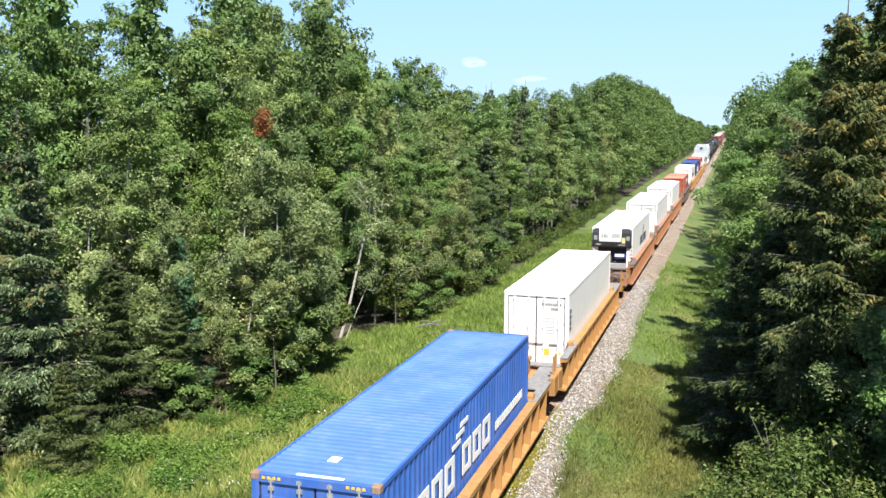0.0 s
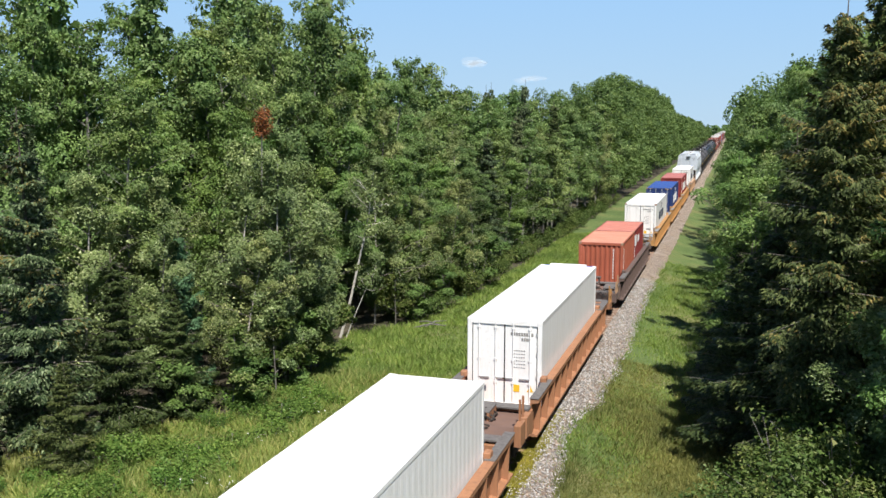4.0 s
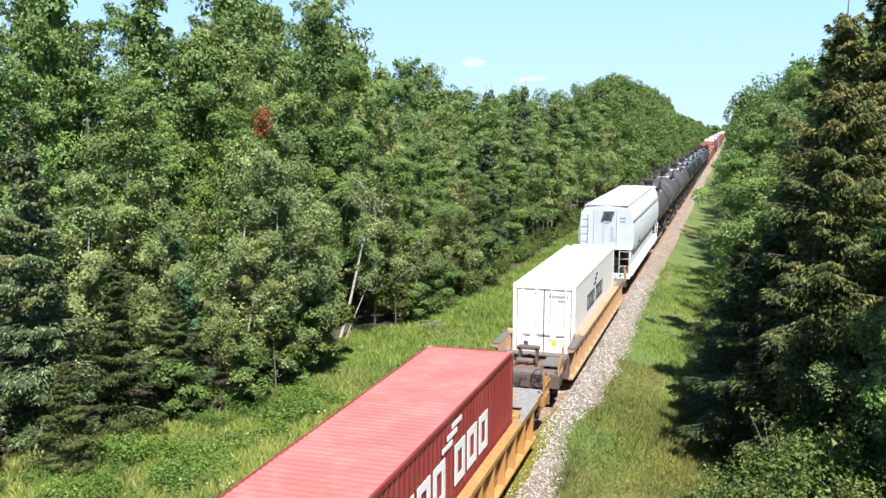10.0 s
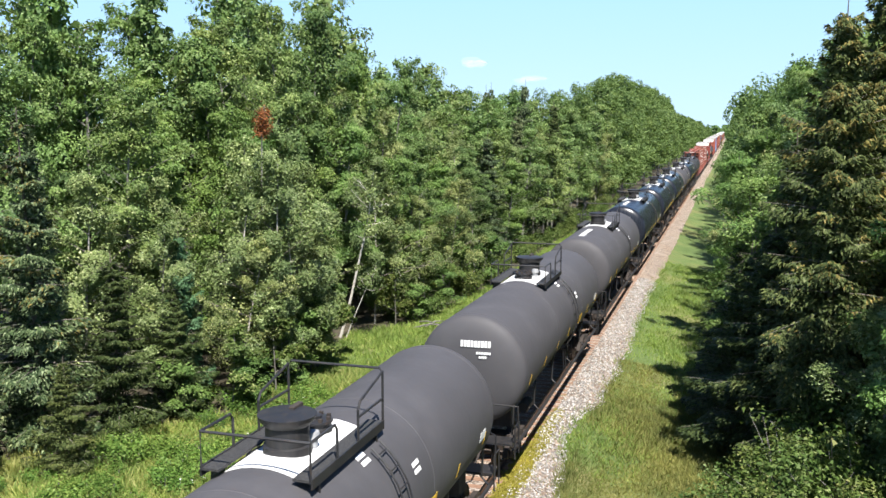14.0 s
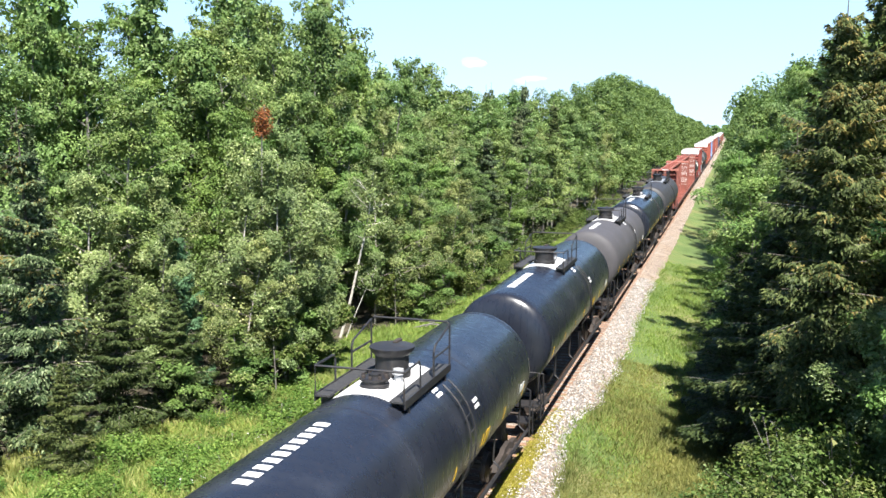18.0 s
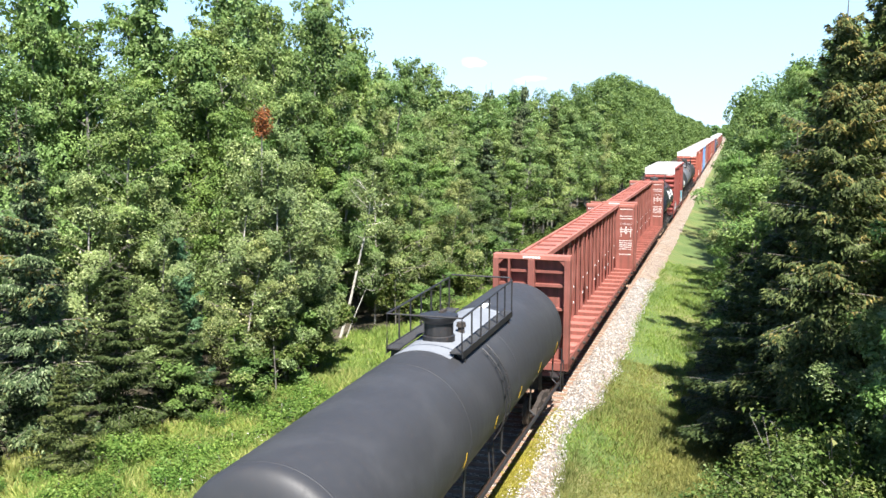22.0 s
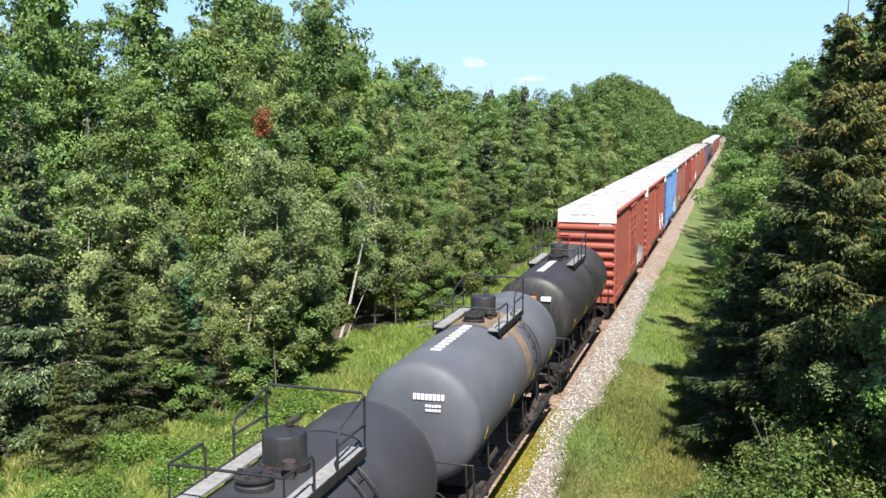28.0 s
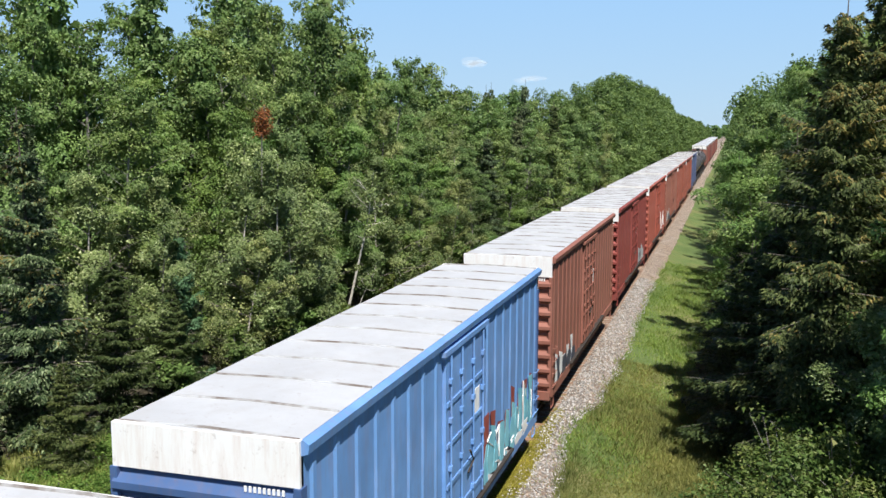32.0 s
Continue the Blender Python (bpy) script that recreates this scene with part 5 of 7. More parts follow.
def machinery(box, z0, z1, X):
    """The cooling unit that fills the front end of a refrigerated container."""
    part("unit_frame", G().box(-X + 0.14, X - 0.14, 0.3, 0.36, z0 + 0.05, z1 - 0.05), W_REEF, box)
    shell = [(0.34, z0 + 1.72), (-0.02, z0 + 1.72), (-0.1, z0 + 1.8), (-0.12, z0 + 2.1), (-0.06, z0 + 2.6), (0.02, z1 - 0.05), (0.34, z1 - 0.05)]
    part("upper_housing", G().loft([[(x * (1.0 if y > 0.2 else bow), y, z) for y, z in shell] for x, bow in ((-X + 0.05, 1.0), (-0.6, 1.0), (0.6, 1.0), (X - 0.05, 1.0))]), BLACK, box, "black plastic fan housing")
    hood = [(0.1, z0 + 2.06), (-0.14, z0 + 2.06), (-0.155, z0 + 2.2), (-0.1, z0 + 2.62), (0.0, z1 - 0.03), (0.3, z1 - 0.006), (0.36, z1 - 0.1)]
    fan = part("fan_cover", G().loft([[(x, y, z) for y, z in hood] for x in (-0.76, 0.56)]), W_REEF, box, "white fan cover with slots")
    for s in (-0.72, -0.02):
        g = G()
        for r in range(4):
            for c in range(5):
                g.box(s + 0.04 + c * 0.095, s + c * 0.095 + 0.1, -0.158 + r * 0.0098, -0.12, z0 + 2.3 + r * 0.07, z0 + 2.335 + r * 0.07)
        part("vent_slots", g, BLACK, fan)
    part("compressor_bay", G().box(-0.88, 0.88, 0.28, 0.31, z0 + 0.42, z0 + 1.7), BLACK, box, "dark open compressor bay")
    part("unit_base", G().box(-0.9, 0.9, 0.04, 0.3, z0 + 0.05, z0 + 0.36, 0.02), W_REEF, box, "pale lower frame")
    part("drip_tray", G().box(-0.86, 0.86, 0.1, 0.29, z0 + 0.36, z0 + 0.72, 0.03), GRIP_PALE, box, "pale compressor tray")
    part("lower_panel", G().box(-0.86, -0.2, 0.07, 0.1, z0 + 0.5, z0 + 0.78, 0.01), W_REEF, box)
    for s in (-1, 1):
        x0, x1 = sorted((s * 0.86, s * 1.07))
        part("side_panel", G().box(x0, x1, 0.06, 0.3, z0 + 0.05, z0 + 1.72, 0.02), W_REEF, box)
        marks(box, "hazard_band", R_CMA, "y", 0.0, [(min(s * 1.12, s * 1.19), max(s * 1.12, s * 1.19), z0 + 0.15 + k * 0.22, z0 + 0.28 + k * 0.22) for k in range(8)], "red reflective marks")
    g = G().lathe([(0.17, -0.25), (0.2, 0), (0.17, 0.25)], "x", (-0.45, 0.16, z0 + 0.62), 14)
    part("compressor", g, GRIP_PALE, box, smooth=40)
    part("control_box", G().box(0.12, 0.8, 0.06, 0.28, z0 + 1.02, z0 + 1.34, 0.02), B_NAVY, box, "dark blue control box")
    part("control_label", G().box(0.18, 0.74, 0.05, 0.06, z0 + 1.14, z0 + 1.3), W_REEF, box)
    for k in range(7):
        x = -0.75 + k * 0.22
        part("pipe", G().tube([(x, 0.25, z0 + 0.45), (x + rng.uniform(-0.2, 0.2), 0.15, z0 + rng.uniform(0.6, 0.9)), (x + rng.uniform(-0.2, 0.2), 0.25, z0 + rng.uniform(0.9, 1.4))], 0.022, 6), GRIP if k % 2 else M_DARK, box)
    part("data_tag", G().box(0.6, 0.8, -0.19, -0.16, z0 + 1.98, z0 + 2.32), TAG, box, "pale yellow hanging tag")
    for x in (-0.98, 0.95):
        part("gauge_panel", G().box(x - 0.1, x + 0.1, -0.15, -0.1, z0 + 2.15, z0 + 2.4), GRIP_PALE, box)
    part("label_plate", G().box(0.4, 0.8, -0.14, -0.1, z0 + 1.84, z0 + 1.92).box(-0.95, -0.65, -0.14, -0.1, z0 + 1.84, z0 + 1.92), GRIP_PALE, box, "pale label strips")


C_CAST = paint("worn container castings", (0.3, 0.19, 0.13), 0.6, (0.15, 0.07, 0.04), 0.7)
C_BLUETRIM = paint("white container frame", (0.78, 0.78, 0.77), 0.5, (0.4, 0.33, 0.26), 0.2)
G_LABEL = plain("green label", [(0.3, (0.05, 0.4, 0.2)), (0.7, (0.1, 0.5, 0.28))], 6, 0.5, 0, 0)


def logo_blocks(box, mat, X, y0, y1, z0, z1, n, label):
    """The company's mark as plain blocks of its size and colour, with a small slanting mark above."""
    w = (y1 - y0) / (n + 0.5)
    for i in range(n):
        a = y0 + (i + (0.5 if i > 2 else 0)) * w
        b = a + 0.78 * w
        t, h = 0.26 * (b - a), z1 - z0
        cells = [(a, a + t, z0, z1), (b - t, b, z0, z1), (a + t, b - t, z1 - 0.2 * h, z1), (a + t, b - t, z0, z0 + 0.2 * h)]
        marks(box, "logo_block", mat, "x", X, cells, label)
    for k in range(3):
        marks(box, "logo_mark", mat, "x", X, [(y0 + w * (2.6 + 0.35 * k), y0 + w * (3.3 + 0.35 * k), z1 + 0.12 + 0.17 * k, z1 + 0.22 + 0.17 * k)], label)


def ladder(parent, x0, x1, y, z0, z1, step, mat, name="ladder", out=0.0):
    g = G()
    for x in (x0, x1):
        g.tube([(x, y, z0), (x, y, z1)], 0.02, 5)
    z = z0 + step / 2
    while z < z1:
        g.tube([(x0, y - out, z), (x1, y - out, z)], 0.014, 5)
        z += step
    return part(name, g, mat, parent)


# The covered hopper.
def hopper(S):
    car = vehicle("hopper_car", S, "pale blue-grey covered hopper car with a curved side and roof hatches", "railcar", "cars of the train")
    shell = [(1.3, 1.9), (1.5, 2.35), (1.58, 2.9), (1.58, 3.5), (1.52, 4.05), (1.42, 4.5), (1.3, 4.78), (0.95, 4.88), (0.0, 4.94)]
    upper = [(1.525, 2.5)] + shell[2:]
    ring = upper + [(-x, z) for x, z in upper[-2::-1]]
    L = 19.3
    part("upper_body", G().slab(ring, 0.55, L - 0.55), P_HOP, car, smooth=30)
    part("lower_body", G().slab([(1.3, 1.9), (1.5, 2.35), (1.525, 2.5), (-1.525, 2.5), (-1.5, 2.35), (-1.3, 1.9)], 2.3, L - 2.3), P_HOP, car, smooth=30)
    for k in range(3):
        a, b = 2.6 + k * 4.75, 2.6 + (k + 1) * 4.75
        c = (a + b) / 2
        part("hopper_bay", G().loft([[(x, y, 1.9) for x, y in ((-1.3, a), (1.3, a), (1.3, b), (-1.3, b))], [(x, y, 0.55) for x, y in ((-0.5, c - 0.6), (0.5, c - 0.6), (0.5, c + 0.6), (-0.5, c + 0.6))]][::-1]), P_HOP, car)
        part("outlet_gate", G().box(-0.62, 0.62, c - 0.75, c + 0.75, 0.42, 0.56), STEEL, car)
    for s in (-1, 1):
        prof = [(1.36, 0.95), (1.55, 0.98), (1.57, 1.08), (1.36, 1.42), (1.3, 1.42), (1.3, 0.95)]
        part("side_sill", G().slab([(s * x, z) for x, z in (prof if s > 0 else prof[::-1])], 0.35, L - 0.35), P_HOPW, car, "white side sill")
        part("side_skirt", G().slab([(s * x, z) for x, z in ([(1.3, 1.42), (1.34, 1.42), (1.34, 1.95), (1.3, 1.95)] if s > 0 else [(1.3, 1.95), (1.34, 1.95), (1.34, 1.42), (1.3, 1.42)])], 2.3, L - 2.3), P_HOP, car)
        # The bead's dark grey paints in the shadow line that runs under it.
        part("side_bead", G().slab([(s * x, z) for x, z in ([(1.48, 4.12), (1.575, 4.1), (1.58, 4.13), (1.48, 4.18)] if s > 0 else [(1.48, 4.18), (1.58, 4.13), (1.575, 4.1), (1.48, 4.12)])], 0.55, L - 0.55), GRIP, car, "side bead in dark grey, drawn for its shadow line")
        x0, x1 = sorted((s * 0.46, s * 1.16))
        walkway = part("running_board", G().box(x0, x1, 0.5, L - 0.5, 4.955, 4.985), GRATE_PALE, car, "pale grey pierced roof walkway")
        part("walkway_edge", G().box(min(s * 1.16, s * 1.185), max(s * 1.16, s * 1.185), 0.5, L - 0.5, 4.94, 5.0), P_HOP, walkway)
        for k in range(11):
            y = 1.2 + k * (L - 2.4) / 10
            part("bracket", G().tube([(s * 1.17, y, 4.98), (s * 1.28, y, 4.94), (s * 1.33, y, 4.74)], 0.016, 5), P_HOPW, walkway)
        part("roof_pipe", G().tube([(s * 1.26, 0.6, 4.88), (s * 1.26, L - 0.6, 4.88)], 0.018, 6), P_HOPW, car)
        marks(car, "marking", M_DARK, "x", s * 1.57 - (0.0 if s > 0 else -0.004), bars(3.6, 4.5, 2.78, 2.94, 4, 0.5) + bars(3.7, 4.6, 2.5, 2.66, 4, 0.5), "dark painted code bars")
    trough = part("hatch_trough", G().box(-0.42, 0.42, 1.1, L - 1.1, 4.9, 5.0, 0.03), P_HOPW, car, "white raised roof hatch trough")
    for k in range(9):
        y = 1.7 + k * 1.98
        g = G()
        arc = [(-0.36 + 0.72 * t, y + 0.22 * math.sin(math.pi * t) * (1 if k % 2 else -1), 5.03) for t in (i / 8 for i in range(9))]
        g.tube(arc, 0.02, 5)
        part("hatch_rim", g, GRIP_DARK, trough)
        part("hatch_latch", G().tube([(-0.05, y - 0.2, 5.03), (0.08, y, 5.11), (0.1, y + 0.25, 5.04)], 0.02, 5), GRIP, trough)
        part("hatch_cover", G().box(-0.38, 0.38, y - 0.9, y + 0.75, 5.0, 5.025, 0.02), P_HOPW, trough)
    for e in (0, 1):
        f = (lambda a: a) if e == 0 else (lambda a: L - a)
        q = lambda a, b: sorted((f(a), f(b)))
        part("end_sheet", G().loft([[(x, f(0.5), z) for x, z in ring], [(x, f(0.55), z) for x, z in ring]][:: 1 if e == 0 else -1]), P_HOPE, car, "darker blue-grey end sheet")
        # Black instead of hopper grey: the shade below the end is painted in.
        part("slope_sheet", G().loft([[(-1.42, f(0.58), 2.4), (1.42, f(0.58), 2.4), (1.25, f(2.9), 1.2), (-1.25, f(2.9), 1.2)], [(-1.42, f(0.62), 2.49), (1.42, f(0.62), 2.49), (1.25, f(3.0), 1.28), (-1.25, f(3.0), 1.28)]]), BLACK, car)
        part("end_post", G().box(-0.17, 0.19, *q(0.46, 0.5), 2.56, 4.7), P_HOPE, car)
        part("cross_walk", G().box(-0.45, 0.45, *q(0.5, 1.08), 4.95, 4.98), GRATE_PALE, car, "pale grey pierced cross walkway")
        for x in (-0.68, 0.62):
            part("end_stiffener", G().box(x - 0.02, x + 0.02, *q(0.45, 0.5), 2.56, 4.72), P_HOPE, car)
        part("end_beam", G().box(-1.4, 1.4, *q(0.42, 0.56), 2.48, 2.56), P_HOPW, car)
        part("end_strut", G().box(-0.15, 0.17, *q(0.34, 0.46), 0.95, 2.5), P_HOP, car, "pale upright strut")
        part("end_sill", G().box(-1.42, 1.42, *q(0.25, 0.6), 0.82, 1.08), P_HOPW, car, "white end sill")
        part("centre_sill", G().box(-0.2, 0.2, *q(0.1, 3.2), 0.7, 1.0), P_HOP, car)
        ladder(car, -1.4, -0.95, f(0.3), 0.9, 4.75, 0.42, P_HOPW)
        ladder(car, 0.8, 1.36, f(0.3), 0.9, 2.65, 0.42, P_HOPW)
        part("handrail", G().tube([(-1.5, f(0.25), 2.5), (1.5, f(0.25), 2.5)], 0.025, 6), P_HOPW, car)
        for s in (-1, 1):
            part("corner_post", G().tube([(s * 1.42, f(0.3), 0.9), (s * 1.42, f(0.3), 2.55)], 0.03, 6), P_HOPW, car)
            part("side_handrail", G().tube([(s * 1.45, f(0.3), 2.3), (s * 1.56, f(0.4), 2.1), (s * 1.52, f(0.7), 1.3), (s * 1.45, f(0.5), 1.0)], 0.02, 5), P_HOPW, car)
        part("brake_cylinder", G().lathe([(0.3, f(0.7)), (0.32, f(0.9)), (0.3, f(1.3))][:: 1 if e == 0 else -1], "y", (0.42, 0, 1.75), 18), BLACK, car, smooth=40)
        step = part("brake_step", G().box(-0.12, 0.46, *q(0.12, 0.5), 4.66, 4.69), GRATE_PALE, car, "pierced brake platform under the roof")
        part("step_brace", G().tube([(-0.1, f(0.15), 4.66), (-0.1, f(0.5), 4.3)], 0.014, 5).tube([(0.44, f(0.15), 4.66), (0.44, f(0.5), 4.3)], 0.014, 5), P_HOPW, step)
        # Grey speckled plate in place of the shadow the pierced step casts here.
        part("mesh_panel", G().box(-0.1, 0.17, *q(0.445, 0.455), 3.95, 4.5), STEP_SHADE, car, "grey patch in place of the step's pierced shadow")
        part("air_hose", G().tube([(0.55, f(0.25), 0.85), (0.6, f(0.05), 0.6), (0.4, f(-0.1), 0.5)], 0.03, 6), BLACK, car)
        truck(car, f(2.0))
        coupler(car, f(-0.05), -1 if e == 0 else 1)
        marks(car, "marking", M_DARK, "y", f(0.496) if e == 0 else f(0.5), bars(0.76, 1.1, 4.2, 4.29, 4, 0.45) + bars(0.79, 1.1, 4.0, 4.09, 4, 0.45), "dark painted code bars")
        if e == 0:
            marks(car, "marking", M_DARK, "y", 0.496, [b for k in range(7) for b in bars(0.24, 0.42 + 0.12 * (k > 4), 3.7 - k * 0.13, 3.735 - k * 0.13, 4, 0.4)], "small lines of dark printing")
            part("reflector", G().box(-0.05, 0.06, 0.265, 0.285, 1.75, 1.87), M_YELLOW, car, "yellow reflector")
    return car


P_HOP = paint("pale blue-grey hopper paint", (0.73, 0.79, 0.85), 0.45, (0.3, 0.3, 0.3), 0.15, fade=0.05)
# The ends are about a third darker than the body paint.
P_HOPE = paint("grimy blue-grey hopper end paint", (0.49, 0.54, 0.6), 0.55, (0.26, 0.25, 0.25), 0.25, fade=0.06)
GRATE_PALE = plain("pale pierced walkway plate", [(0.4, (0.42, 0.45, 0.49)), (0.6, (0.52, 0.56, 0.6))], 30, 0.6, 0.1, 0.3)
P_HOPW = paint("white hopper trim paint", (0.74, 0.76, 0.77), 0.5, (0.35, 0.33, 0.3), 0.2, fade=0.04)
STEP_SHADE = plain("grey grating", [(0.4, (0.27, 0.29, 0.31)), (0.58, (0.47, 0.5, 0.53))], 26, 0.6, 0.4, 0.6)


def arc_patch(R, a0, a1, y0, y1, thick=0.008, n=6, z=0.0):
    """A curved plate on a drum: angles in degrees from the side, upwards."""
    rings = []
    for i in range(n + 1):
        a = radians(a0 + (a1 - a0) * i / n)
        c, s = math.cos(a), math.sin(a)
        rings.append([(R * c, y0, R * s + z), (R * c, y1, R * s + z), ((R + thick) * c, y1, (R + thick) * s + z), ((R + thick) * c, y0, (R + thick) * s + z)])
    return G().loft(rings)


def head_bars(tank, R, zc, a, dish, x0, x1, z, tall, n):
    """A row of code bars painted on the dished head."""
    for u0, u1, _, _ in bars(x0, x1, 0, 1, n, 0.3):
        g = G()
        for u in (u0, u1):
            g.v += [(u, a + dish * (1 - math.sqrt(1 - (math.hypot(u, h) / R) ** 2.5) ** 0.8) - o, zc + h) for h, o in ((z, 0.0), (z + tall, 0.0), (z + tall, 0.03), (z, 0.03))]
        g.f = [(0, 1, 2, 3), (7, 6, 5, 4)] + [(i, i + 4, (i + 1) % 4 + 4, (i + 1) % 4) for i in range(4)]
        part("code_bar", g, M_WHITE, tank, "white painted code bar")


def tank_car(S, L, R, zc, shell, kind, label, man, mark_rows=True, dome="flared", rev=False, deck=(1.5, 1.5), head=False):
    """A tank car: L over its end sills, R the tank's radius, zc the height of its axis, man: the manway's place along it."""
    car = vehicle("tank_car", S, label, "railcar", "cars of the train")
    a, b, dish = 0.85, L - 0.85, 0.46
    bend = [(math.sin(t) ** 0.8, dish * (1 - math.cos(t) ** 0.8)) for t in (math.pi / 2 * k / 12 for k in range(1, 13))]
    prof = [(0.02, a - 0.01)] + [(R * u, a + d) for u, d in bend] + [(R * u, b - d) for u, d in bend[::-1]] + [(0.02, b)]
    tank = part("tank", G().lathe(prof, "y", (0, 0, zc), 56), shell, car, smooth=28)
    top = zc + R
    for y in ([a + dish + 0.1, man - 2.2, man + 2.6, b - dish - 0.1] if kind == "long" else [a + dish, b - dish]):
        part("jacket_seam", G().lathe([(R + 0.001, y - 0.03), (R + 0.008, y - 0.02), (R + 0.008, y + 0.02), (R + 0.001, y + 0.03)], "y", (0, 0, zc), 56), shell, tank, smooth=50)
    # pad, manway, nozzles
    y0, y1 = man - deck[0], man + deck[1]
    ym, yn = (man + 0.35, man - 0.65) if not rev else (man - 0.4, man + 0.65)
    wide = sum(deck) > 4
    if wide:
        part("top_pad", arc_patch(R + 0.004, 64, 116, y0 - 0.15, y1 + 0.1, 0.012, 10, zc), G_PAD, tank, "blue-grey painted pad along the tank top")
    elif kind == "long":
        part("top_pad", arc_patch(R + 0.004, 66, 114, man - 1.3, man + 1.25, 0.01, 8, zc), W_PAD, tank, "white painted pad on the tank top")
    flare = [(0.4, -0.05), (0.4, 0.1), (0.36, 0.12), (0.36, 0.42), (0.46, 0.52), (0.48, 0.6), (0.3, 0.62), (0.02, 0.63)] if dome == "flared" else [(0.42, -0.05), (0.42, 0.05), (0.36, 0.06), (0.36, 0.5), (0.34, 0.54), (0.02, 0.56)]
    hatch = part("manway", G().lathe(flare, "z", (0, ym, top), 28), BLACK, car, "black manway housing", smooth=35)
    part("lid_latch", G().box(-0.05, 0.05, ym + 0.15, ym + 0.5, top + 0.58, top + 0.66, 0.01), STEEL, hatch)
    noz = None if wide else part("nozzle", G().lathe([(0.3, -0.05), (0.3, 0.06), (0.27, 0.08), (0.27, 0.14), (0.31, 0.15), (0.31, 0.19), (0.12, 0.21), (0.12, 0.26), (0.02, 0.27)], "z", (0, yn, top), 24), BLACK, car, "bolted unloading nozzle", smooth=35)
    g = G()
    for k in range(8):
        t = 2 * math.pi * k / 8
        g.box(0.25 * math.cos(t) - 0.03, 0.25 * math.cos(t) + 0.03, yn + 0.25 * math.sin(t) - 0.03, yn + 0.25 * math.sin(t) + 0.03, top + 0.17, top + 0.25)
    if noz:
        tagged(part("bolts", g, STEEL, noz), kind="stuff")
    part("safety_valve" if not wide else "vapour_valve", G().lathe([(0.09, -0.05), (0.09, 0.12), (0.13, 0.13), (0.11, 0.24), (0.02, 0.26)], "z", (0.3, man - 0.1 + 1.4 * wide, top), 12), GRIP_PALE if kind == "long" and not wide else STEEL, car, smooth=35)
    xr = 0.92
    zp = zc + math.sqrt(max(0.0, R * R - 0.72 ** 2)) + 0.12
    for s in (-1, 1):
        p0, p1 = sorted((s * 0.62, s * xr))
        board = part("walkway", G().box(p0, p1, y0, y1, zp, zp + 0.04), WALK_DARK if kind == "long" else GRIP, car, "dark grated side walkway")
        part("walkway_edge", G().box(min(s * xr, s * (xr + 0.03)), max(s * xr, s * (xr + 0.03)), y0, y1, zp - 0.1, zp + 0.06), BLACK, board)
        for y in (y0 + 0.3, y1 - 0.3):
            part("walkway_bracket", G().loft([[(s * 0.62, y - 0.02, zp), (s * xr, y - 0.02, zp), (s * (xr + 0.02), y - 0.02, zp - 0.35)], [(s * 0.62, y + 0.02, zp), (s * xr, y + 0.02, zp), (s * (xr + 0.02), y + 0.02, zp - 0.35)]]), BLACK, board)
    hi, lo = zp + 1.0, zp + 0.62
    if wide:
        lo = zp + 0.85
    rails = [[(-xr, y1, zp), (-xr, y1, hi - 0.08), (-xr + 0.06, y1, hi), (xr - 0.06, y1, hi), (xr, y1, hi - 0.08), (xr, y1, zp)],
             [(-xr, y0, zp), (-xr, y0, lo), (xr, y0, lo), (xr, y0, zp)]]
    for s in (-1, 1):
        rails.append([(s * xr, y0, lo), (s * xr, y0 + 0.9, lo), (s * xr, y0 + 0.98, lo - 0.1), (s * xr, y0 + 0.98, zp)])
        rails.append([(s * xr, y1, hi - 0.06), (s * xr, y1 - 1.05, hi - 0.3), (s * xr, y1 - 1.15, hi - 0.42), (s * xr, y1 - 1.15, zp)])
        rails.append([(s * xr, y1, zp + 0.45), (s * xr, y1 - 1.12, zp + 0.45)])
    if wide:
        rails = rails[:2]
        for s in (-1, 1):
            rails.append([(s * xr, y0, lo), (s * xr, y1, hi - 0.08)])
            for k in range(1, 6):
                y = y0 + k * (y1 - y0) / 6
                rails.append([(s * xr, y, zp), (s * xr, y, lo + (hi - 0.08 - lo) * k / 6)])
    for r in rails:
        part("guard_rail", G().tube(r, 0.024, 6), BLACK, car, "black tubular guard rail")
    # side ladders
    for s in (-1, 1):
        g = G()
        for dy in (-0.2, 0.2):
            g.tube([(s * (R + 0.1) * math.cos(radians(t)), man + 0.9 + dy, zc + (R + 0.1) * math.sin(radians(t))) for t in range(52, -46, -8)] + [(s * (R * 0.8), man + 0.9 + dy, 0.75)], 0.02, 5)
        for t in range(46, -44, -12):
            x, z = s * (R + 0.1) * math.cos(radians(t)), zc + (R + 0.1) * math.sin(radians(t))
            g.tube([(x, man + 0.7, z), (x, man + 1.1, z)], 0.014, 5)
        part("ladder", g, BLACK, car, "black side ladder")
        # reflector stripes and data panels
        n = 7 if kind == "long" else 4
        for k in range(n):
            y = a + 1.1 + k * (L - 3.9) / (n - 1)
            t = arc_patch(R + 0.004, -20, -8, y - 0.03, y + 0.03, 0.006, 3, zc)
            if s < 0:
                t.v = [(-x, yy, z) for x, yy, z in t.v]
                t.f = [f[::-1] for f in t.f]
            part("reflector", t, M_YELLOW, tank, "yellow reflective stripe")
    if kind == "long" and not wide:
        part("data_panel", arc_patch(R + 0.004, -22, -8, man + 2.4, man + 2.8, 0.006, 3, zc), M_YELLOW, tank, "yellow square panel")
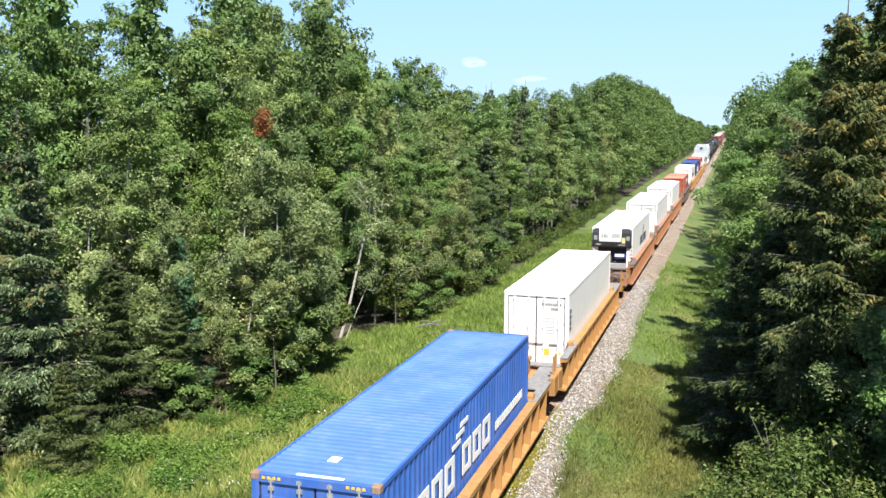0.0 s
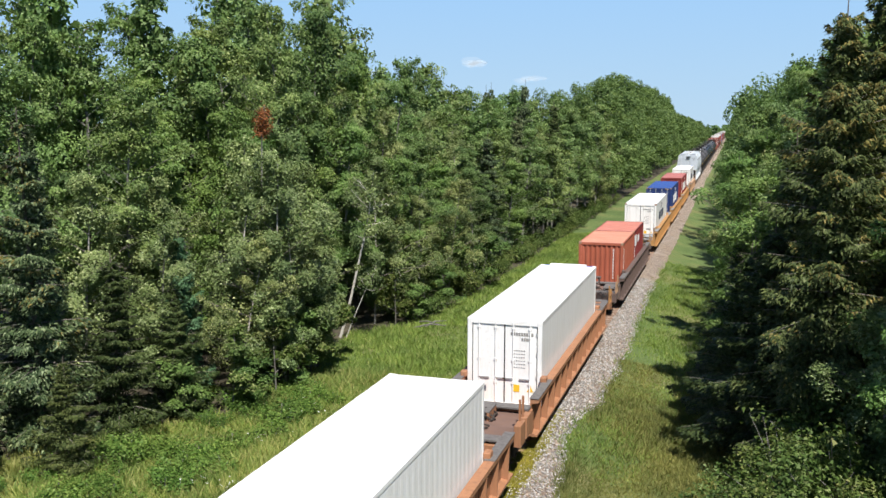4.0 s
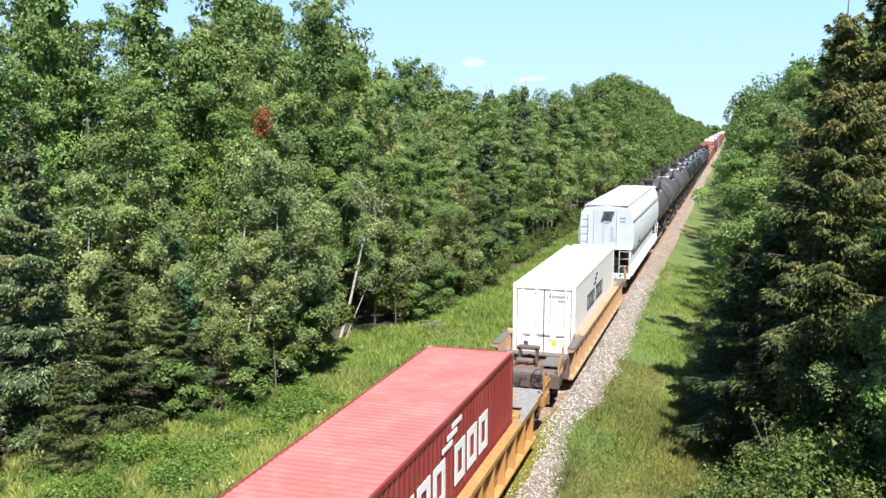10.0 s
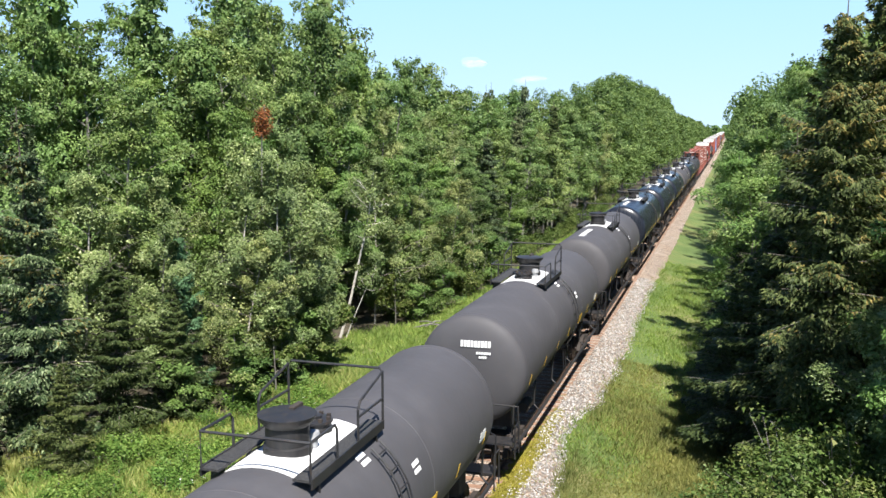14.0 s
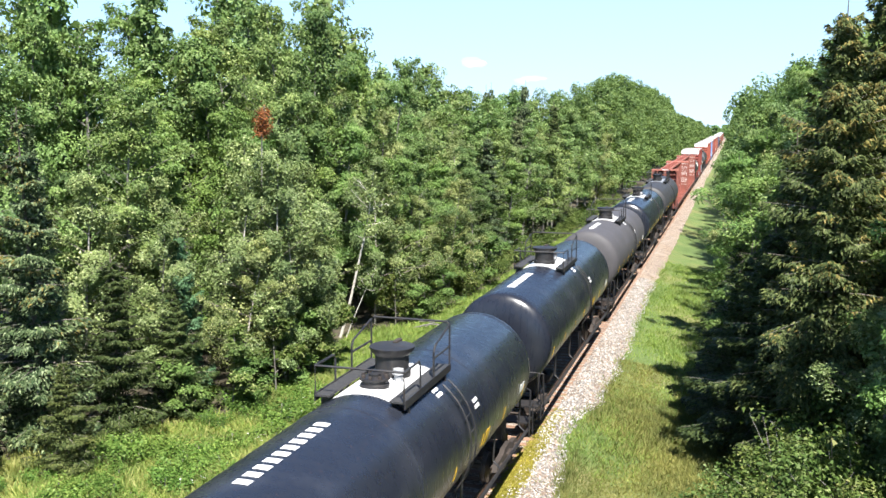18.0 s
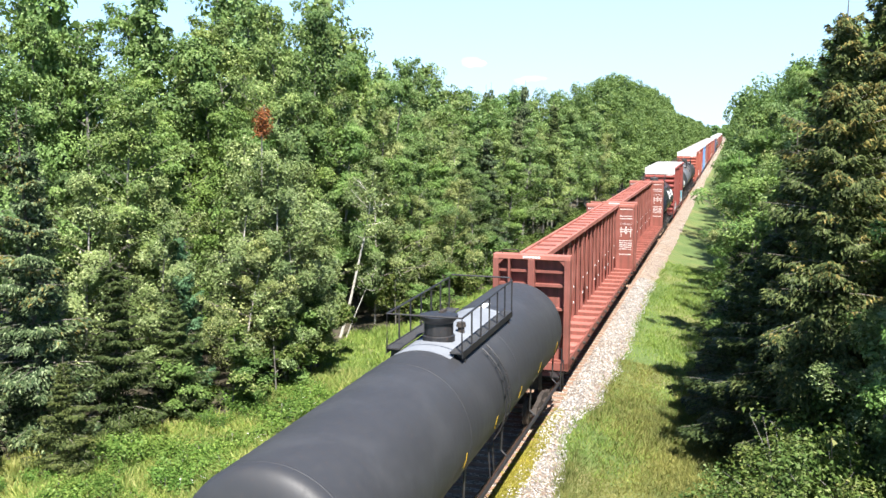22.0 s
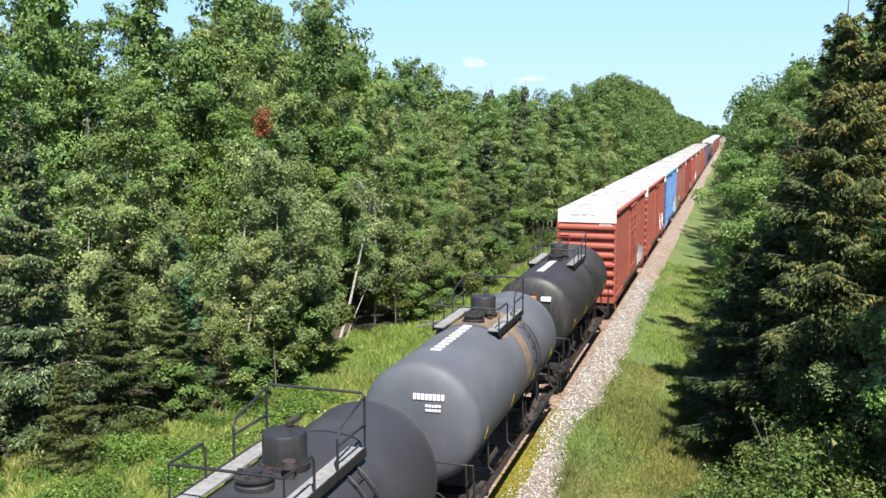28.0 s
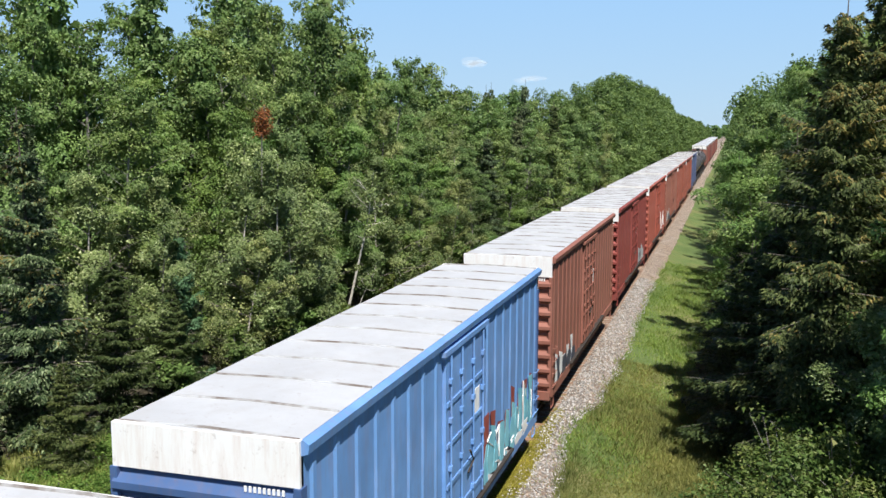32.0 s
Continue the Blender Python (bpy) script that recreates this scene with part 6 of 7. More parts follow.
        for y, t in ((man + 0.25, 52), (man + 1.7, 24)):
            part("marking", arc_patch(R + 0.004, t, t + 3, y, y + 0.32, 0.006, 2, zc), M_WHITE, tank, "short white marks")
            part("marking", arc_patch(R + 0.004, t - 5, t - 2, y, y + 0.32, 0.006, 2, zc), M_WHITE, tank, "short white marks")
        part("marking", arc_patch(R + 0.004, -12, -4, b - 1.6, b - 1.15, 0.006, 3, zc), M_WHITE, tank, "white data panel")
    if mark_rows:
        rows = bars(a + 1.5, a + 4.6, 0, 1, 10, 0.42)
        for u0, u1, _, _ in rows:
            part("code_bar", arc_patch(R + 0.004, 85, 95, u0, u1, 0.005, 3, zc), M_WHITE, tank, "white painted code bar")
    if head:
        head_bars(tank, R, zc, a, dish, -0.25, 0.62, 0.72, 0.17, 9)
        head_bars(tank, R, zc, a, dish, 0.2, 0.62, 0.53, 0.06, 6)
        head_bars(tank, R, zc, a, dish, 0.28, 0.5, 0.42, 0.06, 4)
        part("vent_plug", G().lathe([(0.05, a + 0.2), (0.05, a + 0.26)], "y", (0.05, 0, zc + 1.3), 10), BLACK, tank)
    # ends and running gear
    part("stub_sill", G().box(-0.22, 0.22, 0.1, 3.4, 0.68, 1.02, 0.02), STEEL, car)
    part("stub_sill", G().box(-0.22, 0.22, L - 3.4, L - 0.1, 0.68, 1.02, 0.02), STEEL, car)
    for e in (0, 1):
        f = (lambda v: v) if e == 0 else (lambda v: L - v)
        q = lambda u, v: sorted((f(u), f(v)))
        part("end_platform", G().box(-1.4, 1.4, *q(0.15, 0.75), 0.98, 1.03), BLACK, car)
        part("saddle", G().box(-1.0, 1.0, *q(1.7, 2.3), 1.0, zc - R * 0.72), STEEL, car)
        part("end_handrail", G().tube([(-1.45, f(0.7), 0.95), (-1.45, f(0.6), 1.95), (-1.2, f(0.45), 2.0), (1.2, f(0.45), 2.0), (1.45, f(0.6), 1.95), (1.45, f(0.7), 0.95)], 0.024, 6), BLACK, car)
        for s in (-1, 1):
            part("side_handrail", G().tube([(s * 1.45, f(0.25), 0.6), (s * 1.45, f(0.25), 1.5), (s * 1.45, f(0.75), 1.5), (s * 1.45, f(0.75), 0.6)], 0.02, 5), BLACK, car)
        truck(car, f(2.0))
        coupler(car, f(0.05), -1 if e == 0 else 1)
    part("bottom_valve", G().lathe([(0.25, zc - R - 0.3), (0.3, zc - R + 0.05)], "z", (0, L / 2, 0), 14), STEEL, car)
    for s in (-1, 1):
        rod = part("side_rod", G().tube([(s * 1.4, 0.5, 0.82), (s * 1.4, L - 0.5, 0.82)], 0.05, 6), BLACK, car, "long black rail along the underside")
        for k in range(6):
            y = 1.0 + k * (L - 2.0) / 5
            part("rod_hanger", G().tube([(s * 1.4, y, 0.82), (s * 1.2, y, 1.02), (s * R * 0.8, y, zc - R * 0.55)], 0.03, 5), BLACK, rod)
        part("brake_pipe", G().tube([(s * 1.25, 0.8, 0.6), (s * 1.25, L - 0.8, 0.6)], 0.045, 6), STEEL, rod)
    part("brake_cylinder", G().lathe([(0.16, 4.0), (0.18, 4.1), (0.18, 4.7), (0.1, 4.9)], "y", (0.85, 0, 0.85), 12), STEEL, car)
    return car


G_PAD = paint("blue-grey pad paint", (0.2, 0.215, 0.24), 0.6, (0.14, 0.13, 0.12), 0.15)
WALK_DARK = plain("dark grated walkway steel", [(0.4, (0.03, 0.03, 0.032)), (0.6, (0.06, 0.058, 0.056))], 26, 0.7, 0.2, 0.4)
W_PAD = plain("dusty white pad paint", [(0.3, (0.55, 0.55, 0.54)), (0.7, (0.78, 0.78, 0.77))], 5, 0.6, 0, 0)
T_MATTE = paint("matte grey-black tank paint", (0.06, 0.058, 0.064), 0.66, (0.11, 0.095, 0.085), 0.12, fade=0.08)
T_GLOSS = paint("glossy black tank paint", (0.014, 0.017, 0.026), 0.26, (0.05, 0.045, 0.04), 0.1, fade=0.1)
T_DARK = paint("dark matte tank paint", (0.032, 0.033, 0.037), 0.55, (0.07, 0.06, 0.05), 0.1, fade=0.08)
T_GREY = paint("weathered grey tank paint", (0.088, 0.096, 0.112), 0.6, (0.2, 0.16, 0.11), 0.16)
T_OIL = paint("black tank paint with oil stains", (0.024, 0.024, 0.026), 0.5, (0.16, 0.11, 0.07), 0.25)


# Centre-beam lumber cars.
def centerbeam(S):
    car = vehicle("centerbeam_car", S, "empty faded red centre-beam lumber car with end bulkheads", "railcar", "cars of the train")
    L, X, Z = 23.1, 1.4, 4.9
    part("centre_sill", G().box(-0.35, 0.35, 0.1, L - 0.1, 0.7, 1.1), P_CB, car)
    for s in (-1, 1):
        part("side_sill", G().box(min(s * 1.28, s * X), max(s * 1.28, s * X), 0.2, L - 0.2, 0.82, 1.14), P_CB, car)
    n = 17
    p = (L - 0.9) / n
    for k in range(n):
        y = 0.45 + k * p
        for s in (-1, 1):
            x0, x1 = sorted((s * 0.3, s * 1.36))
            plank = G().loft([[(x0, y, 1.16), (x1, y, 1.16), (x1, y, 1.27), (x0, y, 1.27)], [(x0, y + p - 0.04, 1.02), (x1, y + p - 0.04, 1.02), (x1, y + p - 0.04, 1.12), (x0, y + p - 0.04, 1.12)]])
            # Plank fronts in the darker red draw the shadow line of each step.
            part("plank_edge", G().box(x0, x1, y - 0.035, y - 0.003, 1.0, 1.255), P_CB, car)
            part("deck_plank", plank, P_CBT, car)
            part("winch", G().lathe([(0.06, s * 1.36), (0.06, s * 1.5)][::s], "x", (0, y + 0.4, 1.02), 8), STEEL, car)
    # the ladder-like top chord
    for s in (-1, 1):
        x0, x1 = sorted((s * 0.42, s * 0.52))
        part("chord_rail", G().box(x0, x1, 0.3, L - 0.3, Z - 0.14, Z + 0.03), P_CBT, car)
    for k in range(n):
        y = 0.45 + k * p
        part("chord_plate", G().box(-0.42, 0.42, y + 0.52, y + p - 0.03, Z - 0.08, Z - 0.05), P_CBT, car)
        part("chord_crossbar", G().box(-0.42, 0.42, y - 0.03, y + 0.05, Z - 0.14, Z - 0.0), P_CB, car)
    # paired posts and braces
    for k in range(1, n):
        y = 0.45 + k * p
        for s in (-1, 1):
            a = (s * 0.36, s * 0.44)
            g = G().loft([[(min(a), y - 0.12, 1.1), (max(a), y - 0.12, 1.1), (max(a), y + 0.12, 1.1), (min(a), y + 0.12, 1.1)], [(min(a) - s * 0.02, y - 0.08, Z - 0.14), (max(a) - s * 0.02, y - 0.08, Z - 0.14), (max(a) - s * 0.02, y + 0.08, Z - 0.14), (min(a) - s * 0.02, y + 0.08, Z - 0.14)]])
            post = part("post", g, P_CB, car)
            part("post_flange", G().box(min(s * 0.2, s * 0.37), max(s * 0.2, s * 0.37), y - 0.012, y + 0.012, 1.1, Z - 0.14), P_CB, post)
            if k % 3:
                marks(post, "strap_mark", M_WHITE, "x", s * 0.443, [(y - 0.1, y + 0.1, 1.9, 1.97), (y - 0.09, y + 0.08, 2.6, 2.65)], "worn white painted dashes")
        if k % 3 == 1:
            for s in (-1, 1):
                part("brace", G().loft([[(s * 0.4 - 0.02, y + 0.1, Z - 0.2), (s * 0.4 + 0.02, y + 0.1, Z - 0.2), (s * 0.4 + 0.02, y + 0.3, Z - 0.2), (s * 0.4 - 0.02, y + 0.3, Z - 0.2)], [(s * 0.4 - 0.02, y + p - 0.1, 1.3), (s * 0.4 + 0.02, y + p - 0.1, 1.3), (s * 0.4 + 0.02, y + p + 0.1, 1.3), (s * 0.4 - 0.02, y + p + 0.1, 1.3)]]), P_CB, car)
    # bulkheads
    for e in (0, 1):
        f = (lambda v: v) if e == 0 else (lambda v: L - v)
        q = lambda u, v: sorted((f(u), f(v)))
        bulk = part("bulkhead", G().box(-X + 0.02, X - 0.02, *q(0.36, 0.42), 1.0, Z - 0.06), P_CB, car, "steel end bulkhead")
        part("bulkhead_top", G().box(-X, X, *q(0.0, 0.44), Z - 0.16, Z, 0.02), P_CBT, bulk)
        for x0, x1 in ((-X, -X + 0.2), (X - 0.2, X), (-0.12, 0.12), (-0.85, -0.78)):
            part("bulkhead_post", G().box(x0, x1, *q(0.0, 0.36), 0.8, Z - 0.16), P_CB, bulk)
        for z in (1.0, 1.95, 2.9, 3.75, 4.25):
            part("bulkhead_rib", G().box(-X + 0.2, X - 0.2, *q(0.14, 0.36), z, z + 0.09), P_CB, bulk)
        for sx in (-1, 1):
            part("corner_gusset", G().loft([[(sx * (X - 0.2), f(v), Z - 0.16), (sx * (X - 0.42), f(v), Z - 0.16), (sx * (X - 0.2), f(v), Z - 0.38)] for v in (0.02, 0.3)]), P_CB, bulk)
        part("grab_iron", G().tube([(-1.1, f(0.2), Z), (-1.08, f(0.2), Z + 0.14), (-0.5, f(0.2), Z + 0.14), (-0.48, f(0.2), Z)], 0.02, 5), STEEL, bulk)
        marks(bulk, "marking", M_WHITE, "y", f(-0.004) if e == 0 else f(0.424), bars(-0.3, 0.35, Z - 0.12, Z - 0.05, 6, 0.2), "faded white code bars")
        truck(car, f(2.2))
        coupler(car, f(0.05), -1 if e == 0 else 1)
        part("end_sill", G().box(-X, X, *q(0.0, 0.5), 0.75, 1.02), P_CB, car)
    yb = L - 0.425
    for s in (-1, 1):
        c = s * 0.95
        rows = [(z, n2) for z, n2 in ((4.6, 6), (4.2, 7), (4.05, 7), (3.3, 3), (2.75, 4), (2.62, 6), (2.5, 6), (2.38, 6), (2.26, 6), (1.95, 2))]
        marks(car, "marking", M_WORN, "y", yb, [b for z, k in rows for b in bars(c - 0.36, c + 0.36, z, z + 0.06, k, 0.12)], "worn white stencilled lines")
        lettering(car, "ATTENTION", 0.13, M_WORN, c, yb - 0.004, 3.72)
        marks(car, "marking", M_WORN, "y", yb, [(c - 0.36, c + 0.36, 3.42, 3.48), (c - 0.05, c + 0.05, 3.2, 3.62), (c - 0.3, c - 0.26, 3.0, 3.6), (c + 0.26, c + 0.3, 3.0, 3.6)], "white loading diagram")
    return car


P_CB = paint("faded red lumber car paint", (0.23, 0.072, 0.054), 0.65, (0.1, 0.05, 0.038), 0.65, fade=0.2)
# Deck and chord red, paler than the posts' red.
P_CBT = paint("sun-bleached red deck paint", (0.37, 0.13, 0.098), 0.7, (0.2, 0.085, 0.062), 0.55, fade=0.2, streak=False)


# Boxcars.
def boxcar(S, mat, roofmat, label, trim=None, band=True, tags=None, end_mat=None, scrawl=None):
    car = vehicle("boxcar", S, label, "railcar", "cars of the train")
    trim = trim or mat
    L, X, Z = 15.9, 1.44, 5.36
    y0, y1 = 0.2, L
    for s in (-1, 1):
        wall = part("side_wall", G().box(min(s * X, s * (X - 0.05)), max(s * X, s * (X - 0.05)), y0, y1, 1.05, Z - 0.05), mat, car)
        for k in range(20):
            y = y0 + 0.35 + k * (y1 - y0 - 0.7) / 19
            if abs(y - 8.0) < 1.6:
                continue
            def make(s=s):
                o = [(s * X, -0.11), (s * (X + 0.03), -0.05), (s * (X + 0.03), 0.05), (s * X, 0.11)]
                return G().loft([[(x, y, z) for x, y in (o if s > 0 else o[::-1])] for z in (1.15, Z - 0.2)]).mesh("side_post", mat)
            part("side_post", shared(("post", s, mat.name), make), mat, wall, at=(0, y, 0))
        part("eave", G().slab([(s * x, z) for x, z in ([(X - 0.04, Z - 0.2), (X + 0.1, Z - 0.16), (X + 0.12, Z - 0.03), (X + 0.02, Z + 0.03), (X - 0.04, Z)] if s > 0 else [(X - 0.04, Z - 0.06), (X + 0.02, Z - 0.06), (X + 0.04, Z - 0.08), (X + 0.04, Z - 0.16), (X - 0.04, Z - 0.2)])], y0, y1), trim, car)
        sill = part("side_sill", G().box(min(s * (X - 0.08), s * (X + 0.05)), max(s * (X - 0.08), s * (X + 0.05)), y0 + 0.1, y1 - 0.1, 0.82, 1.12), mat, car)
        # plug door
        door = part("door", G().box(min(s * X, s * (X + 0.07)), max(s * X, s * (X + 0.07)), 6.5, 9.5, 1.2, Z - 0.35), mat, car, "sliding plug door")
        for y in (6.75, 7.55, 8.45, 9.25):
            g = G().tube([(s * (X + 0.11), y, 1.25), (s * (X + 0.11), y, Z - 0.4)], 0.022, 6)
            for z in (1.6, 2.6, 3.6, 4.4):
                g.box(min(s * (X + 0.06), s * (X + 0.14)), max(s * (X + 0.06), s * (X + 0.14)), y - 0.06, y + 0.06, z, z + 0.1)
            part("lock_rod", g, mat, door)
        for z in (1.5, 2.25, 3.1, 3.95):
            part("door_rib", G().box(min(s * (X + 0.07), s * (X + 0.1)), max(s * (X + 0.07), s * (X + 0.1)), 6.55, 9.45, z, z + 0.09), mat, door)
        part("door_crank", G().tube([(s * (X + 0.12), 8.0, 2.1), (s * (X + 0.16), 8.3, 2.3), (s * (X + 0.16), 8.0, 2.6)], 0.025, 6), STEEL, door)
        part("door_track", G().box(min(s * X, s * (X + 0.14)), max(s * X, s * (X + 0.14)), 3.6, 12.4, 1.1, 1.16), STEEL, car)
        part("door_track", G().box(min(s * X, s * (X + 0.13)), max(s * X, s * (X + 0.13)), 6.3, 9.7, Z - 0.34, Z - 0.24), trim, car)
        marks(car, "label_plate", M_WHITE, "x", s * (X + 0.073) - (0.0 if s > 0 else -0.004), [(8.55, 9.05, 3.2, 3.75)], "pale placard on the door")
        for e, yy in ((0, y0 + 0.35), (1, y1 - 0.35)):
            for z in (1.2, 1.6, 2.0, 2.4):
                rung = shared(("rung", s, mat.name), lambda s=s: G().tube([(s * (X + 0.03), -0.22, 0), (s * (X + 0.1), -0.2, 0), (s * (X + 0.1), 0.2, 0), (s * (X + 0.03), 0.22, 0)], 0.014, 5).mesh("ladder_rung", mat))
                part("ladder_rung", rung, mat, wall, at=(0, yy, z))
            part("sill_step", G().tube([(s * X, yy - 0.2, 0.9), (s * X, yy - 0.18, 0.45), (s * X, yy + 0.18, 0.45), (s * X, yy + 0.2, 0.9)], 0.02, 5), mat, car)
    # roof panels with raised seams
    roof = part("roof", G().loft([[(-X, y, Z), (0, y, Z + 0.035), (X, y, Z), (X, y, Z - 0.05), (-X, y, Z - 0.05)] for y in (y0, y1)][::-1]), roofmat, car, "pale weathered roof")
    for k in range(13):
        y = y0 + 0.06 + k * (y1 - y0 - 0.12) / 12
        part("roof_seam", G().loft([[(x, y - 0.022, z + 0.002), (x, y - 0.014, z + 0.028), (x, y + 0.014, z + 0.028), (x, y + 0.022, z + 0.002)] for x, z in ((-X + 0.05, Z), (0, Z + 0.035), (X - 0.05, Z))]), SEAM, roof)
    # ribbed ends
    for e in (0, 1):
        f = (lambda v: v) if e == 0 else (lambda v: L + 0.2 - v)
        q = lambda u, v: sorted((f(u), f(v)))
        line = [(0.2, 1.0)]
        z = 1.12
        ztop = 4.75 if band else 4.9
        while z < ztop - 0.3:
            line += [(0.2, z), (0.08, z + 0.1), (0.08, z + 0.2), (0.2, z + 0.3)]
            z += 0.46
        line.append((0.2, Z - 0.02))
        back = [(0.26, Z - 0.02), (0.26, 1.0)]
        ring = [(f(y), z) for y, z in line + back]
        rings = [[(x, y, z) for y, z in ring] for x in (-X + 0.02, X - 0.02)]
        end = part("end_wall", G().loft(rings if e == 0 else rings[::-1]), end_mat or mat, car, "ribbed end wall")
        if band:
            part("end_band", G().box(-X + 0.0, X - 0.0, *q(0.15, 0.26), Z - 0.62, Z + 0.02), W_BAND, end, "white painted upper band")
        for s in (-1, 1):
            part("corner_post", G().box(min(s * (X - 0.08), s * (X + 0.03)), max(s * (X - 0.08), s * (X + 0.03)), *q(0.12, 0.3), 0.9, Z - 0.62 if band else Z - 0.1), end_mat or mat, end)
        marks(end, "marking", M_WHITE, "y", f(0.144) if e == 0 else f(0.156), bars(0.62, 1.25, Z - 0.75, Z - 0.67, 9, 0.45), "white painted code bars")
        ladder(car, -1.3, -0.85, f(0.05), 1.1, 4.3, 0.4, mat, "end_ladder")
        part("end_sill", G().box(-X, X, *q(0.05, 0.5), 0.78, 1.05), mat, car)
        truck(car, f(2.2))
        coupler(car, f(0.0), -1 if e == 0 else 1)
        if e == 0:
            brake_wheel(car, -0.4, 0.02, 2.6)
            part("brake_step", G().box(-0.9, 0.1, -0.05, 0.15, 1.75, 1.79), GRIP, car)
    part("underframe", G().box(-0.3, 0.3, 0.3, L - 0.1, 0.7, 1.0).box(-1.25, 1.25, 3.6, 3.8, 0.8, 1.0).box(-1.25, 1.25, 12.0, 12.2, 0.8, 1.0), STEEL, car)
    if tags:
        for i, (m, yy0, yy1, zz0, zz1, n, seed) in enumerate(tags):
            graffiti(car, m, X + 0.036 + 0.007 * i, yy0, yy1, zz0, zz1, n, seed)
    if scrawl:
        r = np.random.default_rng(scrawl[-1])
        yy0, yy1, zz0, zz1, n = scrawl[:5]
        for i in range(n):
            c0, w = yy0 + (i + 0.5) * (yy1 - yy0) / n, (yy1 - yy0) / n * 0.42
            path = [(X + 0.05, c0 + w * r.uniform(-1, 1), zz0 + (zz1 - zz0) * r.uniform(0, 1) * (0.55 + 0.45 * math.cos(i * 1.3))) for k in range(r.integers(3, 6))]
            part("graffiti_line", G().tube(path, 0.022, 4), M_WHITE, car, "thin white sprayed line")
    return car


def graffiti(car, mat, x, y0, y1, z0, z1, n, seed):
    """Overlapping slanted shapes of spray paint low on the side."""
    r = np.random.default_rng(seed)
    w = (y1 - y0) / n
    for i in range(n):
        a = y0 + i * w + r.uniform(-0.05, 0.05) * w
        b = a + w * r.uniform(0.45, 0.8)
        lo, hi = z0 + r.uniform(0, 0.15) * (z1 - z0), z1 - r.uniform(0, 0.4) * (z1 - z0)
        k = r.uniform(-0.3, 0.3) * w
        mid = (lo + hi) / 2
        pts = [(a, lo), (b, lo + r.uniform(0, 0.1)), (b + k, mid), (b + k * 0.5, hi - r.uniform(0, 0.2)), (a + k, hi), (a - k * 0.6, mid + r.uniform(-0.2, 0.2))]
        part("graffiti_shape", G().loft([[(x - 0.002 + t, y, z) for y, z in pts] for t in (0.0, 0.006)]), mat, car, "sprayed graffiti shape")


M_WORND = plain("worn dark stencil paint", [(0.38, (0.05, 0.05, 0.06)), (0.55, (0.2, 0.2, 0.2)), (0.68, (0.7, 0.7, 0.69))], 12, 0.7, 0, 0)
W_BAND = paint("white end band paint", (0.78, 0.78, 0.77), 0.55, (0.42, 0.22, 0.12), 0.3, fade=0.04)
ROOF_W = paint("white-grey boxcar roof", (0.45, 0.46, 0.475), 0.55, (0.36, 0.34, 0.32), 0.3, fade=0.08, streak=False)
ROOF_G = paint("grey galvanised boxcar roof", (0.45, 0.46, 0.48), 0.5, (0.6, 0.6, 0.6), 0.3, fade=0.08, streak=False)
SEAM = plain("dirty roof seams", [(0.38, (0.44, 0.45, 0.46)), (0.5, (0.3, 0.29, 0.28)), (0.62, (0.15, 0.12, 0.1))], 1.6, 0.8, 0, 0)
BX_RED = paint("oxide red boxcar paint", (0.325, 0.08, 0.053), 0.7, (0.14, 0.07, 0.05), 0.35)
BX_RED2 = paint("darker red boxcar paint", (0.23, 0.045, 0.036), 0.7, (0.12, 0.06, 0.05), 0.35)
BX_BLUE = paint("faded blue boxcar paint", (0.13, 0.28, 0.56), 0.6, (0.3, 0.16, 0.1), 0.25, fade=0.15)
BX_NAVY = paint("dark blue boxcar end paint", (0.045, 0.1, 0.24), 0.6, (0.2, 0.12, 0.08), 0.25, fade=0.12)
BX_TAN = paint("faded brown boxcar paint", (0.27, 0.105, 0.075), 0.65, (0.18, 0.1, 0.07), 0.35)
BX_ORG = paint("orange-red boxcar paint", (0.28, 0.085, 0.058), 0.6, (0.16, 0.08, 0.05), 0.3)
BX_SLATE = paint("slate blue boxcar paint", (0.07, 0.1, 0.2), 0.6, (0.16, 0.1, 0.07), 0.3)

STAIN = plain("rust-brown cargo stain", [(0.3, (0.09, 0.075, 0.06)), (0.5, (0.17, 0.12, 0.08)), (0.75, (0.26, 0.17, 0.1))], 3, 0.8, 0, 0.2)

# ---- the consist, front to rear ----
def again(ob, S):
    c = copy_thing(ob, pose(0, S, 0))
    MOVING.append((c, S))
    return c


REEFER = "white refrigerated container with closed rear doors, riding in a well car"
yellow = "yellow-orange well car unit of an articulated set"
mid = well_unit(20.2, Y_TTX, GRIP, (False, False), yellow)
tail = well_unit(39.55, Y_TTX, GRIP, (False, True), yellow)
again(mid, 0.8)
lead = well_unit(62.55, P_RUST, GRIP_DARK, (True, False), "rusty orange well car with weathered dark end deck")
rmid = well_unit(81.8, P_RUST, GRIP_DARK, (False, False), "rusty orange well car unit of an articulated set")
rtail = well_unit(101.2, P_RUST, GRIP_DARK, (False, True), "rusty orange well car with weathered dark end deck")
brown = well_unit(124.15, P_BROWN, GRIP_DARK, (True, True), "dark brown single well car with grey-brown end decks")
ylead = well_unit(147.5, Y_TTX, GRIP_PALE, (True, False), "bright yellow-orange well car with pale grey end deck plates")
again(mid, 166.75)
again(tail, 186.2)
well_unit(209.05, P_TAN, GRIP_DARK, (True, True), "tan single well car with brown weathered ends", end_mat=P_BROWN)

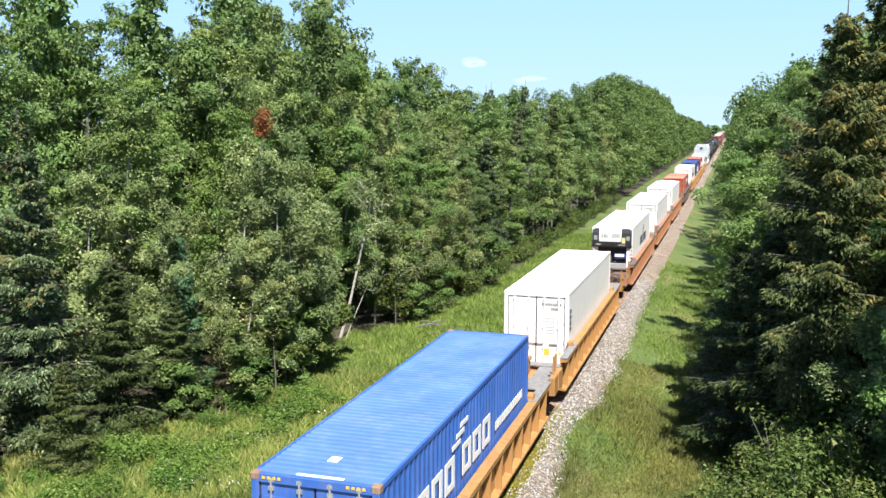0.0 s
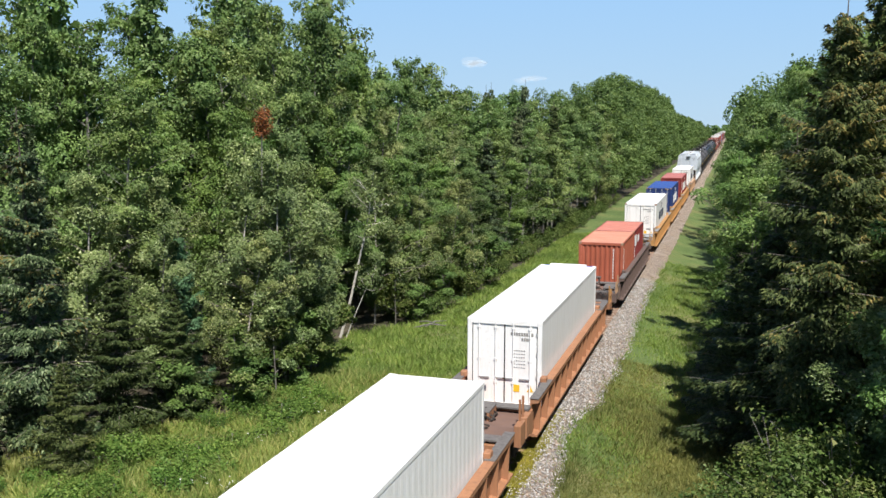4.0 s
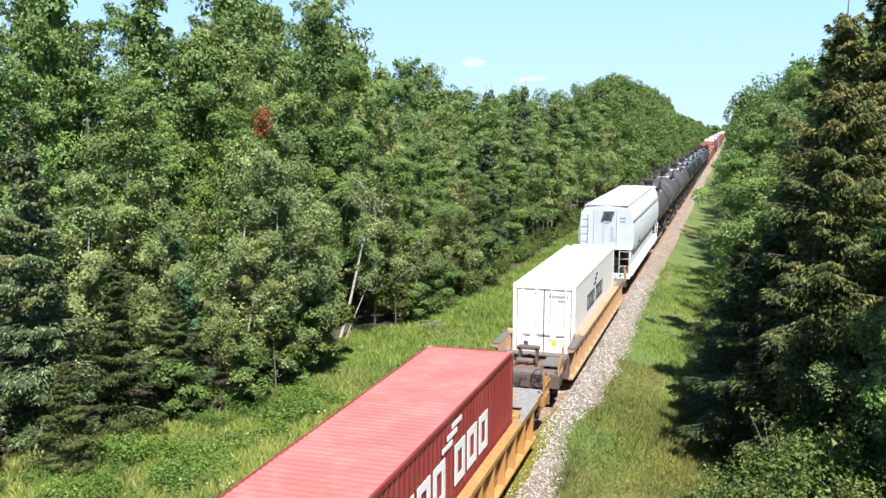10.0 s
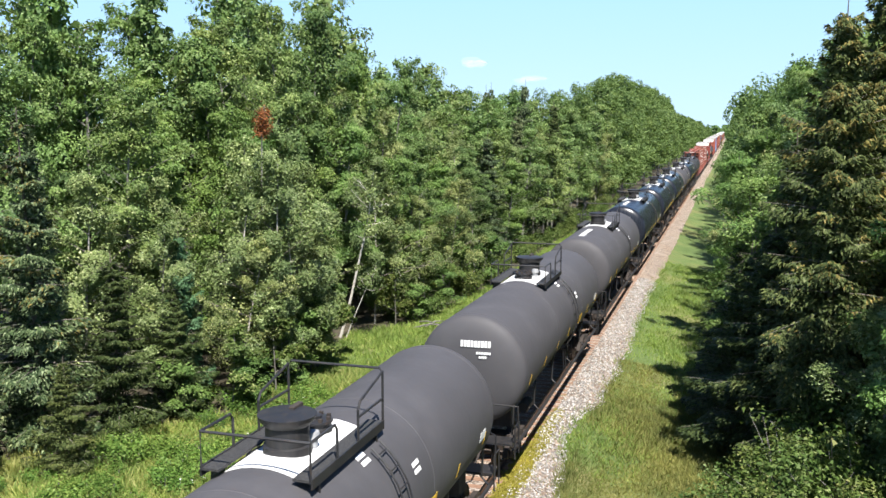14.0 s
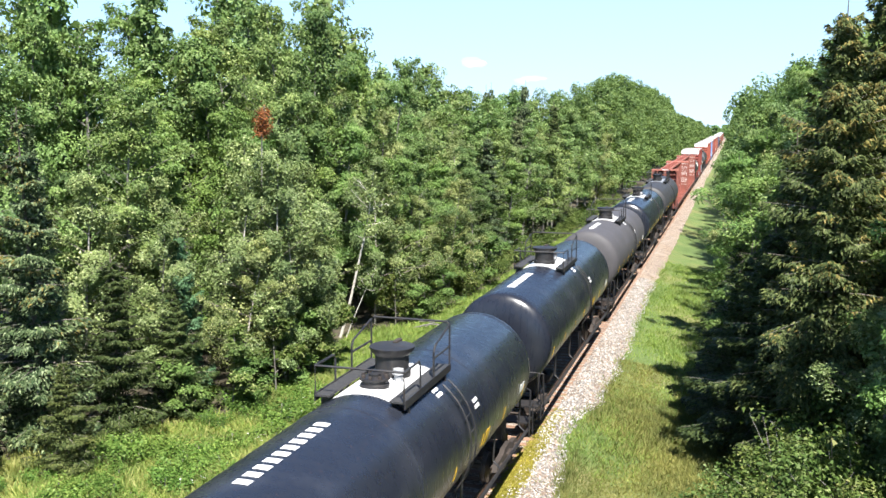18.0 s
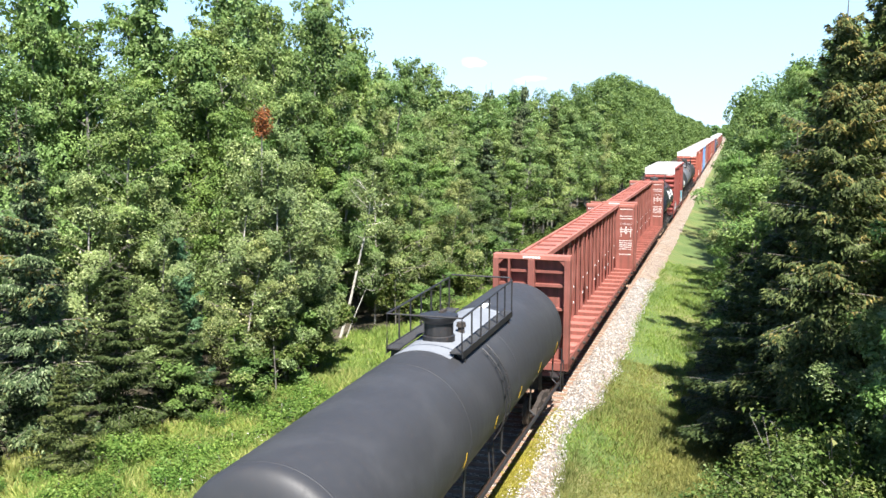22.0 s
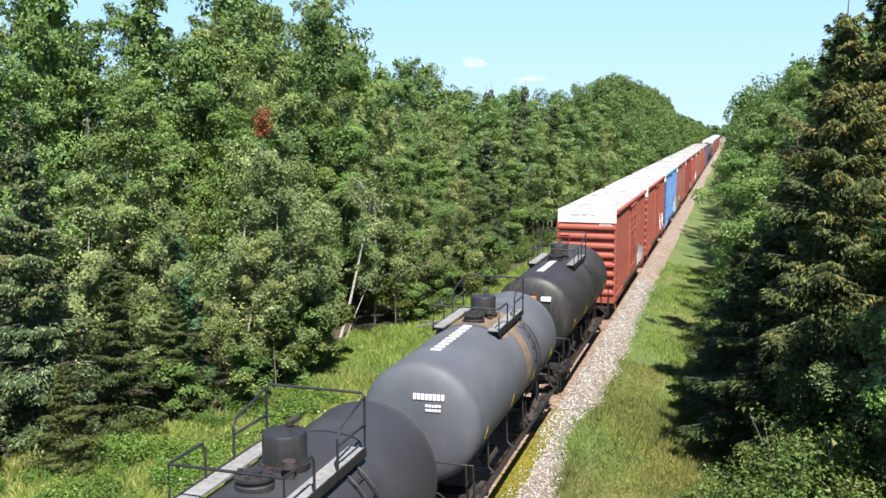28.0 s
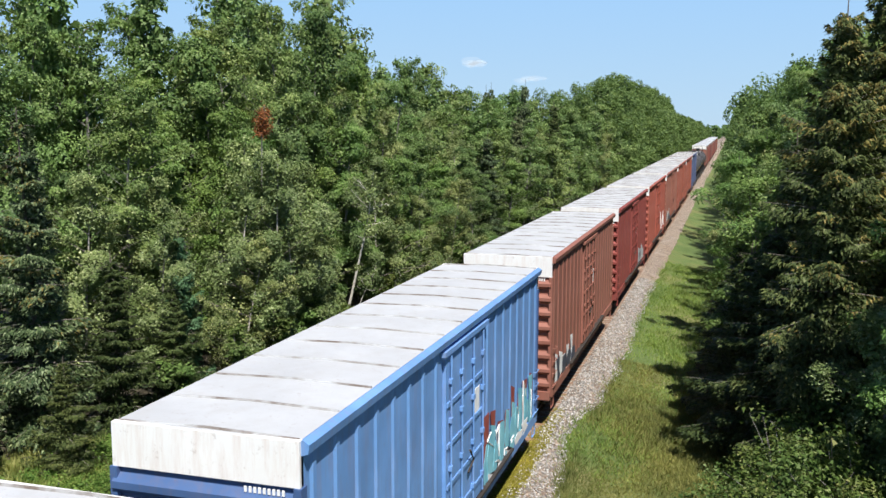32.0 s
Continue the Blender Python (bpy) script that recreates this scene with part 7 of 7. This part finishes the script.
w0 = container(-5.3, 2.896, W_REEF, W_ROOF, "reefer", REEFER)
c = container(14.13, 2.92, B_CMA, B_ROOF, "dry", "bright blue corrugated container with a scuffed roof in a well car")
logo_blocks(c, M_WHITE, 1.222, 2.0, 7.8, 1.72, 2.42, 6, "white block of the painted company mark")
marks(c, "marking", M_WHITE, "x", 1.222, bars(8.2, 11.4, 1.78, 2.0, 14, 0.35), "row of small white blocks")
marks(c, "roof_patch", M_WHITE, "z", 3.4, [(-0.15, 0.05, 0.9, 1.15)], "white patch on the roof")
marks(c, "roof_patch", M_WHITE, "z", 3.4, [(-0.4, 0.5, 0.12, 0.2)], "white strip at the roof's edge")
w1 = container(33.47, 2.9, W_REEF, W_ROOF, "reefer", REEFER)
marks(w1, "marking", M_DARK, "x", 1.215, [(0.35, 0.6, 1.9 + 0.22 * k, 2.05 + 0.22 * k) for k in range(4)], "dark upright code bars")
rf = container(56.46, 2.89, W_REEF, W_ROOF, "reefer", "white refrigerated container with its black and white cooling unit exposed", front="machinery")
logo_blocks(rf, M_DARK, 1.218, 5.0, 9.2, 1.75, 2.3, 6, "dark block of the painted company mark")
w2 = container(75.7, 2.89, W_REEF, W_ROOF, "reefer", REEFER)
marks(w2, "marking", M_DARK, "x", 1.215, [(0.35, 0.6, 1.9 + 0.22 * k, 2.05 + 0.22 * k) for k in range(4)], "dark upright code bars")
w4 = container(95.1, 2.88, W_REEF, W_ROOF, "reefer", "white refrigerated container with a blue-trimmed cooling unit at its far end", trim=C_BLUETRIM)
part("unit_top", G().box(-0.8, 0.8, 12.0, 12.26, 3.1, 3.42, 0.03), W_REEF, w4, "white cooling unit cover")
container(118.05, 2.6, O_CON, O_ROOF, "dry", "orange-red twenty-foot corrugated container in a dark brown well car", 6.058, "corrugated")
c = container(124.18, 2.6, R_CMA, R_ROOF_SALMON, "dry", "red twenty-foot corrugated container with a faded pink roof", 6.058, "corrugated")
marks(c, "label_plate", M_WHITE, "x", 1.222, [(0.6, 1.5, 2.1, 2.75)], "white panel on the side")
marks(c, "marking", M_WHITE, "x", 1.222, bars(2.2, 3.3, 2.2, 2.6, 2, 0.3), "white painted blocks")
c = container(141.4, 2.9, W_REEF, W_ROOF, "reefer", "white refrigerated container with rust-worn top corners, in a yellow well car")
logo_blocks(c, M_DARK, 1.218, 3.2, 8.2, 1.85, 2.5, 6, "dark block of the painted company mark")
c = container(160.65, 2.92, B_NAVY, B_NROOF, "dry", "navy blue corrugated container with labelled rear doors")
logo_blocks(c, M_WHITE, 1.222, 3.4, 9.2, 1.7, 2.5, 6, "white block of the painted company mark")
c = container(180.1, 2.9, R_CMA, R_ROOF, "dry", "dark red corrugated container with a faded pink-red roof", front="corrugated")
logo_blocks(c, M_WHITE, 1.222, 3.0, 9.6, 1.7, 2.6, 6, "white block of the painted company mark")
part("warning_sign", G().loft([[(-0.1, 0.03, 2.3), (0.1, 0.03, 2.3), (0, 0.03, 2.48)], [(-0.1, 0.02, 2.3), (0.1, 0.02, 2.3), (0, 0.02, 2.48)]]), M_YELLOW, c, "yellow warning triangle")
c = container(202.95, 2.92, W_REEF, W_ROOF, "reefer", "white refrigerated container with yellow labels in a tan well car")
part("unit_top", G().box(-0.85, 0.85, 12.0, 12.28, 3.1, 3.46, 0.03), W_REEF, c, "white cooling unit cover")
part("trim_strip", G().box(-1.05, 1.05, 11.88, 11.96, 3.38, 3.41), M_BLUE, c, "blue strip across the roof end")
logo_blocks(c, M_DARK, 1.218, 3.2, 8.0, 1.85, 2.5, 6, "dark block of the painted company mark")

hopper(221.0)

T1 = "matte grey-black tank car with a white-padded top platform"
T2 = "glossy black tank car with a white-padded top platform and yellow stripes"
LT = 16.9
m1 = tank_car(249.9 - LT / 2, LT, 1.55, 2.72, T_MATTE, "long", T1, LT / 2, rev=True)
m2 = tank_car(268.1 - LT / 2, LT, 1.55, 2.72, T_MATTE, "long", "matte grey-black tank car with white code bars on its head", LT / 2, False, head=True)
g1 = tank_car(304.9 - LT / 2, LT, 1.55, 2.72, T_GLOSS, "long", T2, LT / 2, head=True)
g2 = tank_car(340.6 - LT / 2, LT, 1.55, 2.72, T_GLOSS, "long", T2, LT / 2, rev=True)
for centre in (286.5, 358.7):
    again(m1, centre - LT / 2)
for centre in (323.0, 376.8):
    again(g1, centre - LT / 2)
lt = tank_car(386.0, 20.2, 1.55, 2.74, T_DARK, "long", "dark grey tank car with a long railed top walkway", 9.9, False, deck=(0.8, 4.3))
for u0, u1, _, _ in bars(13.75, 15.1, 0, 1, 6, 0.35):
    part("code_bar", arc_patch(1.554, 86, 94, u0, u1, 0.006, 3, 2.74), M_WHITE, lt, "white painted code bar")

cb = centerbeam(407.3)
again(cb, 431.65)

c = tank_car(455.7, 12.7, 1.5, 2.75, T_GLOSS, "short", "short dark tank car with a white company mark on its side", 6.3, True, "plain")
for k, (t0, t1) in enumerate(((8, 16), (18, 30))):
    for u0, u1, _, _ in bars(6.9, 10.6, 0, 1, 8 if k else 9, 0.25):
        part("logo_block", arc_patch(1.504, t0, t1, u0, u1, 0.006, 3, 2.75), M_WHITE, c, "white block of the painted company mark")
part("emblem", G().lathe([(0.5, 0.86), (0.5, 0.9), (0.36, 0.9), (0.36, 0.86)], "y", (0.1, 0, 2.75), 24, False), M_GREY, c, "pale round mark on the tank head")
part("logo_disc", arc_patch(1.504, 6, 34, 5.6, 6.4, 0.006, 5, 2.75), M_WHITE, c, "white round mark")
boxcar(469.2, BX_RED2, ROOF_W, "dark red boxcar with a pale grey roof", tags=[(M_GREY, 0.7, 3.8, 1.0, 2.1, 5, 1), (M_CYAN, 10.0, 15.2, 1.1, 2.6, 7, 2), (M_WHITE, 9.8, 15.0, 1.0, 1.7, 6, 3)])
c = tank_car(486.3, 12.1, 1.45, 2.62, T_DARK, "short", "short black tank car with wooden walkways and a white mark", 6.9, False, "plain")
for u0, u1, _, _ in bars(1.9, 4.6, 0, 1, 6, 0.25):
    part("logo_block", arc_patch(1.454, -2, 12, u0, u1, 0.006, 3, 2.62), M_WHITE, c, "white block of the painted company mark")
for u0, u1, _, _ in bars(2.0, 4.0, 0, 1, 7, 0.3):
    part("code_bar", arc_patch(1.454, -14, -7, u0, u1, 0.006, 3, 2.62), M_WHITE, c, "white painted code bar")
c = tank_car(499.2, 12.1, 1.45, 2.62, T_GREY, "short", "short weathered grey tank car with a rust-stained manway", 6.6, True, "plain")
head_bars(c, 1.45, 2.62, 0.85, 0.46, -0.05, 0.7, 0.66, 0.13, 8)
head_bars(c, 1.45, 2.62, 0.85, 0.46, 0.25, 0.62, 0.5, 0.05, 5)
head_bars(c, 1.45, 2.62, 0.85, 0.46, 0.25, 0.62, 0.4, 0.05, 5)
part("stain", arc_patch(1.454, 48, 132, 5.6, 7.6, 0.004, 10, 2.62), STAIN, c, "rust-brown stain round the manway")
part("stain", arc_patch(1.454, -20, 48, 6.3, 6.9, 0.004, 10, 2.62), STAIN, c, "rust-brown run down the side")
c = tank_car(512.2, 12.1, 1.45, 2.62, T_OIL, "short", "short black tank car with oil-stained sides and an orange placard", 6.1, True, "plain")
part("placard", G().box(-0.12, 0.16, 0.84, 0.96, 3.22, 3.38), M_ORANGE, c, "orange placard")
part("placard", G().box(0.34, 0.7, 0.84, 1.0, 3.22, 3.38), M_WHITE, c, "white placard")
head_bars(c, 1.45, 2.62, 0.85, 0.46, -0.3, 0.35, 0.4, 0.11, 9)
head_bars(c, 1.45, 2.62, 0.85, 0.46, -0.1, 0.3, 0.2, 0.05, 5)

B0, BP = 526.15, 18.02
bx = boxcar(B0, BX_RED, ROOF_W, "oxide red boxcar with a white roof and white end band", tags=[(M_GREY, 11.4, 15.2, 1.0, 2.5, 5, 4), (M_WHITE, 10.9, 13.5, 1.0, 2.0, 4, 5)])
lettering(bx, "EXCESS HEIGHT CAR", 0.125, M_WORND, -0.2, 0.146, 5.07)
bx2 = boxcar(B0 + BP, BX_RED, ROOF_W, "oxide red boxcar with a pale seamed roof and thin white graffiti", scrawl=(10.9, 15.0, 1.3, 2.7, 8, 6))
boxcar(B0 + 2 * BP, BX_BLUE, ROOF_W, "faded blue boxcar with a white roof and cyan graffiti", end_mat=BX_NAVY, scrawl=(9.8, 15.2, 1.2, 2.7, 7, 21),
       tags=[(M_MAROON, 9.6, 15.4, 1.3, 2.95, 8, 7), (M_CYAN, 9.7, 15.4, 1.0, 2.6, 8, 8), (M_CYAN, 10.0, 15.2, 1.0, 2.3, 9, 18), (M_WHITE, 10.0, 14.8, 1.0, 1.4, 5, 9)])
bt = boxcar(B0 + 3 * BP, BX_TAN, ROOF_W, "faded brown boxcar with a white roof and pale graffiti", tags=[(M_WHITE, 0.8, 4.6, 1.0, 2.2, 5, 10), (M_DARK, 1.2, 5.0, 1.0, 1.9, 4, 11)])
bd = boxcar(B0 + 4 * BP, BX_RED2, ROOF_W, "dark red boxcar with a white roof", tags=[(M_GREY, 11.0, 14.6, 1.0, 2.2, 4, 12)])
again(bx2, B0 + 5 * BP)
again(bt, B0 + 6 * BP)
bo = boxcar(B0 + 7 * BP, BX_ORG, ROOF_W, "orange-red boxcar with a white roof")
again(bo, B0 + 8 * BP)
bs = boxcar(B0 + 9 * BP, BX_SLATE, ROOF_G, "slate blue boxcar with a grey roof")
again(m1, 707.2)
again(m1, 725.3)
again(m1, 743.4)


def far_boxcar(S, mat, label):
    """The tail of the train, which stays far off: the same car without its small fittings."""
    car = vehicle("boxcar", S, label, "railcar", "cars of the train")
    part("body", G().box(-1.47, 1.47, 0.2, 15.9, 0.9, 5.2), mat, car)
    part("roof", G().loft([[(-1.55, y, 5.2), (0, y, 5.37), (1.55, y, 5.2), (1.55, y, 5.1), (-1.55, y, 5.1)] for y in (15.75, 0.2)]), ROOF_W, car)
    part("end_band", G().box(-1.47, 1.47, 0.15, 0.2, 4.45, 5.2), W_BAND, car)
    for y in (2.2, 13.7):
        truck(car, y)
    return car


fb = [far_boxcar(761.5 + i * BP, m, "boxcar with a white roof in the distant tail of the train") for i, m in enumerate((BX_TAN, BX_RED, BX_RED2))]
for i in range(3, 9):
    again(fb[i % 3], 761.5 + i * BP)


def motions():
    for ob, S in MOVING:
        walk(ob, [(t, pose(0, S - run(t), 0)) for t in (0, 1 / 30, *range(2, 31, 2), 31 + 29 / 30, 32)])


# ---- track pieces ----
def tie_mesh():
    return G().box(-1.3, 1.3, -0.115, 0.115, -0.32, -0.165, 0.012).mesh("tie", TIE)


for k in range(290):
    part("tie", shared("tie", tie_mesh), TIE, track, at=(rng.uniform(-0.03, 0.03), 2.0 + 0.52 * k, rng.uniform(-0.012, 0.012)))
motions()
